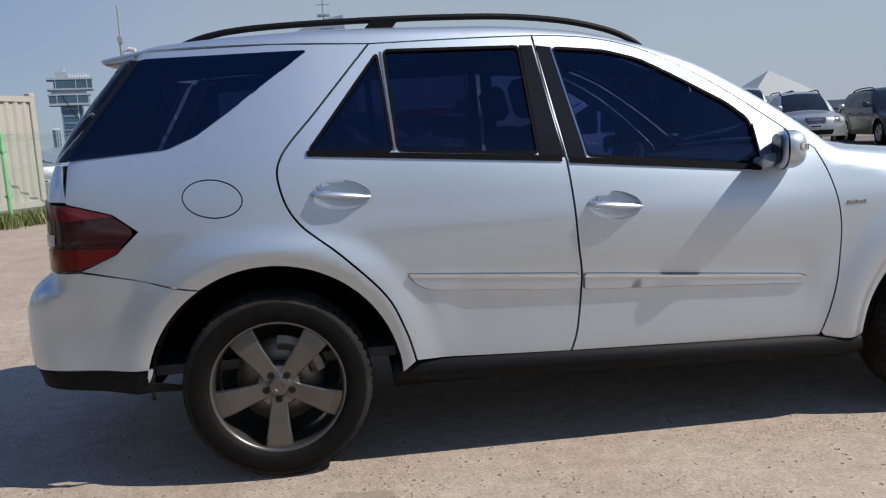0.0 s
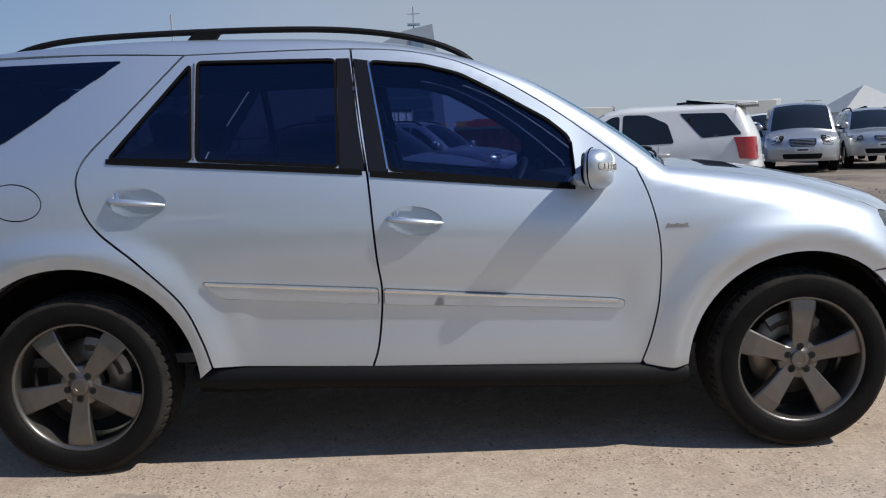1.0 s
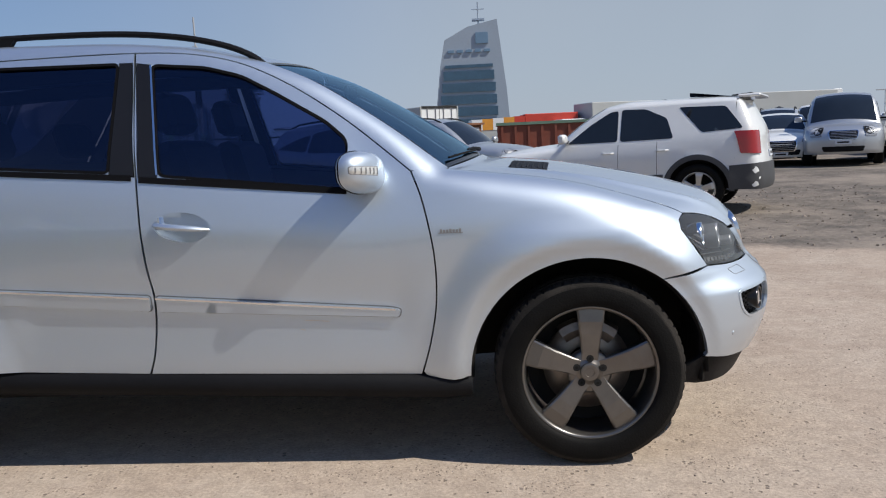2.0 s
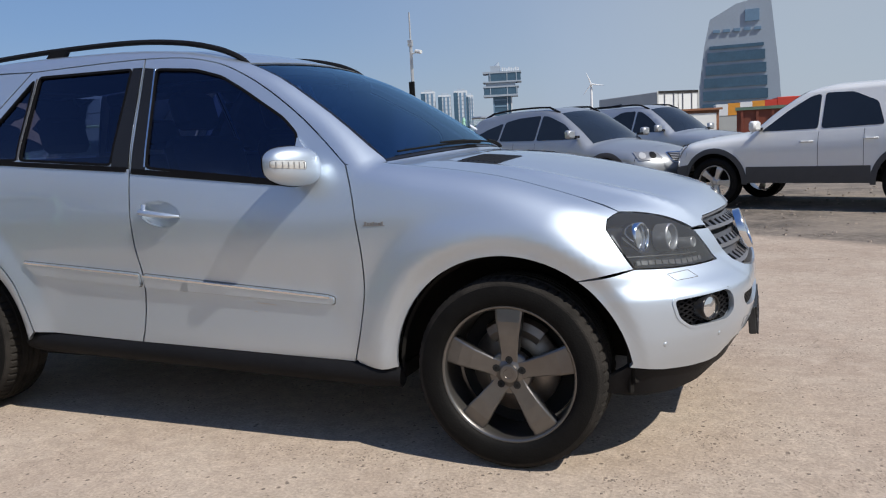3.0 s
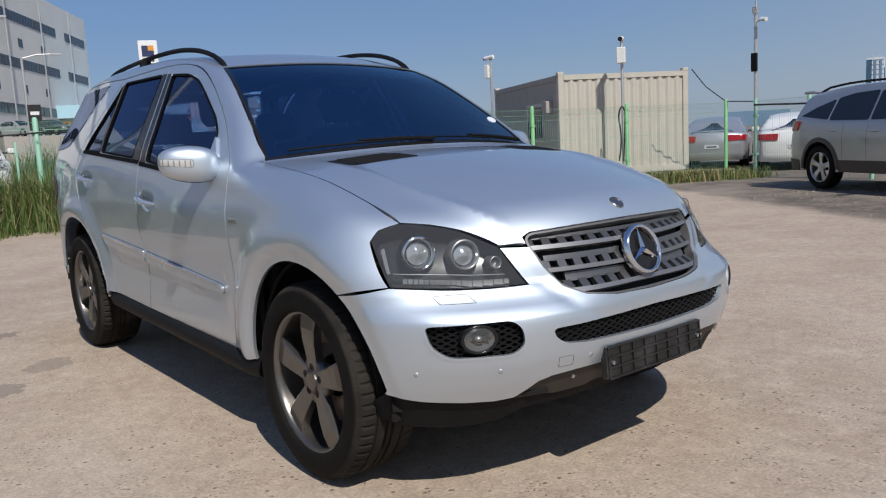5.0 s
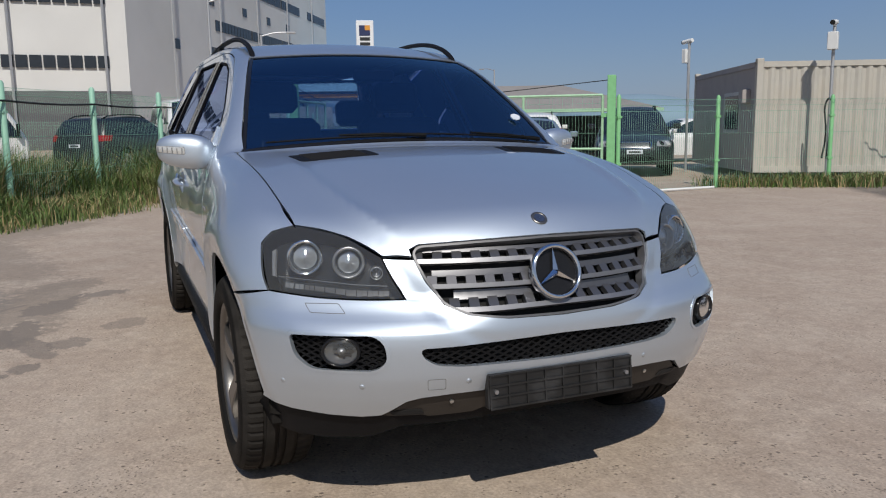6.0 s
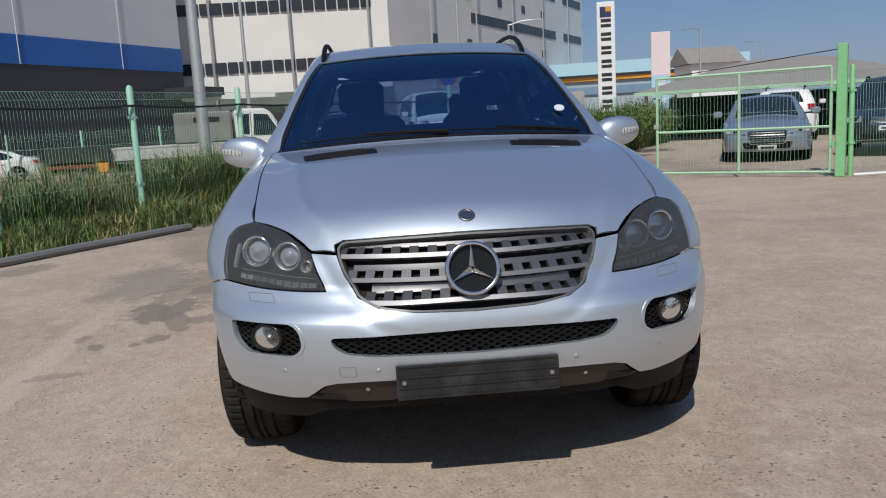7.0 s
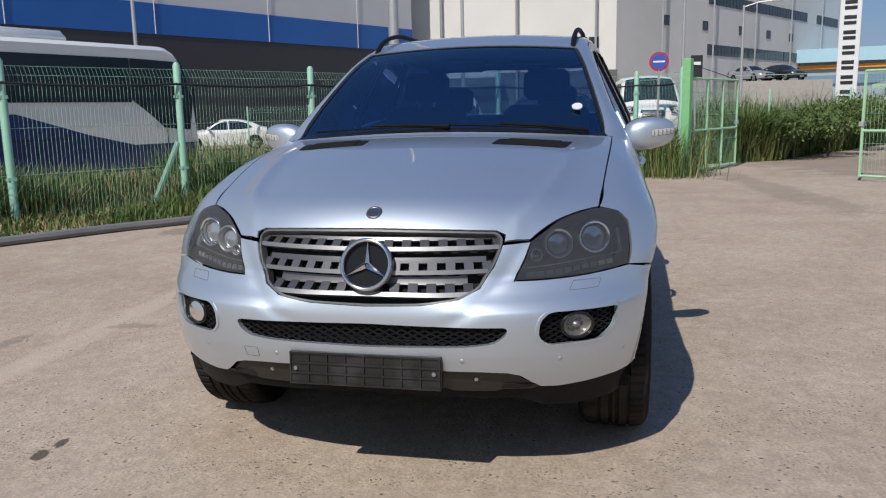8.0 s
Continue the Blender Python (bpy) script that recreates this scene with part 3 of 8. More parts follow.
hood_line = curve((0.7, 1.215), (1.0, 1.195), (1.36, 1.165), (1.7, 1.105), (1.95, 1.045), (2.1, 0.995), (2.2, 0.945), (2.35, 0.84))
hood_crown = curve((0.7, 0.03), (1.0, 0.045), (1.4, 0.075), (1.83, 0.14), (2.2, 0.22))
roof_line = curve((-2.5, 1.55), (-2.1, 1.68), (-1.9, 1.72), (-1.5, 1.762), (-1.0, 1.778), (-0.5, 1.772), (-0.1, 1.742), (0.17, 1.685), (0.44, 1.592), (0.66, 1.475), (0.893, 1.33), (1.06, 1.21), (1.2, 1.10), (1.6, 0.7))


def suv_side(x, z):
    zb = belt(x)
    low = lower(z) * plan(x)
    for wx in (AXLE_F, AXLE_R):
        r = np.hypot(x - wx, z - 0.38)
        low = low + (0.032 * step(0.67, 0.515, r) - 0.022 * step(0.515, 0.455, r)) * step(1.02, 0.9, z)
    low = low - 0.012 * np.exp(-(((z - 0.62) / 0.13) ** 2)) * step(0.62, 0.75, np.abs(x - AXLE_F)) * step(0.62, 0.75, np.abs(x - AXLE_R))
    green = (0.895 - (z - zb) * 0.50) * (1 - 0.06 * step(-1.2, -2.2, x)) + 0.05 * step(0.55, 1.1, x)
    return -smax(-low, -green, 0.07)


def suv_top(x, y):
    hood = hood_line(x) - hood_crown(x) * (y / 0.85) ** 2
    ridge = 0.49 + 0.15 * (1 - np.exp(-np.maximum(2.06 - x, 0) / 0.28))
    hood = hood + 0.013 * np.exp(-np.abs((y - ridge) / 0.034) ** 1.6) * step(1.0, 1.7, x) * (1 - 0.65 * step(1.88, 2.14, x))
    xs = x + 0.11 * (y / 0.72) ** 2
    green = roof_line(xs) - 0.026 * (y / 0.62) ** 2 - 0.006
    return smax(hood, green, 0.02)


nose = curve((0.2, 2.15), (0.33, 2.22), (0.39, 2.255), (0.45, 2.285), (0.52, 2.305), (0.60, 2.310), (0.68, 2.298), (0.75, 2.265), (0.80, 2.25), (0.90, 2.215), (1.0, 2.17), (1.2, 2.05))
tail = curve((0.2, -2.28), (0.4, -2.345), (0.56, -2.38), (0.72, -2.372), (0.80, -2.335), (0.86, -2.262), (1.1, -2.255), (1.28, -2.20), (1.65, -1.93), (1.75, -1.87))


def suv_front(y, z):
    u = step(0.64, 0.76, z)
    a = 0.255 + 0.06 * u + 0.03 * step(0.76, 0.92, z)
    n = 3.3 - 1.2 * u
    d = np.hypot(np.maximum(y - 0.345 - 0.55 * (np.minimum(z, 0.87) - 0.70) + 0.10, 0), np.maximum(0.772 - z, 0)) - 0.10
    groove = 0.004 * np.exp(-(((d - 0.072) / 0.030) ** 2)) * step(0.90, 0.82, z)
    crease = 0.013 * np.clip((z - 0.655) / 0.035, 0, 1) * step(0.22, 0.42, y) * step(0.74, 0.70, z)
    return nose(z) - groove - crease - a * (np.maximum(y, 0) / 0.82) ** n


def suv_rear(y, z):
    return tail(z) - 0.13 * (1 - (y / 0.85) ** 2)


suv_body = Body(suv_side, suv_top, suv_front, suv_rear, lambda x: 0.045 + 0.05 * step(0.6, 1.2, x), 0.09)
SIDE, TOP, FENDER, ROOF, FRONT, BACK = Side(), Top(0.8), Cyl(0.35, 0.72, 0.5), Cyl(0.0, 1.1, 0.6), Rad(1.1), Rad(-1.1, 1.0, True)


def fr(*pts):
    """Front points given as degrees round the nose and height."""
    return np.array([(radians(a), z) for a, z in pts])


def lay(q, proj):
    return suv_body.leave(*proj.rays(np.asarray(q, float)))[0]


def flip(q):
    q = np.asarray(q, float)[::-1].copy()
    q[:, 0] *= -1
    return q


def flip_y(q):
    q = np.asarray(q, float)[::-1].copy()
    q[:, 1] *= -1
    return q


suv = thing("suv", pose(0, 0, 0), "silver metallic SUV with tinted windows parked on dusty concrete", "car")

# shut lines, as x and z on the side
gap_b = soft([(-0.28, 0.40), (-0.25, 0.50), (-0.23, 0.70), (-0.245, 0.85), (-0.27, 1.16), (-0.30, 1.36), (-0.335, 1.688)])
gap_rear = soft([(-0.915, 0.425), (-0.95, 0.55), (-1.02, 0.70), (-1.18, 0.87), (-1.33, 1.0), (-1.39, 1.13), (-1.38, 1.25), (-1.235, 1.42), (-1.012, 1.678)])
gap_front = soft([(0.81, 0.37), (0.85, 0.5), (0.88, 0.66), (0.88, 0.85), (0.845, 1.04), (0.80, 1.165)])
door_top = soft([(-1.012, 1.678), (-0.335, 1.688), (0.0, 1.655), (0.25, 1.56), (0.52, 1.39), (0.80, 1.165)])
mid_i = len(soft([(0, 0), (1, 1)]))
top_rear, top_front = door_top[:mid_i], door_top[mid_i - 1:]
glass_f = rounded([(-0.26, 1.632), (-0.04, 1.612), (0.11, 1.57), (0.24, 1.50), (0.46, 1.37), (0.545, 1.295), (0.552, 1.105), (-0.185, 1.188)], 0.03)
glass_r = rounded([(-0.955, 1.645), (-0.40, 1.642), (-0.385, 1.208), (-0.935, 1.25)], 0.02)
glass_q = rounded([(-1.275, 1.265), (-0.985, 1.635), (-0.958, 1.25)], 0.02)
trim_f = np.array([(-0.322, 1.640), (-0.266, 1.632), (-0.192, 1.180), (-0.262, 1.186)])
trim_r = np.array([(-0.392, 1.643), (-0.343, 1.643), (-0.282, 1.190), (-0.378, 1.200)])
ell = lambda cx, cz, rx, rz, t=0.0, n=28: np.array([(cx + rx * math.cos(a) * math.cos(t) - rz * math.sin(a) * math.sin(t), cz + rx * math.cos(a) * math.sin(t) + rz * math.sin(a) * math.cos(t)) for a in np.linspace(0, 2 * math.pi, n, endpoint=False)])
cup_f, cup_r, fuel = ell(-0.09, 0.988, 0.108, 0.052, -0.12), ell(-1.165, 1.095, 0.110, 0.054, -0.12), ell(-1.64, 1.11, 0.108, 0.068, -0.15)
lamp = fr((49.8, 0.898), (48.6, 0.932), (45, 0.951), (40, 0.942), (34.5, 0.92), (28.2, 0.864), (26.3, 0.80), (24.3, 0.741), (30, 0.739), (38, 0.743), (46.3, 0.757))
lamp_out = chain(soft(lamp[:6], 4), soft(lamp[5:8], 3)[1:], soft(lamp[7:], 4)[1:-1], lamp[-1:])
lamp3 = lay(lamp, FRONT)
tlamp = fr((34, 1.125), (39, 1.118), (44.8, 1.07), (48.2, 1.005), (45.4, 0.93), (40.6, 0.868), (34, 0.866))
tlamp3 = lay(tlamp, BACK)
ARCH_F, ARCH_R = 0.455, 0.485


def cup(cx, cz, rx, rz, deep):
    return lambda q: -deep * np.sqrt(np.clip(1 - ((q[:, 0] - cx) / rx) ** 2 - ((q[:, 1] - cz) / rz) ** 2, 0, 1))


hood_edge_xy = soft([(0.94, 0.785), (1.15, 0.783), (1.4, 0.775), (1.7, 0.760)], 6)
hood_edge3 = lay(hood_edge_xy, TOP)
cowl_xy = np.array([(1.062 - 0.11 * (y / 0.72) ** 2, y) for y in np.linspace(-0.77, 0.77, 25)])
head_xy = np.array([(0.262 - 0.11 * (y / 0.72) ** 2, y) for y in np.linspace(-0.585, 0.585, 19)])
grille_half = fr((0, 0.672), (9, 0.678), (15, 0.695), (18.5, 0.725), (21.2, 0.79), (23.0, 0.856))
grille_top = fr((-22.4, 0.903), (-12, 0.913), (0, 0.918), (12, 0.913), (22.4, 0.903))
gt3 = lay(soft(grille_top, 4), FRONT)
strip3 = lay(fr((23.3, 0.862), (23.7, 0.885)), FRONT)

for s in (-1, 1):
    # doors
    fd = skin("front_door", suv_body, [chain(gap_b, top_front[1:], gap_front[::-1][1:], [(0.5, 0.378), (0.1, 0.390)]), glass_f, trim_f, cup_f], SIDE, PAINT, suv, s=s, cell=0.035, gap=0.0042, flange=0.02)
    rd = skin("rear_door", suv_body, [chain(gap_rear, top_rear[1:], gap_b[::-1][1:], [(-0.6, 0.412)]), glass_r, glass_q, trim_r, cup_r], SIDE, PAINT, suv, s=s, cell=0.035, gap=0.0042, flange=0.02)
    skin("window_glass", suv_body, [glass_f], SIDE, GLASS_SIDE, fd, s=s, lift=-0.008, gap=-0.004, flange=0, cell=0.08)
    skin("window_glass", suv_body, [glass_r], SIDE, GLASS_DARK, rd, s=s, lift=-0.008, gap=-0.004, flange=0, cell=0.08)
    skin("quarter_glass", suv_body, [glass_q], SIDE, GLASS_DARK, rd, s=s, lift=-0.008, gap=-0.004, flange=0, cell=0.08)
    skin("pillar_trim", suv_body, [trim_f], SIDE, GLOSSBLACK, fd, s=s, lift=0.002, gap=0.0005, label="gloss black pillar trim")
    skin("pillar_trim", suv_body, [trim_r], SIDE, GLOSSBLACK, rd, s=s, lift=0.002, gap=0.0005, label="gloss black pillar trim")
    skin("belt_seal", suv_body, [np.array([(-0.262, 1.188), (0.552, 1.108), (0.552, 1.085), (-0.262, 1.162)])], SIDE, SEAL, fd, s=s, lift=0.006, label="black rubber window seal")
    skin("belt_seal", suv_body, [np.array([(-1.285, 1.268), (-0.29, 1.195), (-0.288, 1.170), (-1.285, 1.245)])], SIDE, SEAL, rd, s=s, lift=0.006, label="black rubber window seal")
    for door, cpts, cx, cz in ((fd, cup_f, -0.09, 0.988), (rd, cup_r, -1.165, 1.095)):
        skin("handle_recess", suv_body, [cpts], SIDE, PAINT, door, s=s, lift=cup(cx, cz, 0.112, 0.057, 0.052), gap=-0.0040, flange=0, cell=0.012, edge=0.015)
        y0 = float(lay([(cx, cz)], SIDE)[0, 1])
        bm = tube_bm([(cx - 0.105, s * (y0 - 0.004), cz + 0.012), (cx - 0.085, s * (y0 + 0.018), cz + 0.010), (cx - 0.02, s * (y0 + 0.030), cz + 0.003), (cx + 0.06, s * (y0 + 0.024), cz - 0.006), (cx + 0.108, s * (y0 + 0.001), cz - 0.012)], [0.013, 0.018, 0.017, 0.015, 0.008], 10, 0.75)
        part("handle", bm, PAINT, door, smooth=True)
        part("lock_cap", tube_bm([(cx - 0.075, s * (y0 + 0.01), cz + 0.04), (cx - 0.07, s * (y0 + 0.018), cz + 0.015)], 0.012, 8), CHROME, door, smooth=True)
    # side mouldings with a dark joint and a thin bright strip
    md_f = rounded([(-0.222, 0.722), (0.70, 0.648), (0.742, 0.638), (0.735, 0.606), (-0.222, 0.657)], 0.012)
    md_r = rounded([(-0.935, 0.775), (-0.245, 0.724), (-0.245, 0.659), (-0.85, 0.705), (-0.905, 0.735)], 0.015)
    for door, md in ((fd, md_f), (rd, md_r)):
        skin("moulding_joint", suv_body, [inset(resample(md, 0.02), -0.0025)], SIDE, FINE_SEAM, door, s=s, lift=0.002, flange=0.004, gap=0, edge=0.02)
    for door, gls in ((fd, glass_f), (rd, glass_r), (rd, glass_q)):
        skin("window_seal", suv_body, [inset(resample(gls, 0.02), -0.006), inset(resample(gls, 0.02), 0.005)], SIDE, SEAL, door, s=s, lift=0.002, flange=0.010, gap=0, edge=0.03, cell=0.05)
    skin("side_moulding", suv_body, [md_f], SIDE, PAINT, fd, s=s, lift=0.014, flange=0.018, edge=0.03, cell=0.5)
    skin("side_moulding", suv_body, [md_r], SIDE, PAINT, rd, s=s, lift=0.014, flange=0.018, edge=0.03, cell=0.5)
    skin("chrome_strip", suv_body, [np.array([(-0.222, 0.718), (0.72, 0.642), (0.72, 0.634), (-0.222, 0.710)])], SIDE, CHROME, fd, s=s, lift=0.0165, gap=0, flange=0.004)
    skin("chrome_strip", suv_body, [np.array([(-0.92, 0.771), (-0.245, 0.720), (-0.245, 0.712), (-0.92, 0.763)])], SIDE, CHROME, rd, s=s, lift=0.0165, gap=0, flange=0.004)
    skin("window_bright_edge", suv_body, [np.array([(-0.268, 1.632), (-0.260, 1.632), (-0.186, 1.19), (-0.194, 1.19)])], SIDE, CHROME, fd, s=s, lift=0.004, gap=0)
    skin("window_bright_edge", suv_body, [np.array([(-0.972, 1.64), (-0.964, 1.64), (-0.944, 1.252), (-0.952, 1.252)])], SIDE, FRAME_METAL, rd, s=s, lift=0.004, gap=0)

    if s < 0:
        for qx, qz, ql in ((0.36, 0.601, 0.06), (0.425, 0.597, 0.03), (0.34, 0.565, 0.02)):
            skin("scratch", suv_body, [np.array([(qx, qz), (qx + ql, qz - 0.003), (qx + ql, qz + 0.001), (qx, qz + 0.004)])], SIDE, ALLOY_LIGHT, fd, s=s, lift=0.001, flange=0, gap=0, cell=0.05, label="thin bright scratch")

    # front fender
    a0 = math.degrees(math.atan2(0.735 - 0.36, 1.74 - AXLE_F))
    arch = arc(AXLE_F, 0.36, ARCH_F, a0, 180)
    fender_side = lay(chain(arch, [(0.99, 0.36), (0.83, 0.366)], gap_front[1:]), SIDE)
    fender3 = np.concatenate([lamp3[[10]], fender_side, hood_edge3, lamp3[[2, 1, 0]]])
    ff = skin("front_fender", suv_body, [FENDER.q(fender3)], FENDER, PAINT, suv, s=s, cell=0.024)
    by = float(lay([(0.945, 0.932)], SIDE)[0, 1])
    bm = bmesh.new()
    for k in range(7):
        add_box(bm, 0.905 + 0.012 * k, s * by - 0.003, 0.929, 0.914 + 0.012 * k, s * by + 0.003, 0.941 if k % 3 else 0.944)
    add_box(bm, 0.90, s * by - 0.0025, 0.927, 0.992, s * by + 0.0025, 0.930)
    part("fender_badge", bm, SATIN, ff, label="small dark metal lettering badge")

    # rear quarter, fuel flap, rear side window
    b0 = math.degrees(math.atan2(0.78 - 0.36, -1.72 - AXLE_R))
    quarter = chain(gap_rear[::-1], arc(AXLE_R, 0.36, ARCH_R, 2, b0)[0:], [(tlamp3[5, 0], 0.868)], SIDE.q(tlamp3[[4, 3, 2, 1]]), [(-2.165, 1.27), (-2.0, 1.54), (-1.90, 1.682), (-1.4, 1.690)])
    dwin = np.array([(-1.84, 1.640), (-1.27, 1.652), (-1.57, 1.44), (-1.70, 1.35), (-1.80, 1.308), (-2.10, 1.285)])
    qp = skin("rear_quarter_panel", suv_body, [quarter, dwin, fuel], SIDE, PAINT, suv, s=s, cell=0.035, gap=0.0042, flange=0.02)
    skin("rear_side_window", suv_body, [rounded([(-1.895, 1.650), (-1.255, 1.658), (-1.56, 1.435), (-1.69, 1.345), (-1.80, 1.300), (-2.165, 1.274)], 0.02)], SIDE, GLASS_DARK, qp, s=s, lift=0.004, gap=0, flange=0.006)
    skin("fuel_flap", suv_body, [fuel], SIDE, PAINT, qp, s=s, gap=0.0006, cell=0.03)
    skin("pillar_cover", suv_body, [rounded(fr((37.6, 1.287), (48.5, 1.296), (47.0, 1.45), (44.5, 1.640), (38.8, 1.648)), 0.01)], BACK, GLOSSBLACK, qp, s=s, lift=0.003, gap=0, flange=0.004, cell=0.04, label="gloss black pillar cover")
    # tail lamp
    tl = skin("tail_lamp", suv_body, [rounded(tlamp, 0.03)], BACK, LAMP_DARKRED, suv, s=s, lift=0.004, flange=0.03, label="smoked red tail lamp")
    skin("red_lens", suv_body, [fr((34.5, 0.955), (46.5, 0.95), (45, 0.92), (41, 0.875), (34.5, 0.873))], BACK, LAMP_DEEP, tl, s=s, lift=0.007, flange=0.004)
    skin("red_lens", suv_body, [fr((34.5, 1.118), (40, 1.110), (45.5, 1.065), (40, 1.055), (34.5, 1.06))], BACK, LAMP_DEEP, tl, s=s, lift=0.007, flange=0.004)
    skin("clear_lens", suv_body, [fr((34.5, 1.01), (37.5, 1.01), (37.5, 0.965), (34.5, 0.965))], BACK, LAMP_CLEAR, tl, s=s, lift=0.008, flange=0.004)

    # headlamp: housing, two projectors, side lamp, lens
    hl = skin("headlamp", suv_body, [lamp_out], FRONT, LAMP_HOUSING, suv, s=s, lift=lambda q: -0.075 + 0 * q[:, 0], gap=0.003, flange=-0.07, cell=0.03, label="black headlamp with clear lens")
    skin("lamp_lens", suv_body, [lamp_out], FRONT, GLASS_LAMP, hl, s=s, lift=-0.001, gap=0.003, flange=0, cell=0.03)
    for (ang, lz, rad_, deep) in ((42.0, 0.874, 0.058, 0.040), (34.2, 0.862, 0.052, 0.042), (29.2, 0.826, 0.021, 0.034)):
        c, nn = suv_body.leave(*FRONT.rays(fr((ang, lz))))
        c = Vector(c[0]) - Vector(nn[0]) * deep
        turn = Vector((0.93, 0.30, 0.10)).normalized().to_track_quat("Y", "Z").to_matrix().to_4x4()
        mtx = Matrix.Translation((c.x, c.y, c.z)) @ turn
        for nm, prof, mt in (("lamp_ring", [(rad_ * 0.80, 0.0), (rad_ * 0.82, 0.022), (rad_ * 0.95, 0.026), (rad_, 0.018), (rad_, -0.03)], CHROME if rad_ > 0.055 else SATIN), ("reflector", [(0.001, -0.035), (rad_ * 0.5, -0.028), (rad_ * 0.8, 0.0)], CHROME), ("projector", [(0.0005, 0.020), (rad_ * 0.30, 0.016), (rad_ * 0.62, 0.004), (rad_ * 0.66, 0.004), (rad_ * 0.52, -0.014)], CHROME if rad_ < 0.03 else PROJ)):
            vs, fs = lathe(prof, 28, "y")
            vs = [mtx @ Vector(v) for v in vs]
            mesh_ob(nm, [(v.x, s * v.y, v.z) for v in vs], fs, mt, hl)
    strip_lo = lambda a_: float(np.interp(a_, [26.5, 33, 44.5], [0.752, 0.751, 0.768]))
    strip_hi = lambda a_: float(np.interp(a_, [26.8, 33, 40, 45.2], [0.768, 0.770, 0.782, 0.792]))
    skin("indicator", suv_body, [fr(*[(a_, strip_lo(a_)) for a_ in (26.8, 30, 33, 37, 41, 44.6)], *[(a_, strip_hi(a_)) for a_ in (44.6, 41, 37, 33, 30, 26.8)])], FRONT, LAMP_HOUSING, hl, s=s, lift=-0.032, flange=0.01, cell=0.05)
    for k in range(20):
        a_, b_ = 27.0 + 0.87 * k, 27.0 + 0.87 * k + (0.72 if k > 13 else 0.80)
        skin("indicator_cell", suv_body, [fr((a_, strip_lo(a_) + 0.003), (b_, strip_lo(b_) + 0.003), (b_, strip_hi(b_) - 0.002), (a_, strip_hi(a_) - 0.002))], FRONT, LAMP_GREY if k > 15 else FRAME_METAL, hl, s=s, lift=-0.026 - 0.004 * (k % 2), flange=0.006, gap=0, cell=0.05)
    skin("bezel_ledge", suv_body, [fr((27.2, 0.779), (33, 0.784), (40, 0.797), (46.0, 0.806), (46.2, 0.812), (40, 0.803), (33, 0.790), (27.4, 0.785))], FRONT, SATIN, hl, s=s, lift=-0.034, flange=0.01, cell=0.05)
    skin("marker", suv_body, [fr((46.2, 0.805), (47.0, 0.805), (48.4, 0.885), (47.6, 0.895))], FRONT, LAMP_GREY, hl, s=s, lift=-0.03, flange=0.01, cell=0.05)

    # mirror
    mi = thing("door_mirror")
    mi.parent = suv
    mc, mp, sweep = Vector((0.606, s * 0.962, 1.170)), 2.9, radians(20)
    m_out, m_fwd = Vector((-math.sin(sweep), s * math.cos(sweep), 0)), Vector((math.cos(sweep), s * math.sin(sweep), 0))

    def shell_at(a, f, h):
        """A point of the mirror housing from unit coordinates outwards, forwards and up."""
        taper = 1 - 0.16 * max(a, 0)
        return mc + m_out * (0.128 * a) + m_fwd * (0.082 * f * taper if f > 0 else 0.030 * f) + Vector((0, 0, 0.079 * h * taper + 0.010 * a))

    bm = bmesh.new()
    bmesh.ops.create_uvsphere(bm, u_segments=36, v_segments=24, radius=1.0)
    for v in bm.verts:
        q = v.co / sum(abs(c) ** mp for c in v.co) ** (1 / mp)
        v.co = shell_at(q.x, q.y, q.z)
    if s < 0:
        bmesh.ops.reverse_faces(bm, faces=bm.faces[:])
    part("shell", bm, PAINT, mi, smooth=True)
    bm = bmesh.new()
    rim_ring = [shell_at(0.985 * math.copysign(abs(math.cos(a)) ** 0.75, math.cos(a)), -0.12, 0.985 * math.copysign(abs(math.sin(a)) ** 0.75, math.sin(a))) for a in np.linspace(0, 2 * math.pi, 41)]
    add_tube(bm, rim_ring, 0.0045, 6, False)
    part("shell_seam", bm, SEAL, mi, smooth=True)
    bm = bmesh.new()
    gv = [bm.verts.new(shell_at(0.80 * math.copysign(abs(math.cos(a)) ** 0.6, math.cos(a)), -1.04, 0.80 * math.copysign(abs(math.sin(a)) ** 0.6, math.sin(a)))) for a in np.linspace(0, 2 * math.pi, 32, endpoint=False)]
    bm.faces.new(gv)
    bmesh.ops.solidify(bm, geom=bm.faces[:], thickness=0.003)
    part("mirror_glass", bm, GLOSSBLACK, mi)

    def on_shell(u, w, out):
        d = max(1 - abs(u) ** mp - abs(w) ** mp, 0.0) ** (1 / mp)
        return shell_at(u, d, w) + m_fwd * out + m_out * (out * u)

    for nm, u0, u1, w0, w1, out, mt in (("indicator_seal", -0.14, 0.95, -0.17, 0.27, 0.0012, FINE_SEAM), ("indicator", -0.12, 0.935, -0.15, 0.25, 0.0032, LAMP_CLEAR)):
        vs = [on_shell(u0 + (u1 - u0) * i / 24, (w0 + (w1 - w0) * j / 3) * (1 - 0.35 * (i < 1) - 0.3 * (i > 23)), out * (0.3 if j in (0, 3) or i in (0, 24) else 1)) for i in range(25) for j in range(4)]
        mesh_ob(nm, [tuple(v) for v in vs], [(4 * i + j, 4 * i + j + 1, 4 * i + j + 5, 4 * i + j + 4) for i in range(24) for j in range(3)], mt, mi, label="clear indicator strip" if nm == "indicator" else "")
    for k in range(6):
        u = -0.04 + 0.17 * k
        part("indicator_rib", tube_bm([on_shell(u, -0.10, 0.0045), on_shell(u, 0.20, 0.0045)], 0.0022, 4), SATIN, mi)
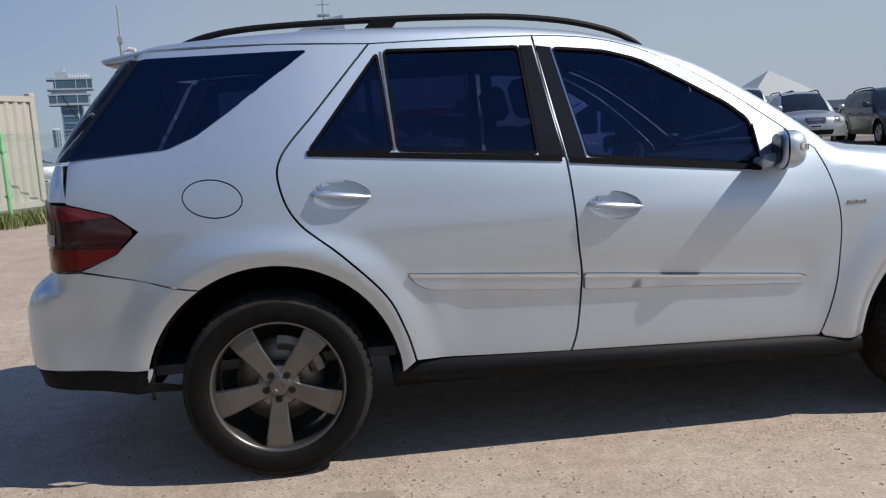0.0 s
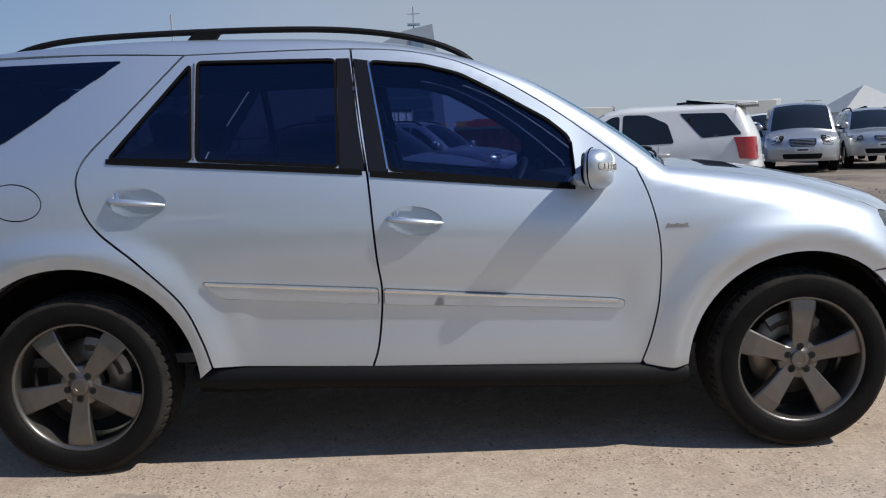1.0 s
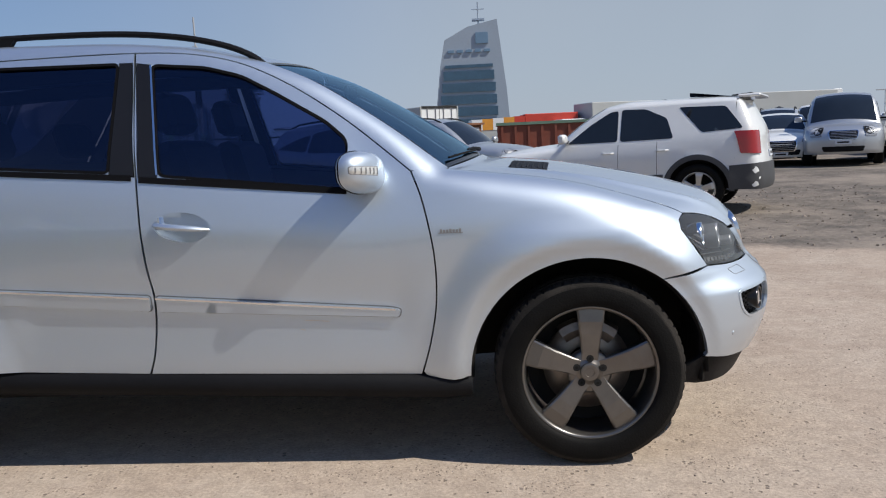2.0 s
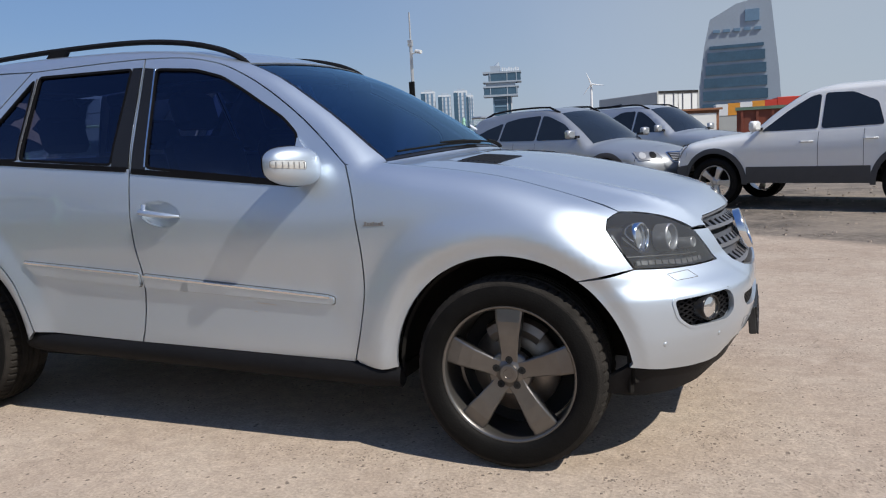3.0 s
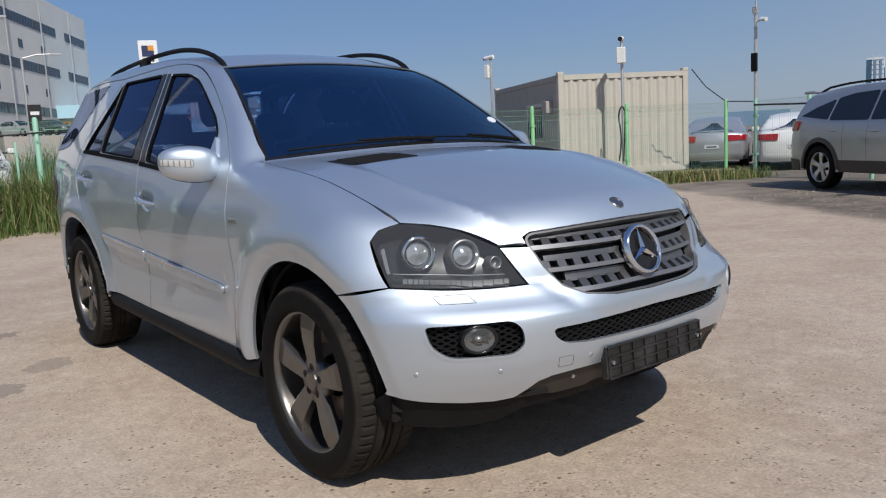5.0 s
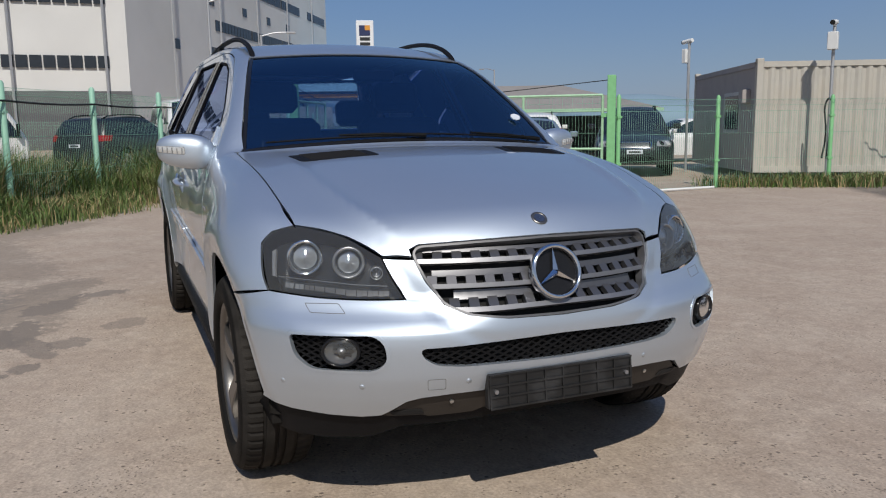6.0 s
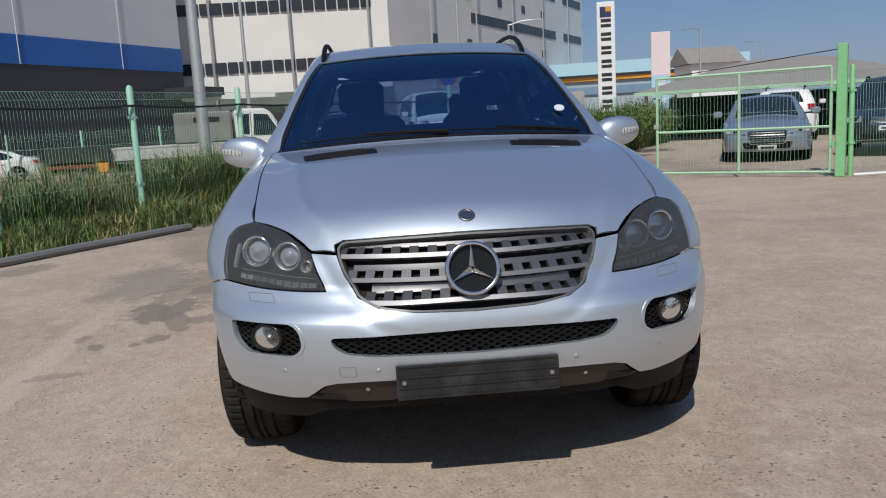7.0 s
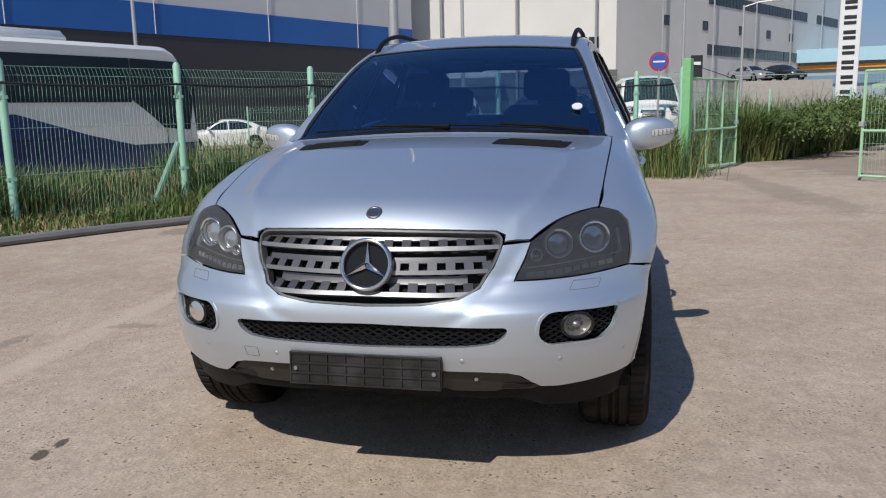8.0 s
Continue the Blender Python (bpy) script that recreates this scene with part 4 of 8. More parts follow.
    part("arm", tube_bm([(0.572, s * 0.83, 1.118), (0.572, s * 0.90, 1.122), (0.565, s * 0.95, 1.14)], [0.055, 0.042, 0.034], 10, 0.55), PAINT, mi, smooth=True)
    sail = np.array([(0.552, 1.283), (0.556, 1.108), (0.655, 1.108), (0.628, 1.20)])
    skin("sail_panel", suv_body, [rounded(sail, 0.012)], SIDE, PAINT, mi, s=s, lift=0.012, flange=0.014, gap=0, edge=0.03, cell=0.03)

    # roof rail
    rr = thing("roof_rail")
    rr.parent = suv
    rail = soft([(-1.80, 1.705), (-1.66, 1.755), (-1.45, 1.783), (-1.0, 1.797), (-0.5, 1.795), (-0.2, 1.770), (0.0, 1.728), (0.12, 1.680), (0.18, 1.635)], 5)
    yr = lambda x: s * (0.575 - 0.012 * abs(x + 0.8))
    part("bar", tube_bm([(x, yr(x), z - 0.014) for x, z in rail], 0.0145, 8, 0.9), PLASTIC, rr, smooth=True)
    for fx in (-0.95,):
        bm = bmesh.new()
        q8 = [bm.verts.new((fx + dx, yr(fx) + dy, z_)) for z_, xa_, xb_ in ((1.735, -0.085, 0.035), (1.786, -0.035, 0.075)) for dy in (-0.014, 0.014) for dx in (xa_, xb_)]
        for f4 in ((0, 1, 3, 2), (4, 6, 7, 5), (0, 4, 5, 1), (2, 3, 7, 6), (0, 2, 6, 4), (1, 5, 7, 3)):
            bm.faces.new([q8[k] for k in f4])
        part("foot", bm, PLASTIC, rr, smooth=True)
    # sill
    part("sill", tube_bm([(-1.0, s * 0.858, 0.375), (-0.9, s * 0.872, 0.378), (0, s * 0.872, 0.350), (0.9, s * 0.872, 0.322), (1.0, s * 0.86, 0.318)], [0.05, 0.058, 0.058, 0.058, 0.05], 10, 0.95), PLASTIC, suv, smooth=True, label="black plastic sill")
    # wheel housings
    for wx, ra in ((AXLE_F, ARCH_F), (AXLE_R, ARCH_R)):
        vs, fs = [], []
        for i in range(25):
            a = radians(-2 + 184 * i / 24)
            for yy, r2 in ((0.87, ra + 0.004), (0.865, ra - 0.010), (0.84, ra + 0.012), (0.52, ra + 0.012), (0.50, 0.10)):
                vs.append((wx + r2 * math.cos(a), s * yy, 0.36 + r2 * math.sin(a)))
        for i in range(24):
            for j in range(4):
                fs.append((i * 5 + j, i * 5 + j + 1, i * 5 + j + 6, i * 5 + j + 5))
        mesh_ob("wheel_housing", vs, fs, UNDER, suv)
    part("splash_panel", box_bm(1.885, s * 0.70 - 0.16, 0.30, 1.905, s * 0.70 + 0.16, 0.52), UNDER, suv, bevel=0.008)
    part("splash_panel", box_bm(-1.955, s * 0.70 - 0.15, 0.36, -1.935, s * 0.70 + 0.15, 0.60), UNDER, suv, bevel=0.008)

# hood, roof, windscreen
hood_half = np.concatenate([hood_edge3[:, :2], lamp3[[2, 3, 4, 5], :2]])
hood_loop = chain(cowl_xy[::-1][:0], hood_half, strip3[:, :2], gt3[::-1][:, :2] + np.array([[0.004, 0]]), flip_y(strip3[:, :2]), flip_y(hood_half), cowl_xy)
hood = skin("hood", suv_body, [hood_loop], TOP, PAINT, suv, cell=0.022, gap=0.0025, flange=0.02)
door_top3 = lay(door_top[::-1], SIDE)
rear3 = np.array([(-1.4, 0.63, 1.69), (-1.90, 0.585, 1.682)])
edge3 = np.concatenate([hood_edge3[:1] + np.array([[-0.01, 0.0, 0.0]]), door_top3, lay(SIDE.q(rear3), SIDE)])
head3, pillar3 = lay(head_xy, TOP), lay(np.array([(0.262 - 0.11 * (0.585 / 0.72) ** 2 + t * (0.938 - 0.189), 0.585 + t * 0.182) for t in np.linspace(0, 1, 9)]), TOP)
mir = lambda p: p[::-1] * np.array([[1, -1, 1]])
roof_loop = np.concatenate([edge3, lay(np.array([(-2.02, 0.4), (-2.05, 0.0), (-2.02, -0.4)]), TOP), mir(edge3), mir(pillar3)[:-1], head3, pillar3[1:]])
skin("roof", suv_body, [ROOF.q(roof_loop)], ROOF, PAINT, suv, cell=0.026, gap=0.001, flange=0.02)
wind_loop = chain(pillar3[:, :2], cowl_xy[::-1][1:-1] - np.array([[0.004, 0]]), flip_y(pillar3[:, :2]), head_xy[1:-1])
wscr = skin("windscreen", suv_body, [wind_loop], TOP, GLASS_WIND, suv, cell=0.06, gap=0.004, flange=0, lift=-0.006, label="tinted windscreen")
skin("screen_border", suv_body, [wind_loop, inset(resample(wind_loop, 0.05), 0.022)], TOP, GLOSSBLACK, wscr, cell=0.05, gap=0.003, flange=0.008, lift=-0.003)
part("toll_sticker", tube_bm([(0.815, 0.62, 1.306), (0.818, 0.62, 1.310)], 0.025, 20, 1), STICKER, wscr, label="round white sticker")

# bumper with grille surround and openings
arch_low = lay(arc(AXLE_F, 0.36, ARCH_F, a0, 8, 14), SIDE)
half = np.concatenate([grille_half, lamp[[5]] - np.array([[0, 0.004]]), lamp[[6, 7]], soft(lamp[7:], 4)[1:], FRONT.q(arch_low), fr((48, 0.408), (42, 0.388), (36, 0.378), (31, 0.375), (28, 0.381), (26.3, 0.402), (24.2, 0.432), (22, 0.444), (18, 0.450), (0, 0.458))])
bump_loop = chain(half, flip(half)[1:-1])
mesh_hole = rounded(fr((-22.0, 0.604), (0, 0.612), (22.0, 0.604), (21.5, 0.576), (19.8, 0.553), (16, 0.544), (0, 0.536), (-16, 0.544), (-19.8, 0.553), (-21.5, 0.576)), 0.016)
fog_hole = rounded(fr((28.3, 0.651), (41.2, 0.645), (40.2, 0.575), (37.6, 0.537), (28.2, 0.537), (26.4, 0.568), (26.7, 0.622)), 0.022)
bumper = skin("front_bumper", suv_body, [bump_loop, mesh_hole, fog_hole, flip(fog_hole)], FRONT, PAINT, suv, cell=0.015, flange=0.02)
lip_half = fr((0, 0.452), (18, 0.444), (22, 0.438), (24.2, 0.426), (26.3, 0.396), (28, 0.375), (31, 0.370), (36, 0.373), (42, 0.382), (48, 0.402))
lip = chain(lip_half, FRONT.q(arch_low[-1:]) - np.array([[0, 0.008]]), fr((54.5, 0.312), (47, 0.282), (37, 0.272), (30, 0.285), (25, 0.325), (0, 0.335)))
lip_all = chain(lip[::-1], flip(lip[::-1])[1:-1])
skin("lower_lip", suv_body, [lip_all], FRONT, PLASTIC, suv, cell=0.05, lift=lambda q: -0.012 - 0.03 * step(0.50, 0.42, np.abs(q[:, 0])) * step(0.34, 0.40, q[:, 1]) * 1.0, flange=0.02, label="black plastic lower lip")
skid = fr((27.2, 0.384), (25.9, 0.400), (24.0, 0.427), (22, 0.439), (18, 0.445), (0, 0.455), (-18, 0.445), (-22, 0.439), (-24.0, 0.427), (-25.9, 0.400), (-27.2, 0.384), (-28.6, 0.374), (-27, 0.366), (-22, 0.366), (-21, 0.358), (-14, 0.360), (-12.5, 0.372), (-8, 0.372), (-6.5, 0.358), (6.5, 0.358), (8, 0.372), (12.5, 0.372), (14, 0.360), (21, 0.358), (22, 0.366), (27, 0.362), (28.6, 0.374))
skin("skid_trim", suv_body, [skid], FRONT, BROWN_PLASTIC, suv, cell=0.04, lift=-0.012, flange=0.02, label="dull brown plastic skid trim")
for s in (-1, 1):
    pk = rounded(fr((27.0 * s, 0.388), (22.2 * s, 0.394), (21.6 * s, 0.374), (26.4 * s, 0.372)), 0.008)
    skin("trim_pocket", suv_body, [pk], FRONT, DARK, suv, lift=-0.009, flange=0.002, gap=0, cell=0.04, label="dark slot in skid trim")
    c, nn = suv_body.leave(*FRONT.rays(fr((17.6 * s, 0.415))))
    c, nn = Vector(c[0]) - Vector(nn[0]) * 0.013, Vector(nn[0])
    part("trim_screw", tube_bm([c, c + nn * 0.006], 0.007, 8), ALLOY_LIGHT, suv, label="small bright screw")


def lattice(name, loop, parent, pitch, lift, radius, slope=0.62):
    """A diamond mesh of thin bars that fills a loop on the nose."""
    lp = resample(loop, 0.02)
    lo, hi = lp.min(0), lp.max(0)
    vs, fs, segs = [], [], []
    for sgn in (1, -1):
        n = int((hi[0] - lo[0] + (hi[1] - lo[1]) / slope) / pitch) + 2
        for i in range(-1, n + 2):
            x0 = lo[0] - (hi[1] - lo[1]) / slope + i * pitch if sgn > 0 else lo[0] + i * pitch
            t = np.linspace(0, 1, 9)
            q = np.stack([x0 + sgn * t * (hi[1] - lo[1]) / slope, lo[1] + t * (hi[1] - lo[1])], 1)
            ok = inside(q, [lp])
            segs += [(q[a], q[a + 1]) for a in range(8) if ok[a] or ok[a + 1]]
    p, n3 = suv_body.leave(*FRONT.rays(np.array(segs).reshape(-1, 2)))
    p = p + n3 * lift
    for i in range(0, len(p), 2):
        d = p[i + 1] - p[i]
        d /= np.linalg.norm(d)
        w, h = np.cross(d, n3[i]) * radius, n3[i] * radius
        k = len(vs)
        vs += [p[i] - w - h, p[i] - w + h, p[i] + w + h, p[i] + w - h, p[i + 1] - w - h, p[i + 1] - w + h, p[i + 1] + w + h, p[i + 1] + w - h]
        fs += [(k + 0, k + 1, k + 5, k + 4), (k + 1, k + 2, k + 6, k + 5), (k + 2, k + 3, k + 7, k + 6)]
    return mesh_ob(name, vs, fs, PLASTIC, parent, False)


lm = skin("lower_grille", suv_body, [mesh_hole], FRONT, DARK, suv, lift=-0.05, gap=-0.01, flange=-0.05, cell=0.05, label="black diamond mesh air intake")
lattice("diamond_mesh", mesh_hole, lm, 0.032, -0.018, 0.0028)
for s in (-1, 1):
    fl = fog_hole if s > 0 else flip(fog_hole)
    fg = skin("fog_lamp", suv_body, [fl], FRONT, DARK, suv, lift=-0.07, gap=-0.01, flange=-0.07, cell=0.05, label="round fog lamp in black mesh")
    lattice("diamond_mesh", fl, fg, 0.032, -0.024, 0.0028)
    skin("opening_rim", suv_body, [inset(resample(fl, 0.02), -0.006), inset(resample(fl, 0.02), 0.003)], FRONT, PAINT, fg, lift=0.003, gap=0, flange=0.012)
    c, nn = suv_body.leave(*FRONT.rays(fr((33.2 * s, 0.595))))
    fm = Matrix.Translation(Vector(c[0]) - Vector(nn[0]) * 0.013) @ Vector((0.90, 0.42 * s, 0.05)).normalized().to_track_quat("Y", "Z").to_matrix().to_4x4() @ Matrix.Diagonal((1.10, 1.0, 0.84, 1.0))
    for nm, prof, mt in (("bezel", [(0.045, 0.004), (0.047, 0.012), (0.052, 0.014), (0.056, 0.006), (0.058, -0.05)], GLOSSBLACK), ("reflector", [(0.001, -0.022), (0.025, -0.014), (0.046, 0.006)], FOG_REFLECTOR), ("bulb_shield", [(0.001, 0.0), (0.012, -0.004), (0.013, -0.02)], SATIN), ("lens", [(0.001, 0.013), (0.027, 0.011), (0.046, 0.006)], GLASS_LAMP)):
        vs, fs = lathe(prof, 28, "y")
        mesh_ob(nm, [tuple(fm @ Vector(v)) for v in vs], fs, mt, fg)
    for ang, pz in ((42.5, 0.488), (30.3, 0.487), (15.3, 0.493)):
        c, nn = suv_body.leave(*FRONT.rays(fr((ang * s, pz))))
        turn = Vector(nn[0]).to_track_quat("Y", "Z").to_matrix().to_4x4()
        vs, fs = lathe([(0.001, 0.0004), (0.0085, 0.0004), (0.009, -0.002), (0.0102, -0.002), (0.0106, 0.0004), (0.0112, -0.0005)], 16, "y")
        mesh_ob("parking_sensor", [tuple(Matrix.Translation(c[0]) @ turn @ Vector(v)) for v in vs], fs, PAINT, bumper)
    wq = rounded(fr((34.4 * s, 0.729), (39.8 * s, 0.727), (38.5 * s, 0.701), (32.9 * s, 0.701)), 0.006)
    skin("washer_cover", suv_body, [wq, inset(resample(wq, 0.02), 0.0016)], FRONT, FINE_SEAM, bumper, lift=0.0010, gap=0, flange=0.0015, cell=0.02)
tq = rounded(fr((-21.2, 0.508), (-18.6, 0.508), (-18.6, 0.472), (-21.2, 0.472)), 0.006)
skin("tow_cover", suv_body, [tq, inset(resample(tq, 0.02), 0.0014)], FRONT, FINE_SEAM, bumper, lift=0.0010, gap=0, flange=0.0015, cell=0.02)

# grille: backing, three slotted slats, badge
gl = chain(grille_half, fr((23.4, 0.882), (22.4, 0.901), (12, 0.911), (0, 0.916), (-12, 0.911), (-22.4, 0.901), (-23.4, 0.882)), flip(grille_half)[:-1])
grille = skin("grille", suv_body, [gl], FRONT, DARK, suv, lift=-0.055, gap=-0.004, flange=-0.05, cell=0.04, label="satin grey three-slat grille")
glr = rounded(gl, 0.022)
skin("grille_frame", suv_body, [glr, inset(resample(glr, 0.02), 0.007)], FRONT, FRAME_METAL, grille, lift=-0.008, gap=0, flange=0.03)


def edge_at(z):
    """Half width in degrees of the grille at a height."""
    return float(np.interp(z, [0.672, 0.695, 0.725, 0.79, 0.856], [6, 15, 18.5, 21.2, 23.0])) - 0.5


for z0 in (0.874, 0.797, 0.733):
    w0 = edge_at(z0 - 0.018)
    for nm, lo, hi, lf, mt in (("slat_edge", z0 - 0.027, z0 - 0.013, -0.012, SLAT_EDGE), ("slat_rail", z0 + 0.013, z0 + (0.026 if z0 > 0.85 else 0.033), -0.030, GRILLE_METAL)):
        skin(nm, suv_body, [fr((-w0, lo), (w0, lo), (w0, hi), (-w0, hi))], FRONT, mt, grille, lift=lf, flange=0.02, gap=0, cell=0.03)
    k = int(2 * w0 / 3.05)
    for i in range(k + 1):
        a = -w0 + 2 * w0 * i / k
        q = fr((a - 0.80, z0 - 0.013), (a + 0.80, z0 - 0.013), (a + 0.80, z0 + 0.016), (a - 0.80, z0 + 0.016))
        p, n3 = suv_body.leave(*FRONT.rays(q))
        up = np.array([[-0.016], [-0.016], [-0.029], [-0.029]])
        o, j = 0, p + n3 * up
        vs = list(j) + list(j - n3 * 0.02)
        fs = [(o, o + 1, o + 2, o + 3), (o, o + 4, o + 5, o + 1), (o + 1, o + 5, o + 6, o + 2), (o + 3, o + 2, o + 6, o + 7), (o + 4, o, o + 3, o + 7)]
        mesh_ob("slat_bar", vs, fs, GRILLE_METAL, grille, False)
bx, bz, br = 2.258, 0.803, 0.089
badge_m = pose(bx, 0, bz, 0, -19, 0)
vs, fs = lathe([(br - 0.013, -0.01), (br - 0.013, 0.006), (br - 0.007, 0.011), (br, 0.006), (br + 0.001, -0.02)], 48, "x")
badge = mesh_ob("grille_badge", [tuple(badge_m @ Vector(v)) for v in vs], fs, CHROME, grille, label="round chrome badge with three arms")
vs, fs = [(0.004, 0, 0)], []
for k in range(3):
    a = radians(90 + 120 * k)
    t, l, r = (math.cos(a), math.sin(a)), (math.cos(a + radians(60)), math.sin(a + radians(60))), (math.cos(a - radians(60)), math.sin(a - radians(60)))
    o = len(vs)
    vs += [(0.010, 0.003 * t[0], 0.003 * t[1]), (-0.002, 0.013 * l[0], 0.013 * l[1]), (-0.002, (br - 0.010) * t[0], (br - 0.010) * t[1]), (-0.002, 0.013 * r[0], 0.013 * r[1])]
    fs += [(o, o + 2, o + 1), (o, o + 3, o + 2)]
mesh_ob("badge_arms", [tuple(badge_m @ Vector(v)) for v in vs], fs, CHROME, badge, False)
vs, fs = lathe([(0.001, -0.012), (br - 0.012, -0.012)], 32, "x")
mesh_ob("badge_back", [tuple(badge_m @ Vector(v)) for v in vs], fs, GLOSSBLACK, badge, False)
c, nn = suv_body.leave(*TOP.rays(np.array([(2.145, 0.0)])))
hm = Matrix.Translation(c[0]) @ Vector(nn[0]).to_track_quat("Z", "X").to_matrix().to_4x4()
vs, fs = lathe([(0.018, 0.001), (0.0185, 0.003), (0.026, 0.003), (0.029, -0.001)], 28, "z")
mesh_ob("hood_badge", [tuple(hm @ Vector(v)) for v in vs], fs, ALLOY, hood, label="round dark metal badge")
vs, fs = lathe([(0.001, 0.0022), (0.0185, 0.0018)], 28, "z")
mesh_ob("badge_face", [tuple(hm @ Vector(v)) for v in vs], fs, BADGE_BLUE, hood, label="dark blue badge face")

# plate holder
pl = thing("plate_holder")
pl.parent = suv
ph = pose(2.314, -0.004, 0.398, 0, -4, 0)
bm = bmesh.new()
add_box(bm, -0.03, -0.265, 0, 0.0, 0.265, 0.112, ph)
part("backplate", bm, PLASTIC_WORN, pl, bevel=0.004, label="scuffed black plastic backplate")
bm = bmesh.new()
for z0 in (0.0, 0.036, 0.070, 0.104):
    add_box(bm, 0.0, -0.262, z0, 0.006, 0.262, z0 + 0.006, ph)
for y0 in np.linspace(-0.262, 0.256, 9):
    add_box(bm, 0.0, y0, 0.0, 0.005, y0 + 0.005, 0.110, ph)
part("ribs", bm, PLASTIC_WORN, pl)
for y0 in (-0.24, 0.24):
    part("screw", tube_bm([ph @ Vector((0.0, y0, 0.055)), ph @ Vector((0.008, y0, 0.055))], 0.007, 8), SATIN, pl)

# hood vents and wipers
for s in (-1, 1):
    vq = np.array([(1.205, s * 0.30), (1.175, s * 0.62), (1.335, s * 0.60), (1.365, s * 0.285)])
    vt = skin("hood_vent", suv_body, [rounded(vq, 0.02)], TOP, PLASTIC, hood, lift=0.0015, flange=0.006, gap=0, cell=0.05, label="black slatted vent")
    for k in range(7):
        t0 = (k + 0.35) / 7.2
        a, b = vq[0] + (vq[3] - vq[0]) * t0, vq[1] + (vq[2] - vq[1]) * t0
        p = lay(np.linspace(a, b, 8)[1:-1], TOP)
        part("vent_slat", tube_bm([(x, y, z + 0.0005) for x, y, z in p], 0.005, 4), PLASTIC, vt)
for ya, yb in ((-0.02, -0.66), (0.62, -0.04)):
    wp = thing("wiper")
    wp.parent = suv
    base = lambda y, up: (1.045 - 0.11 * (y / 0.72) ** 2 - up, y)
    p = lay(np.array([base(ya + (yb - ya) * t, 0.004 + 0.012 * t) for t in np.linspace(0, 1, 14)]), TOP)
    part("blade", tube_bm([(x, y, z + 0.008) for x, y, z in p], 0.0048, 6), RUBBER, wp, smooth=True)
    p2 = lay(np.array([base(ya + 0.06, -0.004), base(ya + (yb - ya) * 0.22, 0.008), base(ya + (yb - ya) * 0.52, 0.014)]), TOP)
    part("arm", tube_bm([(x, y, z + 0.016) for x, y, z in p2], [0.011, 0.008, 0.005], 6), RUBBER, wp, smooth=True)

# rear end
rb_arch = lay(arc(AXLE_R, 0.36, ARCH_R, b0, 172, 12), SIDE)
rhalf = chain(fr((0, 0.862), (34, 0.862)), tlamp[[5]] - np.array([[0, 0.004]]), BACK.q(rb_arch), fr((48, 0.475), (30, 0.49), (0, 0.49)))
skin("rear_bumper", suv_body, [chain(rhalf, flip(rhalf)[1:-1])], BACK, PAINT, suv, cell=0.045)
rl = chain(fr((0, 0.485), (30, 0.485), (48, 0.47)), BACK.q(rb_arch[-1:]) - np.array([[0, 0.004]]), fr((56, 0.375), (46, 0.38), (30, 0.42), (0, 0.42)))
skin("rear_lip", suv_body, [chain(rl, flip(rl)[1:-1])], BACK, PLASTIC, suv, cell=0.06, lift=-0.006, label="black plastic rear lip")
tg = chain(fr((0, 0.868), (33.5, 0.872), (33.5, 1.13), (39.4, 1.125), (37.2, 1.262), (0, 1.262)))
tailgate = skin("tailgate", suv_body, [chain(tg, flip(tg)[1:-1])], BACK, PAINT, suv, cell=0.06)
rg = chain(fr((0, 1.27), (37.8, 1.272), (39, 1.45), (38.5, 1.655), (0, 1.655)))
skin("rear_window", suv_body, [chain(rg, flip(rg)[1:-1])], BACK, GLASS_REAR, tailgate, cell=0.06, flange=0.006)
bm = bmesh.new()
vs = [bm.verts.new(v) for v in ((-1.86, -0.55, 1.712), (-1.86, 0.55, 1.712), (-2.10, 0.50, 1.672), (-2.10, -0.50, 1.672), (-1.86, -0.55, 1.66), (-1.86, 0.55, 1.66), (-2.08, 0.50, 1.648), (-2.08, -0.50, 1.648))]
for f in ((0, 1, 2, 3), (7, 6, 5, 4), (3, 2, 6, 7), (0, 3, 7, 4), (2, 1, 5, 6), (1, 0, 4, 5)):
    bm.faces.new([vs[i] for i in f])
part("roof_spoiler", bm, PAINT, suv, bevel=0.008)

# underside and cabin
bm = bmesh.new()
add_box(bm, -1.0, -0.84, 0.30, 1.0, 0.84, 0.36)
add_box(bm, -2.15, -0.50, 0.38, 2.05, 0.50, 0.44)
part("floor_pan", bm, UNDER, suv)
bm = bmesh.new()
add_box(bm, 0.95, -0.80, 0.40, 0.98, 0.80, 1.12)
add_box(bm, -2.05, -0.80, 0.42, 0.95, 0.80, 0.46)
for s in (-1, 1):
    add_box(bm, -0.95, s * 0.83 if s > 0 else -0.85, 0.40, 0.95, s * 0.85 if s > 0 else -0.83, 1.05)
    add_box(bm, -2.1, s * 0.78 if s > 0 else -0.80, 0.86, -0.95, s * 0.80 if s > 0 else -0.78, 1.2)
part("cabin_lining", bm, LEATHER, suv)
bm = bmesh.new()
vs = [bm.verts.new(v) for v in ((1.0, -0.74, 1.150), (1.0, 0.74, 1.150), (0.62, 0.76, 1.115), (0.62, -0.76, 1.115), (0.52, 0.76, 0.98), (0.52, -0.76, 0.98), (0.60, 0.76, 0.75), (0.60, -0.76, 0.75))]
for f in ((0, 3, 2, 1), (3, 5, 4, 2), (5, 7, 6, 4)):
    bm.faces.new([vs[i] for i in f])
part("dashboard", bm, LEATHER, suv)


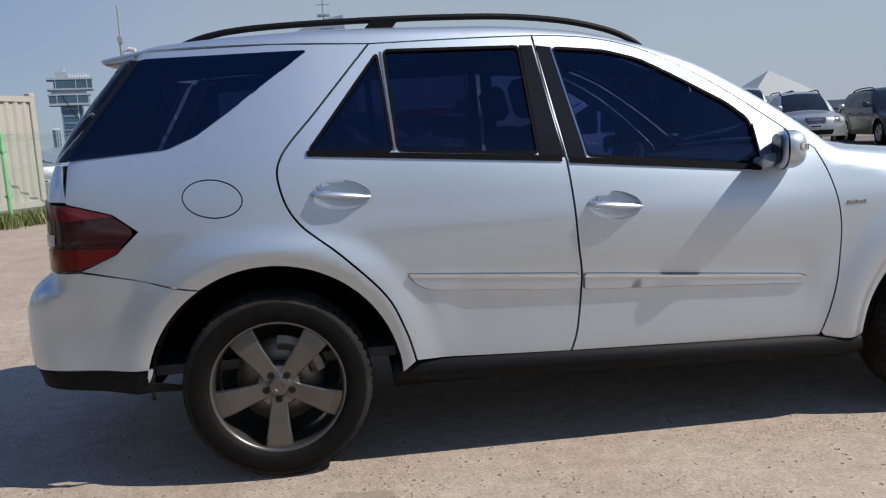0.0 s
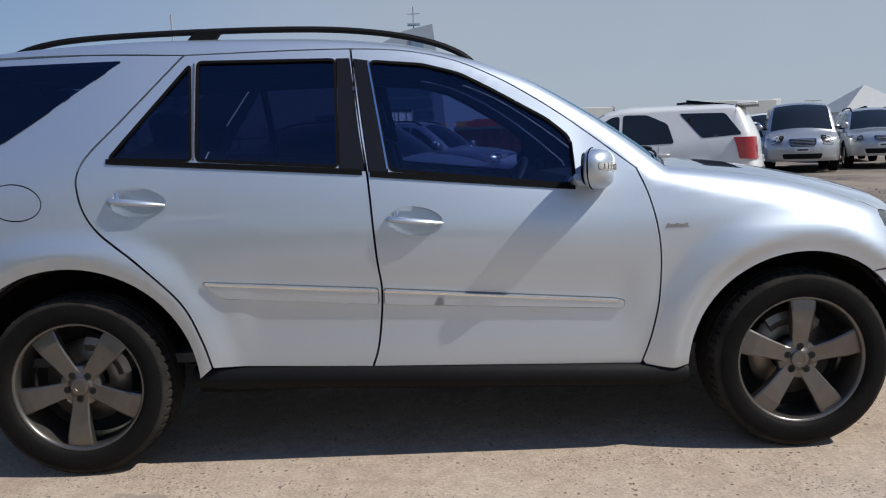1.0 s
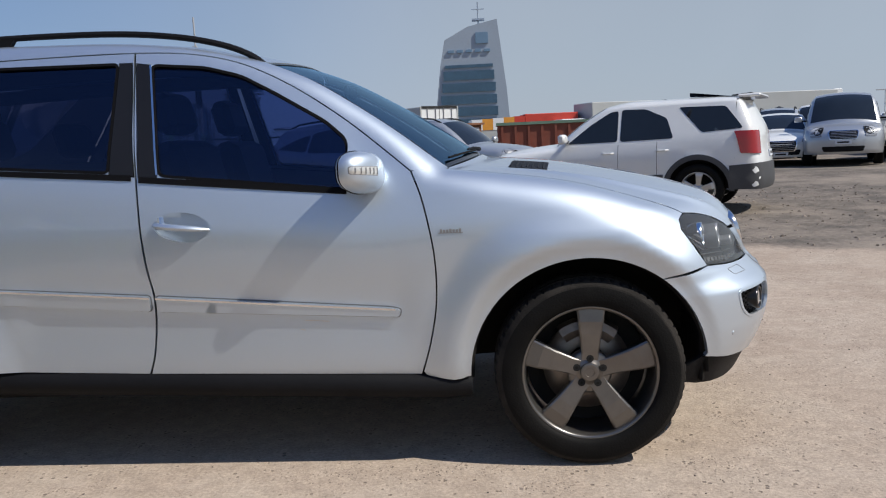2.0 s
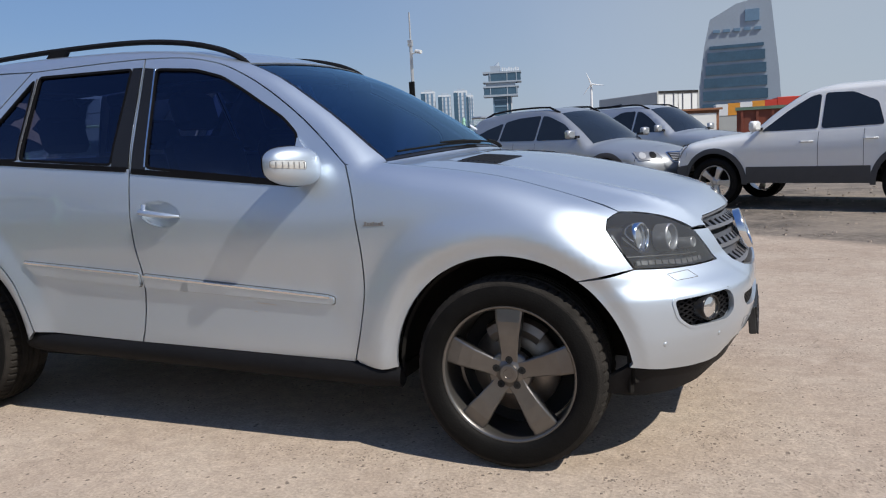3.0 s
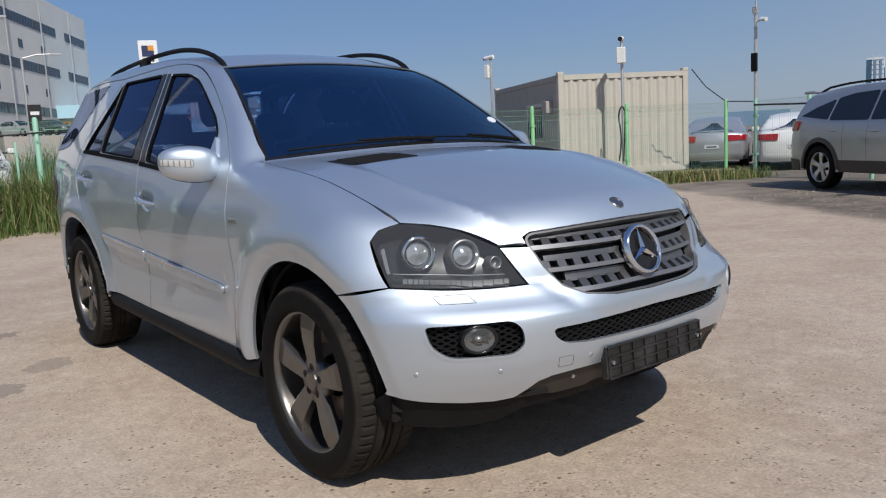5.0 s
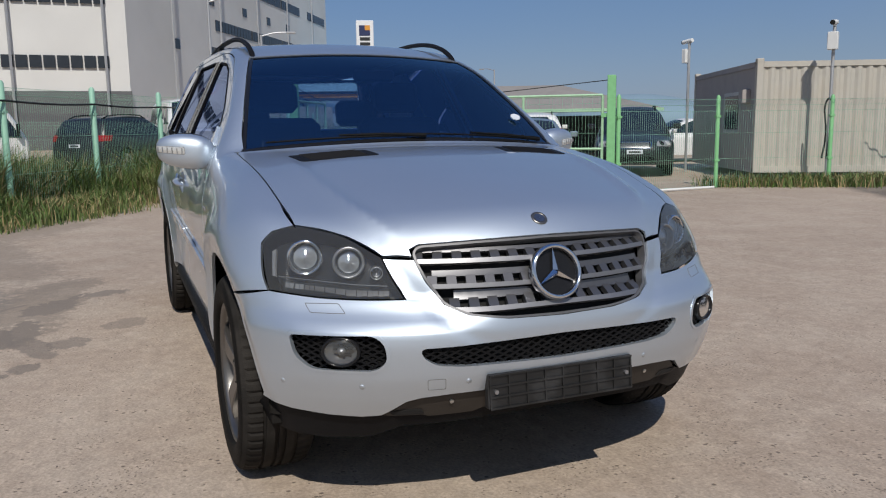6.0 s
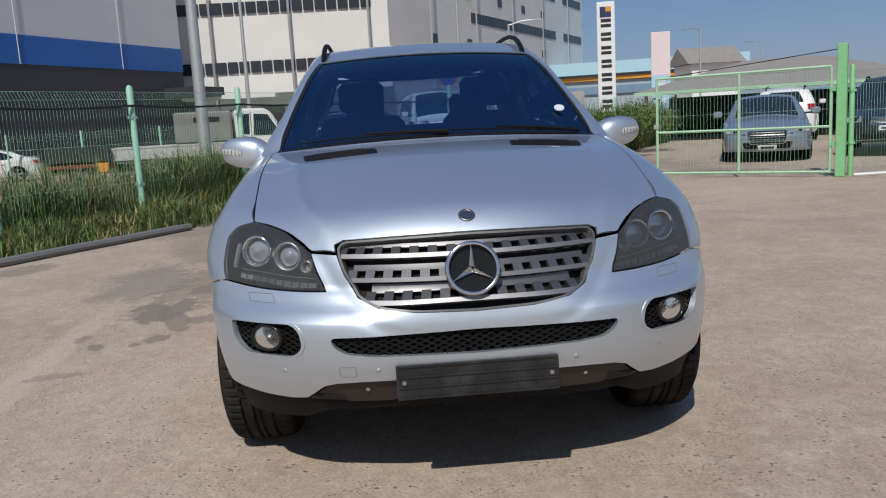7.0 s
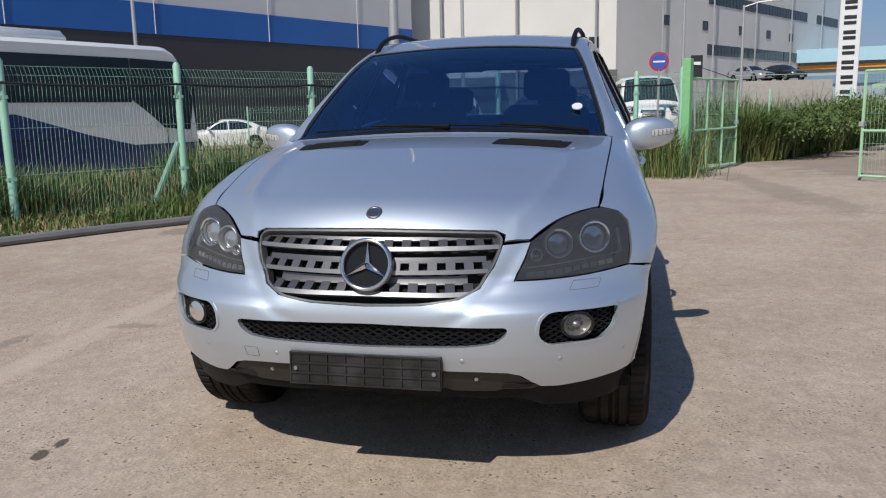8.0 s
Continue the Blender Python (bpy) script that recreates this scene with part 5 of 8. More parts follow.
def seat(name, x, y, w, back=0.66):
    st = thing(name)
    st.parent = suv
    b = bmesh.new()
    add_box(b, x - 0.05, y - w / 2, 0.58, x + 0.48, y + w / 2, 0.74)
    part("cushion", b, LEATHER, st, bevel=0.04)
    b = bmesh.new()
    add_box(b, -0.07, -w / 2, 0.0, 0.07, w / 2, back, pose(x - 0.06, y, 0.68, 0, -14, 0))
    part("backrest", b, LEATHER, st, bevel=0.045)
    b = bmesh.new()
    hw = min(w * 0.28, 0.14)
    for yy in ((0,) if w < 0.7 else (-0.38, 0.38)):
        add_box(b, -0.05, yy - hw, back + 0.04, 0.05, yy + hw, back + 0.22, pose(x - 0.06, y, 0.68, 0, -14, 0))
    part("headrest", b, LEATHER, st, bevel=0.03)


hl_q = chain([(x_, 0.575) for x_ in (-1.85, -1.2, -0.6, 0.0, 0.13)], [(x_, -0.575) for x_ in (0.13, 0.0, -0.6, -1.2, -1.85)])
skin("headliner", suv_body, [hl_q], TOP, HEADLINER, suv, lift=-0.045, flange=0, gap=0, cell=0.15, label="grey headliner")
for s in (-1, 1):
    p = lay(np.array([(-1.8, 1.62), (-1.0, 1.65), (-0.35, 1.655), (-0.05, 1.63)]), SIDE)
    part("roof_lining", tube_bm([(x_, s * (y_ - 0.075), z_ + 0.01) for x_, y_, z_ in p], 0.04, 8), HEADLINER, suv, smooth=True)
seat("seat", -0.05, -0.38, 0.52)
seat("seat", -0.05, 0.38, 0.52)
seat("rear_seat", -0.95, 0.0, 1.35, 0.58)
wheel_m = pose(0.42, 0.38, 1.02, 0, -62, 0)
bm = bmesh.new()
ring = [wheel_m @ Vector((0.19 * math.cos(a), 0.19 * math.sin(a), 0)) for a in np.linspace(0, 2 * math.pi, 33)]
add_tube(bm, ring, 0.015, 6, False)
for a in (0.0, 2.2, 4.1):
    add_tube(bm, [wheel_m @ Vector((0, 0, -0.02)), wheel_m @ Vector((0.18 * math.cos(a), 0.18 * math.sin(a), 0))], 0.018, 5)
part("steering_wheel", bm, LEATHER, suv, smooth=True)
part("rear_view_mirror", box_bm(0.42, -0.11, 1.50, 0.45, 0.11, 1.56), PLASTIC, suv, bevel=0.012)

# ---- wheels ----
def tyre_mesh(half=0.128, r0=0.366):
    prof = [(r0 - 0.108, half - 0.018), (r0 - 0.100, half - 0.004), (r0 - 0.075, half + 0.004), (r0 - 0.045, half + 0.005), (r0 - 0.022, half - 0.003), (r0 - 0.009, half - 0.014), (r0 - 0.003, half - 0.026), (r0, half - 0.050), (r0, half - 0.066), (r0 - 0.009, half - 0.068), (r0 - 0.009, half - 0.077), (r0 + 0.001, half - 0.079), (r0 + 0.001, 0.020), (r0 - 0.009, 0.018), (r0 - 0.009, 0.008), (r0 + 0.001, 0.006)]
    return prof + [(r, -w) for r, w in prof[::-1]]


def build_wheel(parent, x, y, s, turn, r0=0.366, rim=0.262, spokes=5, mat_rim=ALLOY, simple=False, half=0.128):
    """A wheel at its hub point: tyre, rim, spokes, hub, bolts, brake disc. s: the side that faces out."""
    wh = thing("wheel")
    wh.parent = parent
    wh.matrix_basis = pose(x, y, r0, 0, turn * (1 if s < 0 else -1), 0)
    seg = 60 if simple else 240
    prof = tyre_mesh(half, r0)

    def cut(i, j, r, w):
        return r - 0.007 if (i % 4 == 0 and j in (6, 7, 8, len(prof) - 9, len(prof) - 8, len(prof) - 7)) else r

    vs, fs = lathe(prof, seg, "y", False, None if simple else cut)
    mesh_ob("tyre", vs, fs, RUBBER if simple else TREAD, wh, not simple and False or simple)
    if not simple:
        for q in (1, -1):
            vs, fs = lathe([(r0 - 0.106, q * (half - 0.016)), (r0 - 0.100, q * (half - 0.002)), (r0 - 0.088, q * (half + 0.004)), (r0 - 0.075, q * (half + 0.006)), (r0 - 0.045, q * (half + 0.007)), (r0 - 0.028, q * (half + 0.001))], 96, "y")
            mesh_ob("sidewall", vs, fs, RUBBER, wh)
    o = s * (half - 0.016)
    vs, fs = lathe([(rim - 0.018, -s * 0.09), (rim - 0.022, s * 0.02), (rim - 0.016, o - s * 0.02), (rim - 0.012, o - s * 0.004), (rim - 0.004, o + s * 0.006), (rim + 0.003, o + s * 0.002), (rim + 0.002, o - s * 0.02)], 72, "y")
    mesh_ob("rim", vs, fs, mat_rim, wh)
    bm = bmesh.new()
    for k in range(spokes):
        a = radians(90 + 360 / spokes * k)
        m = Matrix.Rotation(-a + math.pi / 2, 4, "Y")
        w0, w1 = (0.033, 0.048) if spokes == 5 else (0.018, 0.022)
        ys = [(0.035, o - s * 0.020, w0 * 1.15), (0.075, o - s * 0.016, w0), (0.15, o - s * 0.006, (w0 + w1) / 2), (0.20, o - s * 0.004, w1), (rim - 0.014, o - s * 0.012, w1 * 1.12)]
        rows = []
        for z, yy, w in ys:
            rows.append([bm.verts.new(m @ Vector(v)) for v in ((-w, yy - s * 0.035, z), (-w, yy - s * 0.004, z), (-w * 0.86, yy, z), (w * 0.86, yy, z), (w, yy - s * 0.004, z), (w, yy - s * 0.035, z))])
        for r, q in zip(rows, rows[1:]):
            for i in range(5):
                bm.faces.new((r[i], r[i + 1], q[i + 1], q[i]))
    bmesh.ops.recalc_face_normals(bm, faces=bm.faces[:])
    part("spokes", bm, mat_rim, wh)
    hubr = 0.086
    vs, fs = lathe([(0.001, o - s * 0.012), (0.030, o - s * 0.012), (0.031, o - s * 0.018), (hubr - 0.012, o - s * 0.020), (hubr, o - s * 0.026), (hubr, o - s * 0.06)], 40, "y")
    mesh_ob("hub", vs, fs, mat_rim, wh)
    vs, fs = lathe([(0.001, o - s * 0.0100), (0.017, o - s * 0.0102), (0.018, o - s * 0.0088), (0.030, o - s * 0.0093), (0.0355, o - s * 0.0115), (0.0375, o - s * 0.02)], 28, "y")
    mesh_ob("centre_cap", vs, fs, mat_rim if simple else ALLOY, wh, False)
    if not simple:
        for k in range(5):
            a = radians(90 + 72 * k)
            c, z = 0.053 * math.cos(a), 0.053 * math.sin(a)
            part("bolt_hole", tube_bm([(c, o - s * 0.03, z), (c, o - s * 0.0165, z)], 0.0145, 12), DARK, wh)
            part("bolt", tube_bm([(c, o - s * 0.03, z), (c, o - s * 0.0158, z)], 0.006, 6), UNDER, wh)
        vs, fs = lathe([(0.08, -s * 0.0), (0.172, -s * 0.0), (0.172, -s * 0.03), (0.08, -s * 0.03)], 48, "y")
        mesh_ob("brake_disc", vs, fs, STEEL, wh)
        bm = bmesh.new()
        add_tube(bm, [(0.155 * math.sin(radians(a)), -s * 0.015, 0.155 * math.cos(radians(a))) for a in range(-40, 41, 10)], 0.04, 8)
        part("caliper", bm, STEEL, wh)
        back, _ = lathe([(0.001, -s * 0.045), (0.236, -s * 0.045)], 40, "y")
        mesh_ob("dust_shield", back, _, DARK, wh, False)
    return wh


for wx, s, turn in ((AXLE_F, -1, 2), (AXLE_R, -1, 36 + 4), (AXLE_F, 1, 11), (AXLE_R, 1, 23)):
    build_wheel(suv, wx, s * 0.812, s, turn)


# ---- other vehicles in the yard ----
SPECS = {
    "boxy": dict(xf=2.25, xr=-2.28, w=0.93, axf=1.36, axr=-1.35, r=0.37, arch=0.44, tum=0.42, sill=0.36,
                 hood=((0.8, 1.14), (1.6, 1.06), (2.1, 0.96), (2.35, 0.82)), crown=0.10,
                 roof=((-2.5, 1.45), (-2.1, 1.68), (-1.5, 1.735), (-0.3, 1.74), (0.1, 1.69), (0.5, 1.49), (0.95, 1.16), (1.2, 0.96)),
                 belt=((-2.2, 1.16), (0, 1.08), (1.2, 1.02)), nose=((0.2, 2.15), (0.4, 2.25), (0.62, 2.26), (0.85, 2.2), (1.0, 2.1)),
                 tail=((0.2, -2.2), (0.45, -2.3), (0.72, -2.28), (0.95, -2.24), (1.15, -2.22), (1.6, -2.02), (1.75, -1.96)),
                 win=([(0.66, 1.10), (0.28, 1.40), (0.0, 1.57), (-0.13, 1.59), (-0.15, 1.11)], [(-0.19, 1.11), (-0.18, 1.60), (-0.55, 1.59), (-0.88, 1.44), (-1.0, 1.13)], [(-1.04, 1.59), (-1.72, 1.575), (-1.98, 1.24), (-1.40, 1.20)]),
                 screen=(0.20, 0.98, 0.56, 0.70), clad=0.60, lampf=(24, 42, 0.74, 0.93), grille=(14, 0.74, 0.90), lampr=(31, 46, 0.86, 1.20), rail=True),
    "smooth": dict(xf=2.40, xr=-2.44, w=0.95, axf=1.42, axr=-1.385, r=0.37, arch=0.43, tum=0.46, sill=0.30,
                   hood=((0.8, 1.13), (1.6, 1.04), (2.1, 0.92), (2.45, 0.76)), crown=0.14,
                   roof=((-2.6, 1.30), (-2.2, 1.56), (-1.7, 1.68), (-0.8, 1.74), (-0.2, 1.735), (0.15, 1.67), (0.55, 1.47), (1.08, 1.12), (1.3, 0.95)),
                   belt=((-2.3, 1.20), (-1.0, 1.13), (0, 1.10), (1.2, 1.02)), nose=((0.2, 2.28), (0.4, 2.39), (0.6, 2.40), (0.8, 2.33), (1.0, 2.2)),
                   tail=((0.2, -2.34), (0.45, -2.44), (0.75, -2.43), (1.0, -2.38), (1.2, -2.30), (1.6, -2.05), (1.75, -1.95)),
                   win=([(0.76, 1.13), (0.38, 1.40), (-0.03, 1.56), (-0.2, 1.585), (-0.22, 1.13)], [(-0.26, 1.13), (-0.25, 1.59), (-0.8, 1.57), (-1.15, 1.51), (-1.2, 1.15)], [(-1.24, 1.16), (-1.2, 1.50), (-1.6, 1.39), (-1.98, 1.24)]),
                   screen=(0.22, 1.10, 0.57, 0.72), clad=0.50, lampf=(25, 47, 0.72, 0.87), grille=(20, 0.69, 0.83), lampr=(33, 50, 0.98, 1.16), rail=True),
    "sedan": dict(xf=2.42, xr=-2.42, w=0.93, axf=1.42, axr=-1.38, r=0.33, arch=0.375, tum=0.52, sill=0.24,
                  hood=((0.8, 1.0), (1.6, 0.91), (2.1, 0.80), (2.5, 0.62)), crown=0.12,
                  roof=((-2.6, 0.94), (-2.2, 1.05), (-1.75, 1.11), (-1.15, 1.36), (-0.5, 1.46), (0.0, 1.46), (0.3, 1.39), (0.8, 1.12), (1.1, 0.92)),
                  belt=((-2.3, 1.02), (0, 0.93), (1.2, 0.88)), nose=((0.15, 2.28), (0.35, 2.41), (0.5, 2.42), (0.7, 2.36), (0.9, 2.2)),
                  tail=((0.15, -2.3), (0.4, -2.42), (0.7, -2.43), (0.95, -2.36), (1.1, -2.25), (1.5, -2.0)),
                  win=([(0.72, 0.96), (0.3, 1.24), (-0.02, 1.35), (-0.15, 1.36), (-0.17, 0.96)], [(-0.21, 0.96), (-0.20, 1.365), (-0.7, 1.34), (-1.05, 1.24), (-1.32, 1.05), (-1.0, 0.98)]),
                  screen=(0.26, 0.98, 0.55, 0.68), clad=0, lampf=(25, 46, 0.61, 0.73), grille=(19, 0.41, 0.66), lampr=(20, 47, 0.76, 0.92), rail=False),
    "van": dict(xf=2.56, xr=-2.56, w=0.96, axf=1.60, axr=-1.55, r=0.34, arch=0.40, tum=0.22, sill=0.30,
                hood=((1.0, 1.20), (2.0, 1.06), (2.35, 0.94), (2.65, 0.76)), crown=0.08,
                roof=((-2.7, 1.80), (-2.3, 1.90), (0, 1.935), (0.9, 1.90), (1.2, 1.80), (1.78, 1.26), (2.0, 1.02)),
                belt=((-2.5, 1.12), (0, 1.12), (2.0, 1.05)), nose=((0.2, 2.44), (0.4, 2.55), (0.6, 2.56), (0.85, 2.50), (1.05, 2.38)),
                tail=((0.2, -2.5), (0.5, -2.57), (1.0, -2.55), (1.85, -2.45)),
                win=([(1.55, 1.14), (1.15, 1.58), (0.75, 1.70), (0.70, 1.16)], [(0.62, 1.16), (0.65, 1.70), (-0.75, 1.70), (-0.78, 1.16)], [(-0.88, 1.16), (-0.86, 1.70), (-2.2, 1.66), (-2.25, 1.16)]),
                screen=(1.12, 1.85, 0.66, 0.78), clad=0, lampf=(24, 40, 0.72, 1.0), grille=(17, 0.68, 0.88), lampr=(34, 46, 0.9, 1.3), rail=False),
}


def vehicle(name, kind_, x, y, heading, paint, label, category, z=None, group="", cell=0.085, wheel_mat=ALLOY_LIGHT, spokes=5, clad_mat=PLASTIC, rails=True, bumper_z=0.0):
    """A parked vehicle: body shell with cut wheel arches, windows, lamps, grille, mirrors and wheels."""
    sp = SPECS[kind_]
    t = thing(name, pose(x, y, rise(x, y) if z is None else z, 0, 0, heading), label, category, group)
    belt_, hood_, roof_, nose_, tail_ = (curve(*sp[k]) for k in ("belt", "hood", "roof", "nose", "tail"))
    w = sp["w"]
    low = curve((0.15, w - 0.10), (sp["sill"], w - 0.03), (0.6, w - 0.008), (0.85, w), (1.0, w - 0.01), (1.4, w - 0.03))
    pl = curve((sp["xr"], 0.90), (sp["xr"] + 0.6, 0.985), (0, 1.0), (sp["xf"] - 0.7, 0.985), (sp["xf"], 0.90))

    def side(px, pz):
        a = low(pz) * pl(px)
        for ax in (sp["axf"], sp["axr"]):
            a = a + 0.015 * step(sp["arch"] + 0.12, sp["arch"], np.hypot(px - ax, pz - sp["r"]))
        g = w - 0.05 - (pz - belt_(px)) * sp["tum"]
        return -smax(-a, -g, 0.06)

    def top(px, py):
        h = hood_(px) - sp["crown"] * (py / 0.85) ** 2
        g = roof_(px + 0.10 * (py / 0.7) ** 2) - 0.05 * (py / 0.62) ** 2
        return smax(h, g, 0.03)

    bd = Body(side, top, lambda py, pz: nose_(pz) - 0.30 * (py / 0.85) ** 2.6, lambda py, pz: tail_(pz) + 0.12 * (py / 0.85) ** 2.4, lambda px: 0.05 + 0.04 * step(0.6, 1.2, px), 0.09)
    xa, xb = sp["xr"] + 0.42, sp["xf"] - 0.42
    cyl, fro, bak, sid, top_p = Cyl(0.0, 0.62, 0.6), Rad(sp["xf"] - 1.2), Rad(sp["xr"] + 1.2, 1.0, True), Side(), Top(0.62)
    zs = sp["sill"]
    bot = []
    for ax in (sp["axr"], sp["axf"]):
        bot += [tuple(p) for p in arc(ax, sp["r"], sp["arch"], 180 + math.degrees(math.asin(max(-1, min(1, (sp["r"] - zs) / sp["arch"])))), 0 - math.degrees(math.asin(max(-1, min(1, (sp["r"] - zs) / sp["arch"])))), 18)]
    bot = [(xa, zs)] + [p for p in bot if xa < p[0] < xb] + [(xb, zs)]
    bot = np.array(bot)
    bot = np.concatenate([a + (b - a) * np.linspace(0, 1, max(1, int(np.linalg.norm(b - a) / 0.1)), endpoint=False)[:, None] for a, b in zip(bot, bot[1:])] + [bot[-1:]])
    bot3 = bd.leave(*sid.rays(bot))[0]
    th = np.linspace(0, math.pi / 2 * cyl.sc, 14)
    q0 = cyl.q(bot3)
    fr_edge = np.stack([np.full(14, xb), np.linspace(q0[-1, 1], math.pi / 2 * cyl.sc, 14)], 1)[1:]
    re_edge = np.stack([np.full(14, xa), np.linspace(math.pi / 2 * cyl.sc, q0[0, 1], 14)], 1)[:-1]
    loop = np.concatenate([q0, fr_edge, re_edge])
    body = None
    for s in (1, -1):
        o = skin("body_side", bd, [loop], cyl, paint, t, cell=cell, s=s, gap=0, flange=0.0, edge=cell)
        for i, wq in enumerate(sp["win"]):
            skin("side_window", bd, [rounded(wq, 0.05)], sid, GLASS_FAR, o, cell=0.15, s=s, lift=0.004, flange=0.004, edge=0.06)
        if sp["clad"]:
            for ax in (sp["axr"], sp["axf"]):
                ring = chain(arc(ax, sp["r"], sp["arch"] + 0.075, -4, 184, 20), arc(ax, sp["r"], sp["arch"] - 0.004, 184, -4, 20))
                skin("arch_trim", bd, [ring], sid, clad_mat, o, cell=0.1, s=s, lift=0.010, flange=0.014)
            zc = sp["clad"]
            skin("lower_trim", bd, [np.array([(sp["axr"] + sp["arch"] + 0.06, zs), (sp["axf"] - sp["arch"] - 0.06, zs), (sp["axf"] - sp["arch"] - 0.06, zc), (sp["axr"] + sp["arch"] + 0.06, zc)])], sid, clad_mat, o, cell=0.15, s=s, lift=0.007, flange=0.01)
        bmirr = bmesh.new()
        mx = sp["win"][0][0][0] - 0.05
        mz = sp["win"][0][0][1] + 0.08
        add_box(bmirr, mx, s * (w + 0.02) if s > 0 else -(w + 0.22), mz - 0.07, mx + 0.11, s * (w + 0.22) if s > 0 else -(w + 0.02), mz + 0.08)
        part("door_mirror", bmirr, paint, t, smooth=True, bevel=0.03)
        part("mirror_arm", box_bm(mx + 0.03, min(s * (w - 0.10), s * (w + 0.06)), mz - 0.06, mx + 0.09, max(s * (w - 0.10), s * (w + 0.06)), mz - 0.02), PLASTIC, t)
        for i, (hx, hz) in enumerate(((sp["win"][0][-1][0] + 0.14, sp["win"][0][-1][1] - 0.17), (sp["win"][1][-1][0] + 0.16, sp["win"][1][-1][1] - 0.17))):
            yy = float(bd.leave(*sid.rays(np.array([(hx, hz)])))[0][0, 1])
            part("handle", tube_bm([(hx - 0.09, s * (yy - 0.005), hz), (hx - 0.05, s * (yy + 0.025), hz), (hx + 0.05, s * (yy + 0.025), hz), (hx + 0.09, s * (yy - 0.005), hz)], 0.014, 6), paint, o)
        for gx in ((sp["win"][0][-1][0] - 0.02), sp["axr"] + sp["arch"] + 0.15):
            q = np.array([(gx, zs + 0.06), (gx + 0.006, zs + 0.06), (gx + 0.006, belt_(gx) - 0.02), (gx, belt_(gx) - 0.02)])
            skin("door_gap", bd, [q], sid, SEAM, o, cell=0.2, s=s, lift=0.002, flange=0, gap=0, edge=0.1)
        a0_, a1_, z0_, z1_ = sp["lampf"]
        skin("headlamp", bd, [rounded(fr((a0_, z0_ + 0.02), (a1_ - 2, z0_), (a1_ + 3, z1_), (a0_ + 4, z1_ - 0.01)), 0.03)], fro, LAMP_GREY, t, cell=0.05, s=s, lift=0.012, flange=0.02)
        for k_, (la, lz) in enumerate(((a0_ + 0.38 * (a1_ - a0_), 0.56), (a0_ + 0.78 * (a1_ - a0_), 0.54))):
            lr = 0.34 * (z1_ - z0_)
            cq = fr((la, z0_ + lz * (z1_ - z0_)))[0]
            skin("lamp_bowl", bd, [np.array([(cq[0] + lr * math.cos(g_), cq[1] + lr * math.sin(g_)) for g_ in np.linspace(0, 2 * math.pi, 14, endpoint=False)])], fro, LAMP_CLEAR if k_ else PLASTIC, t, cell=0.08, s=s, lift=0.017, flange=0.006, gap=0)
        a0_, a1_, z0_, z1_ = sp["lampr"]
        skin("tail_lamp", bd, [rounded(fr((a0_, z0_), (a1_, z0_ + 0.02), (a1_ + 2, z1_), (a0_, z1_)), 0.02)], bak, LAMP_RED, t, cell=0.035, s=s, lift=0.022, flange=0.025)
        if sp["rail"] and rails:
            pts = bd.leave(*top_p.rays(np.array([(px, 0.56) for px in np.linspace(sp["xr"] + 0.55, 0.1, 9)])))[0]
            part("roof_rail", tube_bm([(p[0], s * p[1], p[2] + (0.05 if 0 < i < 8 else 0.0)) for i, p in enumerate(pts)], 0.02, 6), PLASTIC, t)
        for ax in (sp["axf"], sp["axr"]):
            build_wheel(t, ax, s * (w - 0.125), s, 17 * (ax > 0) + 5, sp["r"], sp["r"] * 0.68, spokes, wheel_mat, True, 0.115)
    # ends, joined to the sides along the same lines
    f3, r3 = bd.leave(*cyl.rays(fr_edge))[0], bd.leave(*cyl.rays(re_edge))[0]
    for nm, e3, pr in (("nose_panel", np.concatenate([bot3[-1:], f3]), fro), ("tail_panel", np.concatenate([bot3[:1], r3[::-1]]), bak)):
        e3 = e3[e3[:, 0] > xb - 0.02] if nm == "nose_panel" else e3[e3[:, 0] < xa + 0.02]
        hq = pr.q(e3)
        hh = hq[hq[:, 0] > 0.25]
        lp = np.concatenate([np.array([(0.0, zs)]), hh, np.array([(0.0, hh[-1, 1])])])
        lp = np.concatenate([lp, flip(lp)[1:-1]])
        skin(nm, bd, [lp], pr, paint, t, cell=cell, gap=0, flange=0.0, edge=cell)
    # the hood's tip and the roof's end, from above
    for nm, xe, xo, ya in (("hood_tip", xb, sp["xf"], 0.95), ("tail_top", xa, sp["xr"], 0.95)):
        xs_ = np.linspace(xe, xo - math.copysign(0.06, xo), 8)
        half_ = [(px, 0.62 * w if abs(px - xe) < 0.2 else 0.55 * w) for px in xs_]
        lp = np.array([(px, py) for px, py in half_] + [(px, -py) for px, py in half_[::-1]])
        skin(nm, bd, [lp], top_p, paint, t, cell=cell, gap=0, flange=0.0, edge=cell, lift=-0.001)
    x0_, x1_, y0_, y1_ = sp["screen"]
    wl = chain([(x1_ - 0.10 * (yy / 0.7) ** 2, yy) for yy in np.linspace(-y1_, y1_, 11)], [(x0_ - 0.10 * (yy / 0.7) ** 2, yy) for yy in np.linspace(y0_, -y0_, 9)])
    skin("windscreen", bd, [wl], top_p, GLASS_FAR, t, cell=0.12, lift=0.004, flange=0.004)
    zr = (sp["win"][-1][0][1] + 0.06, sp["roof"][2][1] - 0.12)
    skin("rear_window", bd, [rounded(fr((-30, zr[0]), (30, zr[0]), (27, max(zr[1], zr[0] + 0.25)), (-27, max(zr[1], zr[0] + 0.25))), 0.05)], bak, GLASS_FAR, t, cell=0.12, lift=0.005, flange=0.004)
    ga, gz0, gz1 = sp["grille"]
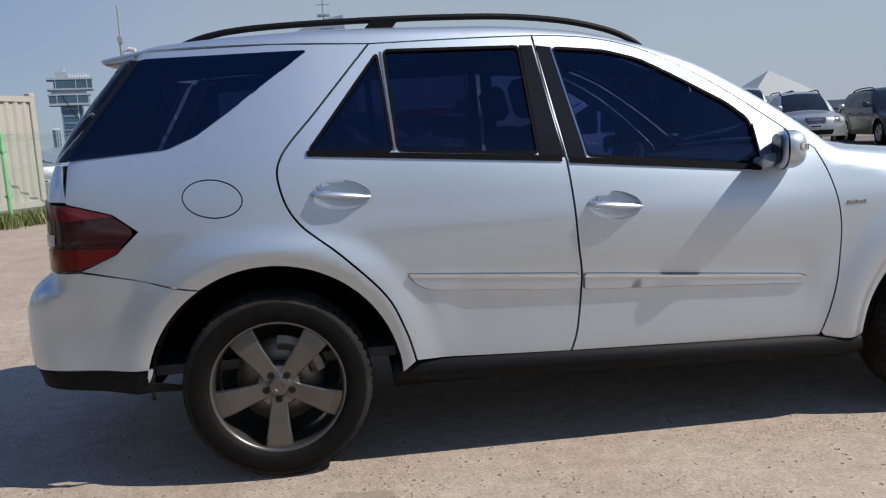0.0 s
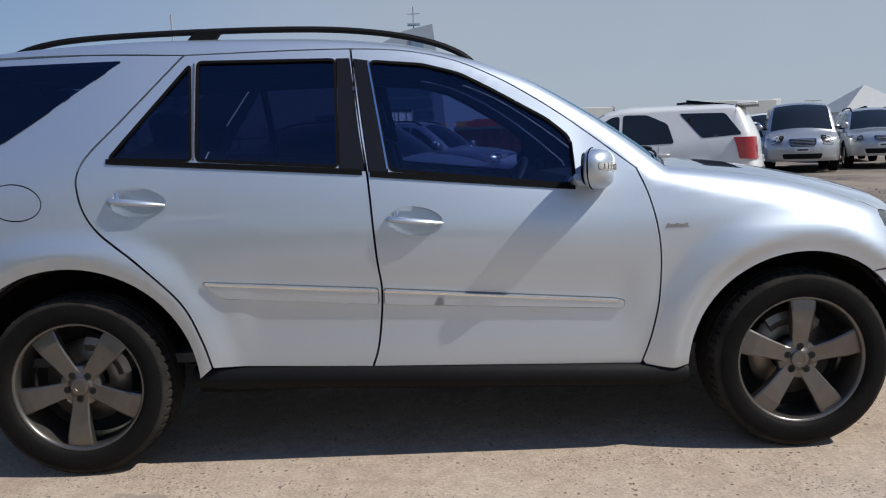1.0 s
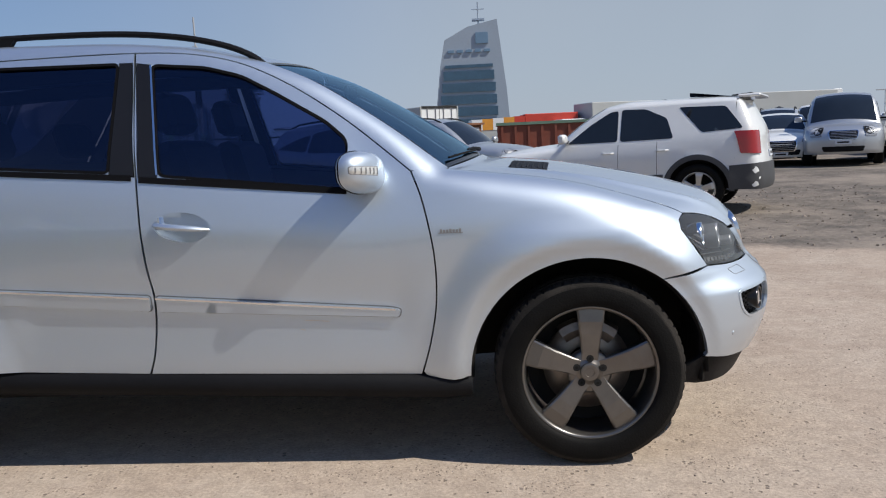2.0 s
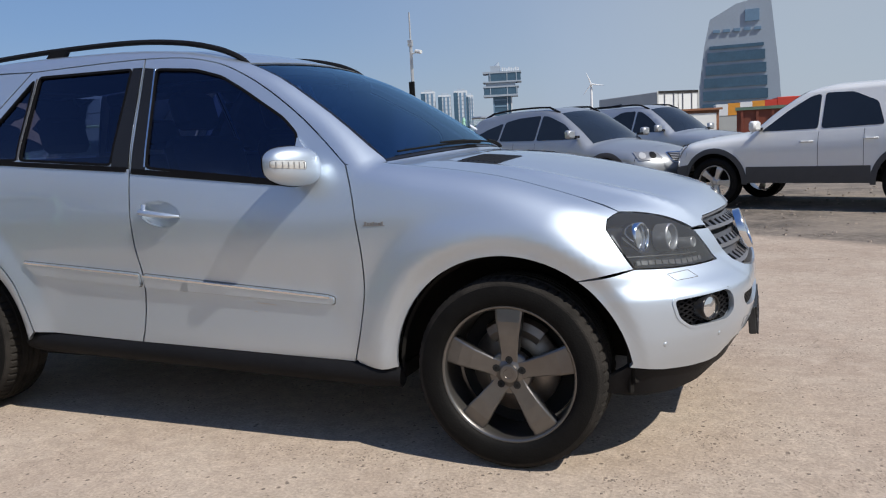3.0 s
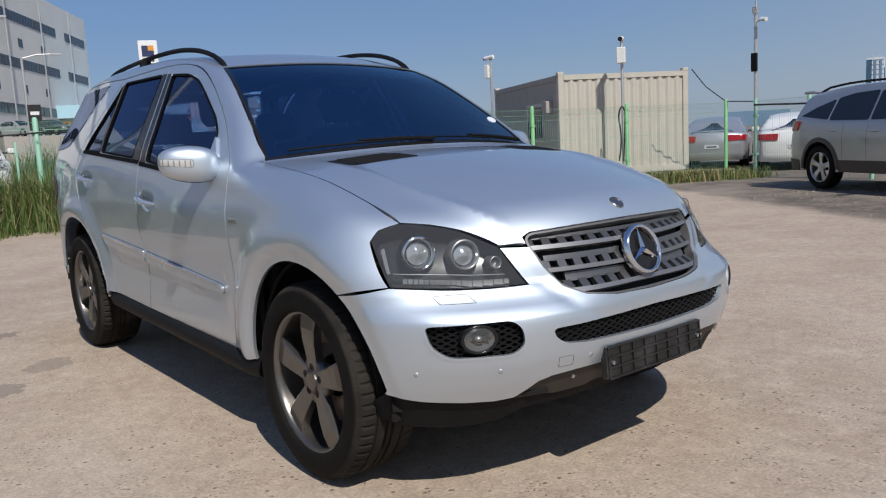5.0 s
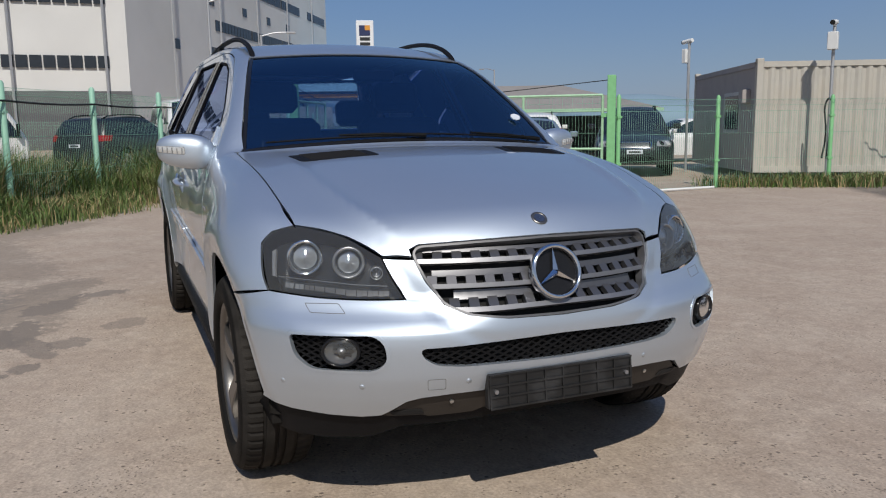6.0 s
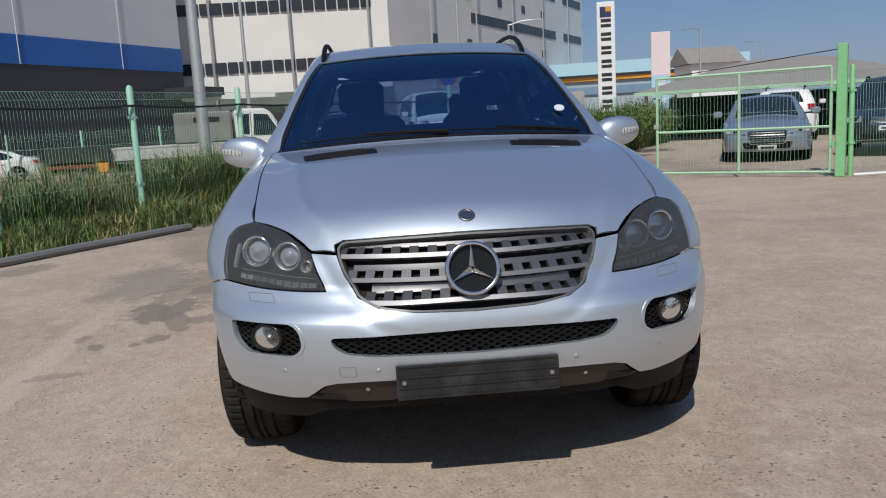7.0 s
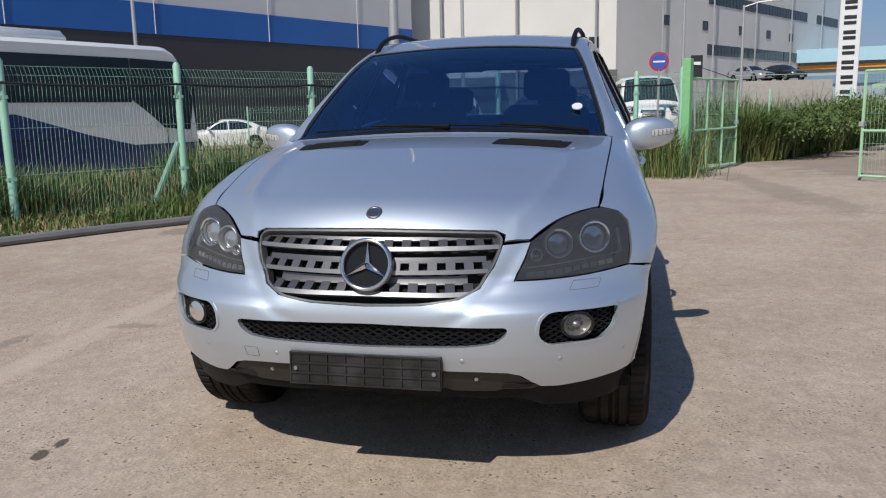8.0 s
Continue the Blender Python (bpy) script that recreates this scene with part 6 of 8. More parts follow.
    gr_ = skin("grille", bd, [rounded(fr((-ga * 0.85, gz0), (ga * 0.85, gz0), (ga, gz1), (-ga, gz1)), 0.04)], fro, PLASTIC, t, cell=0.1, lift=0.006, flange=0.01)
    for k in range(5):
        zk = gz0 + (gz1 - gz0) * (k + 0.7) / 5.4
        skin("grille_bar", bd, [fr((-ga * 0.86, zk), (ga * 0.86, zk), (ga * 0.86, zk + 0.010), (-ga * 0.86, zk + 0.010))], fro, SATIN, gr_, cell=0.15, lift=0.016, flange=0.01, gap=0)
    skin("grille_surround", bd, [rounded(fr((-ga * 0.89, gz0 - 0.012), (ga * 0.89, gz0 - 0.012), (ga * 1.05, gz1 + 0.012), (-ga * 1.05, gz1 + 0.012)), 0.04), rounded(fr((-ga * 0.85, gz0), (ga * 0.85, gz0), (ga, gz1), (-ga, gz1)), 0.04)], fro, CHROME, gr_, cell=0.08, lift=0.014, flange=0.01, gap=0)
    skin("air_intake", bd, [rounded(fr((-22, zs + 0.06), (22, zs + 0.06), (24, zs + 0.20), (-24, zs + 0.20)), 0.04)], fro, PLASTIC, t, cell=0.1, lift=0.006, flange=0.01)
    if bumper_z:
        skin("rear_bumper", bd, [fr((-52, zs), (52, zs), (52, bumper_z - 0.03), (34, bumper_z), (-34, bumper_z), (-52, bumper_z - 0.03))], bak, clad_mat, t, cell=0.12, lift=0.012, flange=0.02)
        for q_ in (1, -1):
            skin("front_trim", bd, [fr((0, zs), (50, zs), (50, bumper_z - 0.10), (24, zs + 0.20), (0, zs + 0.16))], fro, clad_mat, t, s=q_, cell=0.08, lift=0.014, flange=0.015)
        part("roof_spoiler", box_bm(sp["xr"] + 0.10, -0.58, sp["roof"][2][1] - 0.05, sp["xr"] + 0.42, 0.58, sp["roof"][2][1] + 0.0), paint, t, bevel=0.02)
    for pr, zz in ((fro, gz0 - 0.08), (bak, 0.86 if kind_ != "sedan" else 0.62)):
        pq = fr((-9, zz - 0.05), (9, zz - 0.05), (9, zz + 0.05), (-9, zz + 0.05))
        pp = skin("number_plate", bd, [pq], pr, STICKER, t, cell=0.2, lift=0.018, flange=0.02)
        skin("plate_bar", bd, [fr((-6.5, zz - 0.02), (6.5, zz - 0.02), (6.5, zz + 0.02), (-6.5, zz + 0.02))], pr, SEAM, pp, cell=0.2, lift=0.020, flange=0)
    bmu = bmesh.new()
    add_box(bmu, sp["xr"] + 0.3, -0.62, zs, sp["xf"] - 0.3, 0.62, zs + 0.10)
    for ax in (sp["axf"], sp["axr"]):
        add_box(bmu, ax - sp["arch"], -0.70, zs, ax + sp["arch"], 0.70, sp["r"] + sp["arch"] + 0.02)
    part("underbody", bmu, UNDER, t)
    return t


CLAD_TRIM = mat("dark_grey_trim", (0.055, 0.056, 0.06), 0.6, 0, 0.1, 10)
TAUPE = mat("taupe_trim", (0.055, 0.05, 0.046), 0.45, 0.3, 0.08, 8)
vehicle("parked_suv", "boxy", 3.25, 9.42, 156, PAINT_WHITE, "white SUV with dark grey lower cladding on gravel", "car", clad_mat=CLAD_TRIM, rails=False, bumper_z=0.74, cell=0.06)
vehicle("parked_suv", "smooth", -0.95, 11.4, -28.5, PAINT_BEIGE, "silver SUV with roof rails parked near the fence", "car", clad_mat=TAUPE, bumper_z=0.52, cell=0.06)
vehicle("parked_suv", "boxy", 0.1, 15.6, -28, PAINT_GREY, "older silver SUV with papers behind its windscreen", "car", clad_mat=PAINT_GREY)
vehicle("parked_van", "van", 10.95, 19.35, -112, PAINT_GREY, "silver passenger van with a chrome grille", "van")
vehicle("parked_suv", "boxy", 13.35, 19.7, -110, PAINT_GREY, "grey SUV parked beside a silver van", "car", clad_mat=PAINT_GREY)
vehicle("parked_car", "sedan", 9.55, 20.3, -108, PAINT_WHITE, "white saloon car parked nose out", "car")
vehicle("parked_suv", "boxy", 11.2, 25.2, -112, PAINT_GREY, "silver SUV behind a white saloon", "car", clad_mat=PAINT_GREY)
vehicle("parked_van", "van", 14.4, 29.6, -112, PAINT_WHITE, "white van behind the silver van", "van")
vehicle("parked_car", "sedan", 15.3, 25.0, -112, PAINT_WHITE, "white saloon car behind the grey SUV", "car")
vehicle("parked_suv", "smooth", 16.2, 19.2, -106, PAINT_DARK, "black SUV at the end of the row", "car", clad_mat=PAINT_DARK)
vehicle("parked_car", "sedan", 17.6, 16.6, -106, PAINT_BLUEGREY, "dark grey saloon car at the end of the row", "car")
vehicle("parked_car", "sedan", -13.9, 8.9, -25, PAINT_BLUEGREY, "blue-grey saloon car behind the open gate", "car", z=0)
vehicle("parked_suv", "smooth", -13.3, 11.7, -35, PAINT_DARK, "black SUV behind the wire fence", "car", z=0, clad_mat=PAINT_DARK)
vehicle("parked_suv", "smooth", -21.5, 13.4, 150, PAINT_WHITE, "white SUV under the open shed", "car", z=0, clad_mat=PAINT_WHITE)
vehicle("parked_car", "sedan", -17.7, 17.0, -107, PAINT_WHITE, "white saloon car between a black SUV and the container", "car", z=0)
vehicle("parked_car", "sedan", -7.0, 18.9, 118, PAINT_WHITE, "white saloon car seen from behind, past the fence", "car", z=0)
vehicle("parked_car", "sedan", -9.8, 19.6, 118, PAINT_GREY, "silver saloon car behind the container", "car", z=0)
vehicle("parked_car", "sedan", -30.7, -17.6, -62, PAINT_WHITE, "white saloon car on the road beyond the fence", "car")
vehicle("parked_suv", "smooth", -22.3, -0.6, 142, PAINT_DARK, "black SUV parked beyond the grass", "car", z=0, clad_mat=PAINT_DARK)
mb = vehicle("minibus", "van", -29.0, 1.9, 4, PAINT_WHITE, "white minibus parked behind the fence", "van", z=0)
mb.matrix_basis = mb.matrix_basis @ Matrix.Scale(1.3, 4)
vehicle("parked_car", "sedan", -73.5, 12.8, 30, PAINT_GREY, "silver saloon car on the raised deck", "car", z=3.3)
vehicle("parked_car", "sedan", -73.2, 15.4, 30, PAINT_DARK, "dark saloon car on the raised deck", "car", z=3.3)


# ---- fence, gate, container, masts ----
MINT = mat("mint_green_paint", (0.30, 0.55, 0.42), 0.5, 0.0, 0.12, 12, dirt=(0.22, 0.30, 0.22))
WIRE = mat("green_wire", (0.22, 0.42, 0.31), 0.5, 0.0, 0.1, 20)
GATE_GREEN = mat("bright_green_paint", (0.22, 0.52, 0.24), 0.45, 0.0, 0.12, 12, dirt=(0.20, 0.34, 0.18))
GATE_PALE = mat("pale_green_paint", (0.36, 0.58, 0.38), 0.5, 0.0, 0.12, 12)
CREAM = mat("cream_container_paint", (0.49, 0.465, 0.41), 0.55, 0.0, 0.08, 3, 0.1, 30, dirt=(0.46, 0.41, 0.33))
CONT_GREY = mat("container_grey", (0.36, 0.335, 0.32), 0.6, 0.0, 0.1, 3, dirt=(0.30, 0.27, 0.25))
GALV = mat("galvanised_steel", (0.52, 0.53, 0.54), 0.45, 0.6, 0.1, 14)
WHITE_BOX = mat("white_plastic", (0.72, 0.73, 0.72), 0.5, 0.0, 0.05, 8)
CABLE = mat("black_cable", (0.015, 0.015, 0.016), 0.6)
HOSE = mat("grey_hose", (0.16, 0.16, 0.165), 0.6, 0.0, 0.15, 10)
CLADDING = mat("white_wall_panels", (0.66, 0.66, 0.64), 0.6, 0.0, 0.06, 0.4, dirt=(0.54, 0.54, 0.52), dscale=0.12)
CLAD_GREY = mat("pale_grey_cladding", (0.58, 0.60, 0.64), 0.5, 0.0, 0.05, 0.5, dscale=0.1)
CLAD_BLUE = mat("blue_cladding", (0.012, 0.115, 0.42), 0.5, 0.0, 0.08, 0.5, dscale=0.1)
LOW_WALL_GREY = mat("dull_grey_low_wall", (0.11, 0.115, 0.12), 0.6, 0.0, 0.12, 0.5, dscale=0.1)
CLAD_DARK = mat("dark_grey_cladding", (0.032, 0.035, 0.045), 0.55, 0.0, 0.1, 0.5, dscale=0.1)
WINDOW = mat("dark_window", (0.03, 0.036, 0.045), 0.12, 0.0, 0.2, 0.6)
SIGN_WHITE = mat("sign_white", (0.78, 0.79, 0.80), 0.5, 0.0, 0.04, 2)
SIGN_NAVY = mat("sign_navy", (0.02, 0.03, 0.10), 0.5)
SIGN_ORANGE = mat("sign_orange", (0.70, 0.30, 0.04), 0.5)
SIGN_PINK = mat("sign_pale_pink", (0.74, 0.62, 0.64), 0.5, 0.0, 0.04, 2)
SIGN_SKY = mat("sign_pale_blue", (0.38, 0.60, 0.72), 0.5, 0.0, 0.04, 2)
INK = mat("sign_black_ink", (0.02, 0.02, 0.022), 0.5)
ROOF_GREY = mat("grey_roof_sheet", (0.27, 0.25, 0.23), 0.7, 0.0, 0.1, 2)
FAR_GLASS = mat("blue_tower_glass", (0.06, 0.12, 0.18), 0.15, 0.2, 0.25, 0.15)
# distance haze is painted into the colours of far stone, blue and hill
FAR_STONE = mat("haze_tinted_stone", (0.33, 0.39, 0.46), 0.7, 0.0, 0.06, 0.1)
FAR_BLUE = mat("haze_tinted_blue", (0.15, 0.25, 0.36), 0.6, 0.0, 0.12, 0.1)
HILL = mat("haze_tinted_hill", (0.20, 0.29, 0.36), 0.9, 0.0, 0.1, 0.02)
RUST = mat("rusty_red_paint", (0.22, 0.06, 0.035), 0.7, 0.0, 0.2, 3, dirt=(0.12, 0.05, 0.03))
RED = mat("red_tarp", (0.55, 0.05, 0.03), 0.6, 0.0, 0.1, 3)
BROWN = mat("brown_timber", (0.25, 0.11, 0.055), 0.6, 0.0, 0.15, 6)
TRUCK_GREY = mat("truck_box_grey", (0.44, 0.455, 0.445), 0.5, 0.0, 0.06, 1)
# white render with the same distance haze put into its colour
FAR_WHITE = mat("haze_tinted_render", (0.62, 0.66, 0.70), 0.7, 0.0, 0.06, 0.1)
BUS_NAVY = mat("navy_bus_paint", (0.008, 0.014, 0.11), 0.3, 0.0, 0.05, 2, coat=0.5)
TARP = mat("grey_tarpaulin", (0.20, 0.21, 0.20), 0.75, 0.0, 0.15, 2, 0.2, 12)
GREEN_BED = mat("faded_green_truck_bed", (0.14, 0.22, 0.16), 0.6, 0.0, 0.15, 4)
BLUE_SIGN = mat("blue_road_sign", (0.06, 0.10, 0.42), 0.4)
RED_SIGN = mat("red_road_sign", (0.5, 0.03, 0.04), 0.4)


def along(a, b):
    d = Vector((b[0] - a[0], b[1] - a[1], 0))
    return d.length, math.degrees(math.atan2(d.y, d.x))


PANELS = {}


def wire_panel_mesh(length, height, step_=0.05, flat_top=False):
    """Vertical and horizontal wires of a welded mesh panel that leans over at the top; it starts at the origin and runs along x."""
    key = (round(length, 2), round(height, 2), step_, flat_top)
    if key in PANELS:
        return PANELS[key]
    bm = bmesh.new()
    lean = lambda z: 0.0 if flat_top else 0.10 * max(0, (z - height + 0.22) / 0.22) ** 2
    zs = [0.03, height * 0.33, height * 0.62, height - 0.22, height - 0.11, height]
    n = int(length / step_)
    for i in range(n + 1):
        px = i * length / n
        pts = [(px, lean(z), z) for z in ((0.03, height - 0.22, height - 0.11, height) if not flat_top else (0.03, height))]
        add_tube(bm, pts, 0.0025, 3, False)
    for z in zs:
        add_tube(bm, [(0, lean(z) - 0.004, z), (length, lean(z) - 0.004, z)], 0.0028, 4, False)
    me = bpy.data.meshes.new("wire_mesh")
    bm.to_mesh(me)
    bm.free()
    me.materials.append(WIRE)
    PANELS[key] = me
    return me


def fence_run(points, height, post_r, post_mat, label, cap=True, lean_side=1, step_=0.05, z0=0.0):
    """A wire fence through its posts: each bay is one thing with a post and a wire panel."""
    for i, a in enumerate(points):
        end = i == len(points) - 1
        ln, ang = along(a, points[i + 1]) if not end else along(points[i - 1], a)
        f = thing("fence_bay", pose(a[0], a[1], z0, 0, 0, ang), label, "fence", "bays of the wire fence")
        part("post", tube_bm([(0, 0, -0.05), (0, 0, height + 0.05), (0, 0, height + 0.09)], [post_r, post_r, post_r * 0.5], 12), post_mat, f, smooth=True)
        if not end:
            me = wire_panel_mesh(ln, height, step_)
            w = tagged(new("wire_panel", me), kind="stuff")
            w.parent = f
            w.matrix_basis = pose(0, 0, 0) @ Matrix.Diagonal((1, lean_side, 1, 1))
            for z in (height * 0.3, height * 0.8):
                part("clamp", box_bm(-0.05, -0.045, z, 0.05, 0.045, z + 0.04), post_mat, f)


d_ = Vector((-0.8387, 0.5446))
A0 = Vector((-5.28, -5.04))
left_posts = [tuple(A0 + d_ * k * 2.2) for k in range(-4, 5)] + [(-12.4, 1.2), (-11.0, 2.0)]
fence_run(left_posts, 1.93, 0.048, MINT, "mint green wire mesh fence bay in grass")
fence_run([(-7.95, 7.45), (-8.05, 9.86), (-7.5, 12.3), (-6.45, 14.6)], 1.72, 0.04, GATE_GREEN, "green wire mesh fence bay beside the gate", lean_side=-1)
fence_run([(-5.65, 14.5), (-4.2, 14.05), (-2.75, 13.6)], 1.7, 0.04, MINT, "green wire mesh fence bay behind the silver SUV", lean_side=-1)
fence_run([(-25.0, 3.2), (-26.2, 6.2), (-27.4, 9.2), (-28.6, 12.2)], 1.75, 0.04, MINT, "mint green wire fence bay before the parking deck", step_=0.1)
# fences along the far road, behind the verge
fence_run([(-30.0 + 0.9 * k, -16.0 + 3.4 * k) for k in range(6)], 1.6, 0.04, MINT, "distant green wire fence bay along the road", step_=0.12)

# cable along the fence top
cb = thing("fence_cable", None, "black cable tied along the fence top", "cable")
pts = []
for a, b in zip(left_posts, left_posts[1:]):
    for k in range(5):
        t = k / 5
        pts.append((a[0] + (b[0] - a[0]) * t + 0.05, a[1] + (b[1] - a[1]) * t + 0.03, 1.73 - 0.03 * math.sin(math.pi * t)))
part("strand", tube_bm(pts, 0.016, 5), CABLE, cb, smooth=True)
cb = thing("fence_cable", None, "black cable strung behind the silver SUV", "cable")
part("strand", tube_bm([(-5.65, 14.45, 1.62), (-4.2, 14.0, 1.56), (-2.75, 13.55, 1.60)], 0.02, 5), CABLE, cb, smooth=True)

# hose on the ground before the fence
hs = thing("hose", None, "grey hose lying along the foot of the fence", "hose")
off_ = Vector((0.5446, 0.8387)) * 1.3
hp = [Vector(p) + off_ for p in left_posts[:6]]
pts = []
for i, (a, b) in enumerate(zip(hp, hp[1:])):
    for k in range(6):
        q = a.lerp(b, k / 6)
        wob = 0.06 * noise.noise(Vector((q.x * 0.9, q.y * 0.9, 3.1)))
        pts.append((q.x + wob, q.y + wob, 0.05))
part("pipe", tube_bm(pts, 0.05, 8), HOSE, hs, smooth=True)
hs = thing("hose", None, "white hose lying under the fence by the gate", "hose")
part("pipe", tube_bm([(-7.7, 7.35, 0.03), (-7.6, 8.1, 0.04), (-7.75, 8.8, 0.03), (-7.8, 9.6, 0.03)], 0.03, 6), WHITE_BOX, hs, smooth=True)


br_ = thing("fence_brace", None, "slanting mint green brace at a fence post", "post")
bp = left_posts[4]
part("tube", tube_bm([(bp[0] + 0.03, bp[1] - 0.04, 0.95), (bp[0] + 0.22, bp[1] - 0.42, 0.0)], 0.04, 8), MINT, br_, smooth=True)


def gate(ax, ay, bx_, by_, label, h=1.8, bars=1, post_h=2.15):
    ln, ang = along((ax, ay), (bx_, by_))
    g = thing("gate", pose(ax, ay, 0, 0, 0, ang), label, "gate", "two leaves of the yard gate")
    part("post", box_bm(-0.075, -0.075, 0, 0.075, 0.075, post_h), GATE_GREEN, g, "bright green square post", bevel=0.01)
    for nm, p in (("frame_stile", [(0.16, 0, 0.06), (0.16, 0, h)]), ("frame_stile", [(ln, 0, 0.06), (ln, 0, h)]), ("frame_rail", [(0.16, 0, 0.08), (ln, 0, 0.08)]), ("frame_rail", [(0.16, 0, h), (ln, 0, h)]), ("frame_rail", [(0.16, 0, h * 0.46), (ln, 0, h * 0.46)])) + tuple(("frame_stile", [(0.16 + (ln - 0.16) * (k + 1) / (bars + 1), 0, 0.08), (0.16 + (ln - 0.16) * (k + 1) / (bars + 1), 0, h)]) for k in range(bars)):
        part(nm, tube_bm(p, 0.026, 6), GATE_PALE, g, smooth=True)
    w = tagged(new("wire_panel", wire_panel_mesh(ln - 0.16, h - 0.1, 0.06, True)), kind="stuff")
    w.parent = g
    w.matrix_basis = pose(0.16, 0, 0.06)
    for z in (0.5, 1.4):
        part("hinge", box_bm(0.07, -0.03, z, 0.18, 0.03, z + 0.07), GATE_GREEN, g)
    part("stay_wire", tube_bm([(0, 0, post_h - 0.08), (ln, 0, h)], 0.008, 4), CABLE, g)
    part("latch", box_bm(ln - 0.03, -0.04, h * 0.5, ln + 0.05, 0.04, h * 0.5 + 0.08), GALV, g)
    return g


gate(-7.85, 7.22, -9.74, 4.8, "green wire gate leaf standing open beside the yard", bars=1)
gate(-10.8, 2.08, -13.13, 3.28, "green wire gate leaf swung open along the track", bars=2)


# container office
cm = pose(-9.27, 12.0, 0.16, 0, 0, 63.6)
ct = thing("container", cm, "cream corrugated shipping container with a dull grey side", "container")
CL, CW, CH = 3.40, 5.45, 2.43
bm = bmesh.new()
# corrugated side along x at y = 0, plain boxes elsewhere
n = 56
prev = None
for i in range(n + 1):
    px = 0.08 + (CL - 0.16) * i / n
    dy = 0.0 if i % 4 in (0, 1) else 0.038
    a, b = bm.verts.new((px, dy, 0.1)), bm.verts.new((px, dy, CH - 0.1))
    if prev:
        bm.faces.new((prev[0], a, b, prev[1]))
    prev = (a, b)
part("corrugated_wall", bm, CREAM, ct)
# this side wall and its top rail are a darker grey than the cream walls
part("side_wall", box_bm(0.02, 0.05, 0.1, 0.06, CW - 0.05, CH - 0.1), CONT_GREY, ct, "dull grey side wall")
part("far_wall", box_bm(CL - 0.06, 0.05, 0.1, CL - 0.02, CW - 0.05, CH - 0.1), CREAM, ct)
part("back_wall", box_bm(0.02, CW - 0.06, 0.1, CL - 0.02, CW - 0.02, CH - 0.1), CREAM, ct)
part("roof", box_bm(0.0, 0.0, CH - 0.06, CL, CW, CH - 0.02), CREAM, ct)
part("base", box_bm(0.0, 0.0, 0.0, CL, CW, 0.1), CONT_GREY, ct)
for px, py in ((0, 0), (CL - 0.14, 0), (0, CW - 0.14), (CL - 0.14, CW - 0.14)):
    part("corner_post", box_bm(px, py - 0.01, 0, px + 0.14, py + 0.14, CH), CREAM, ct, bevel=0.01)
    part("corner_casting", box_bm(px - 0.005, py - 0.015, CH - 0.02, px + 0.145, py + 0.145, CH + 0.07), CREAM, ct, bevel=0.012)
part("top_rail", box_bm(0.14, -0.012, CH - 0.12, CL - 0.14, 0.05, CH), CREAM, ct)
part("bottom_rail", box_bm(0.14, -0.012, 0.0, CL - 0.14, 0.05, 0.14), CREAM, ct)
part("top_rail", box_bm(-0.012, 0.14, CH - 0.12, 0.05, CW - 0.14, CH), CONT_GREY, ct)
part("window", box_bm(-0.02, 1.2, 0.95, 0.03, 2.3, 1.75), WINDOW, ct, bevel=0.01)
part("window_frame", box_bm(-0.012, 1.12, 0.87, 0.02, 2.38, 1.83), GALV, ct)
part("junction_box", box_bm(-0.16, 0.45, 1.55, 0.02, 0.75, 1.85), CONT_GREY, ct, bevel=0.01)

# camera posts and aerial mast
def camera_post(x, y, h, turn):
    p = thing("camera_post", pose(x, y, 0, 0, 0, turn), "slim steel post with a white camera and box", "camera post")
    part("pole", tube_bm([(0, 0, 0), (0, 0, h)], 0.035, 8), GALV, p, smooth=True)
    part("control_box", box_bm(0.03, -0.10, h - 0.52, 0.16, 0.10, h - 0.16), WHITE_BOX, p, bevel=0.012)
    c = part("camera_head", tube_bm([(-0.10, 0, h + 0.05), (0.20, 0, h + 0.02)], 0.055, 10), WHITE_BOX, p, smooth=True)
    part("lens_hood", tube_bm([(0.20, 0, h + 0.02), (0.23, 0, h + 0.018)], 0.05, 10), GLOSSBLACK, c)
    part("bracket", box_bm(-0.03, -0.03, h - 0.05, 0.03, 0.03, h + 0.04), GALV, p)


camera_post(-8.00, 12.80, 3.26, -60)
camera_post(-12.6, 12.9, 3.35, -170)
cc = thing("coiled_cable", pose(-1.52, 1.40, 0), "black cable hanging in a loop on the post", "cable")
part("strand", tube_bm(soft([(-6.45, 11.35, 0.5), (-6.38, 11.32, 1.1), (-6.34, 11.3, 1.6), (-6.43, 11.3, 1.75), (-6.52, 11.3, 1.55), (-6.46, 11.3, 1.0), (-6.53, 11.3, 0.5)], 5), 0.02, 5), CABLE, cc, smooth=True)
mp = thing("aerial_mast", pose(-5.65, 14.5, 0), "slim steel aerial mast with camera and black box", "mast")
part("pole", tube_bm([(0, 0, 0), (0, 0, 3.6)], 0.04, 8), GALV, mp, smooth=True)
part("aerial", tube_bm([(0, 0, 3.5), (0, 0, 4.4)], 0.022, 6), GALV, mp)
part("black_box", box_bm(-0.07, -0.09, 2.35, 0.07, -0.03, 2.75), PLASTIC, mp, bevel=0.01)
part("arm", tube_bm([(0, 0, 3.42), (0.22, -0.1, 3.44)], 0.014, 6), GALV, mp)
part("camera_head", tube_bm([(0.16, -0.08, 3.46), (0.32, -0.13, 3.43)], 0.045, 8), WHITE_BOX, mp, smooth=True)
part("clamp_box", box_bm(-0.05, -0.07, 3.6, 0.05, 0.03, 3.74), GALV, mp)
sg = thing("slack_cable", None, "black cable from the container to the fence", "cable")
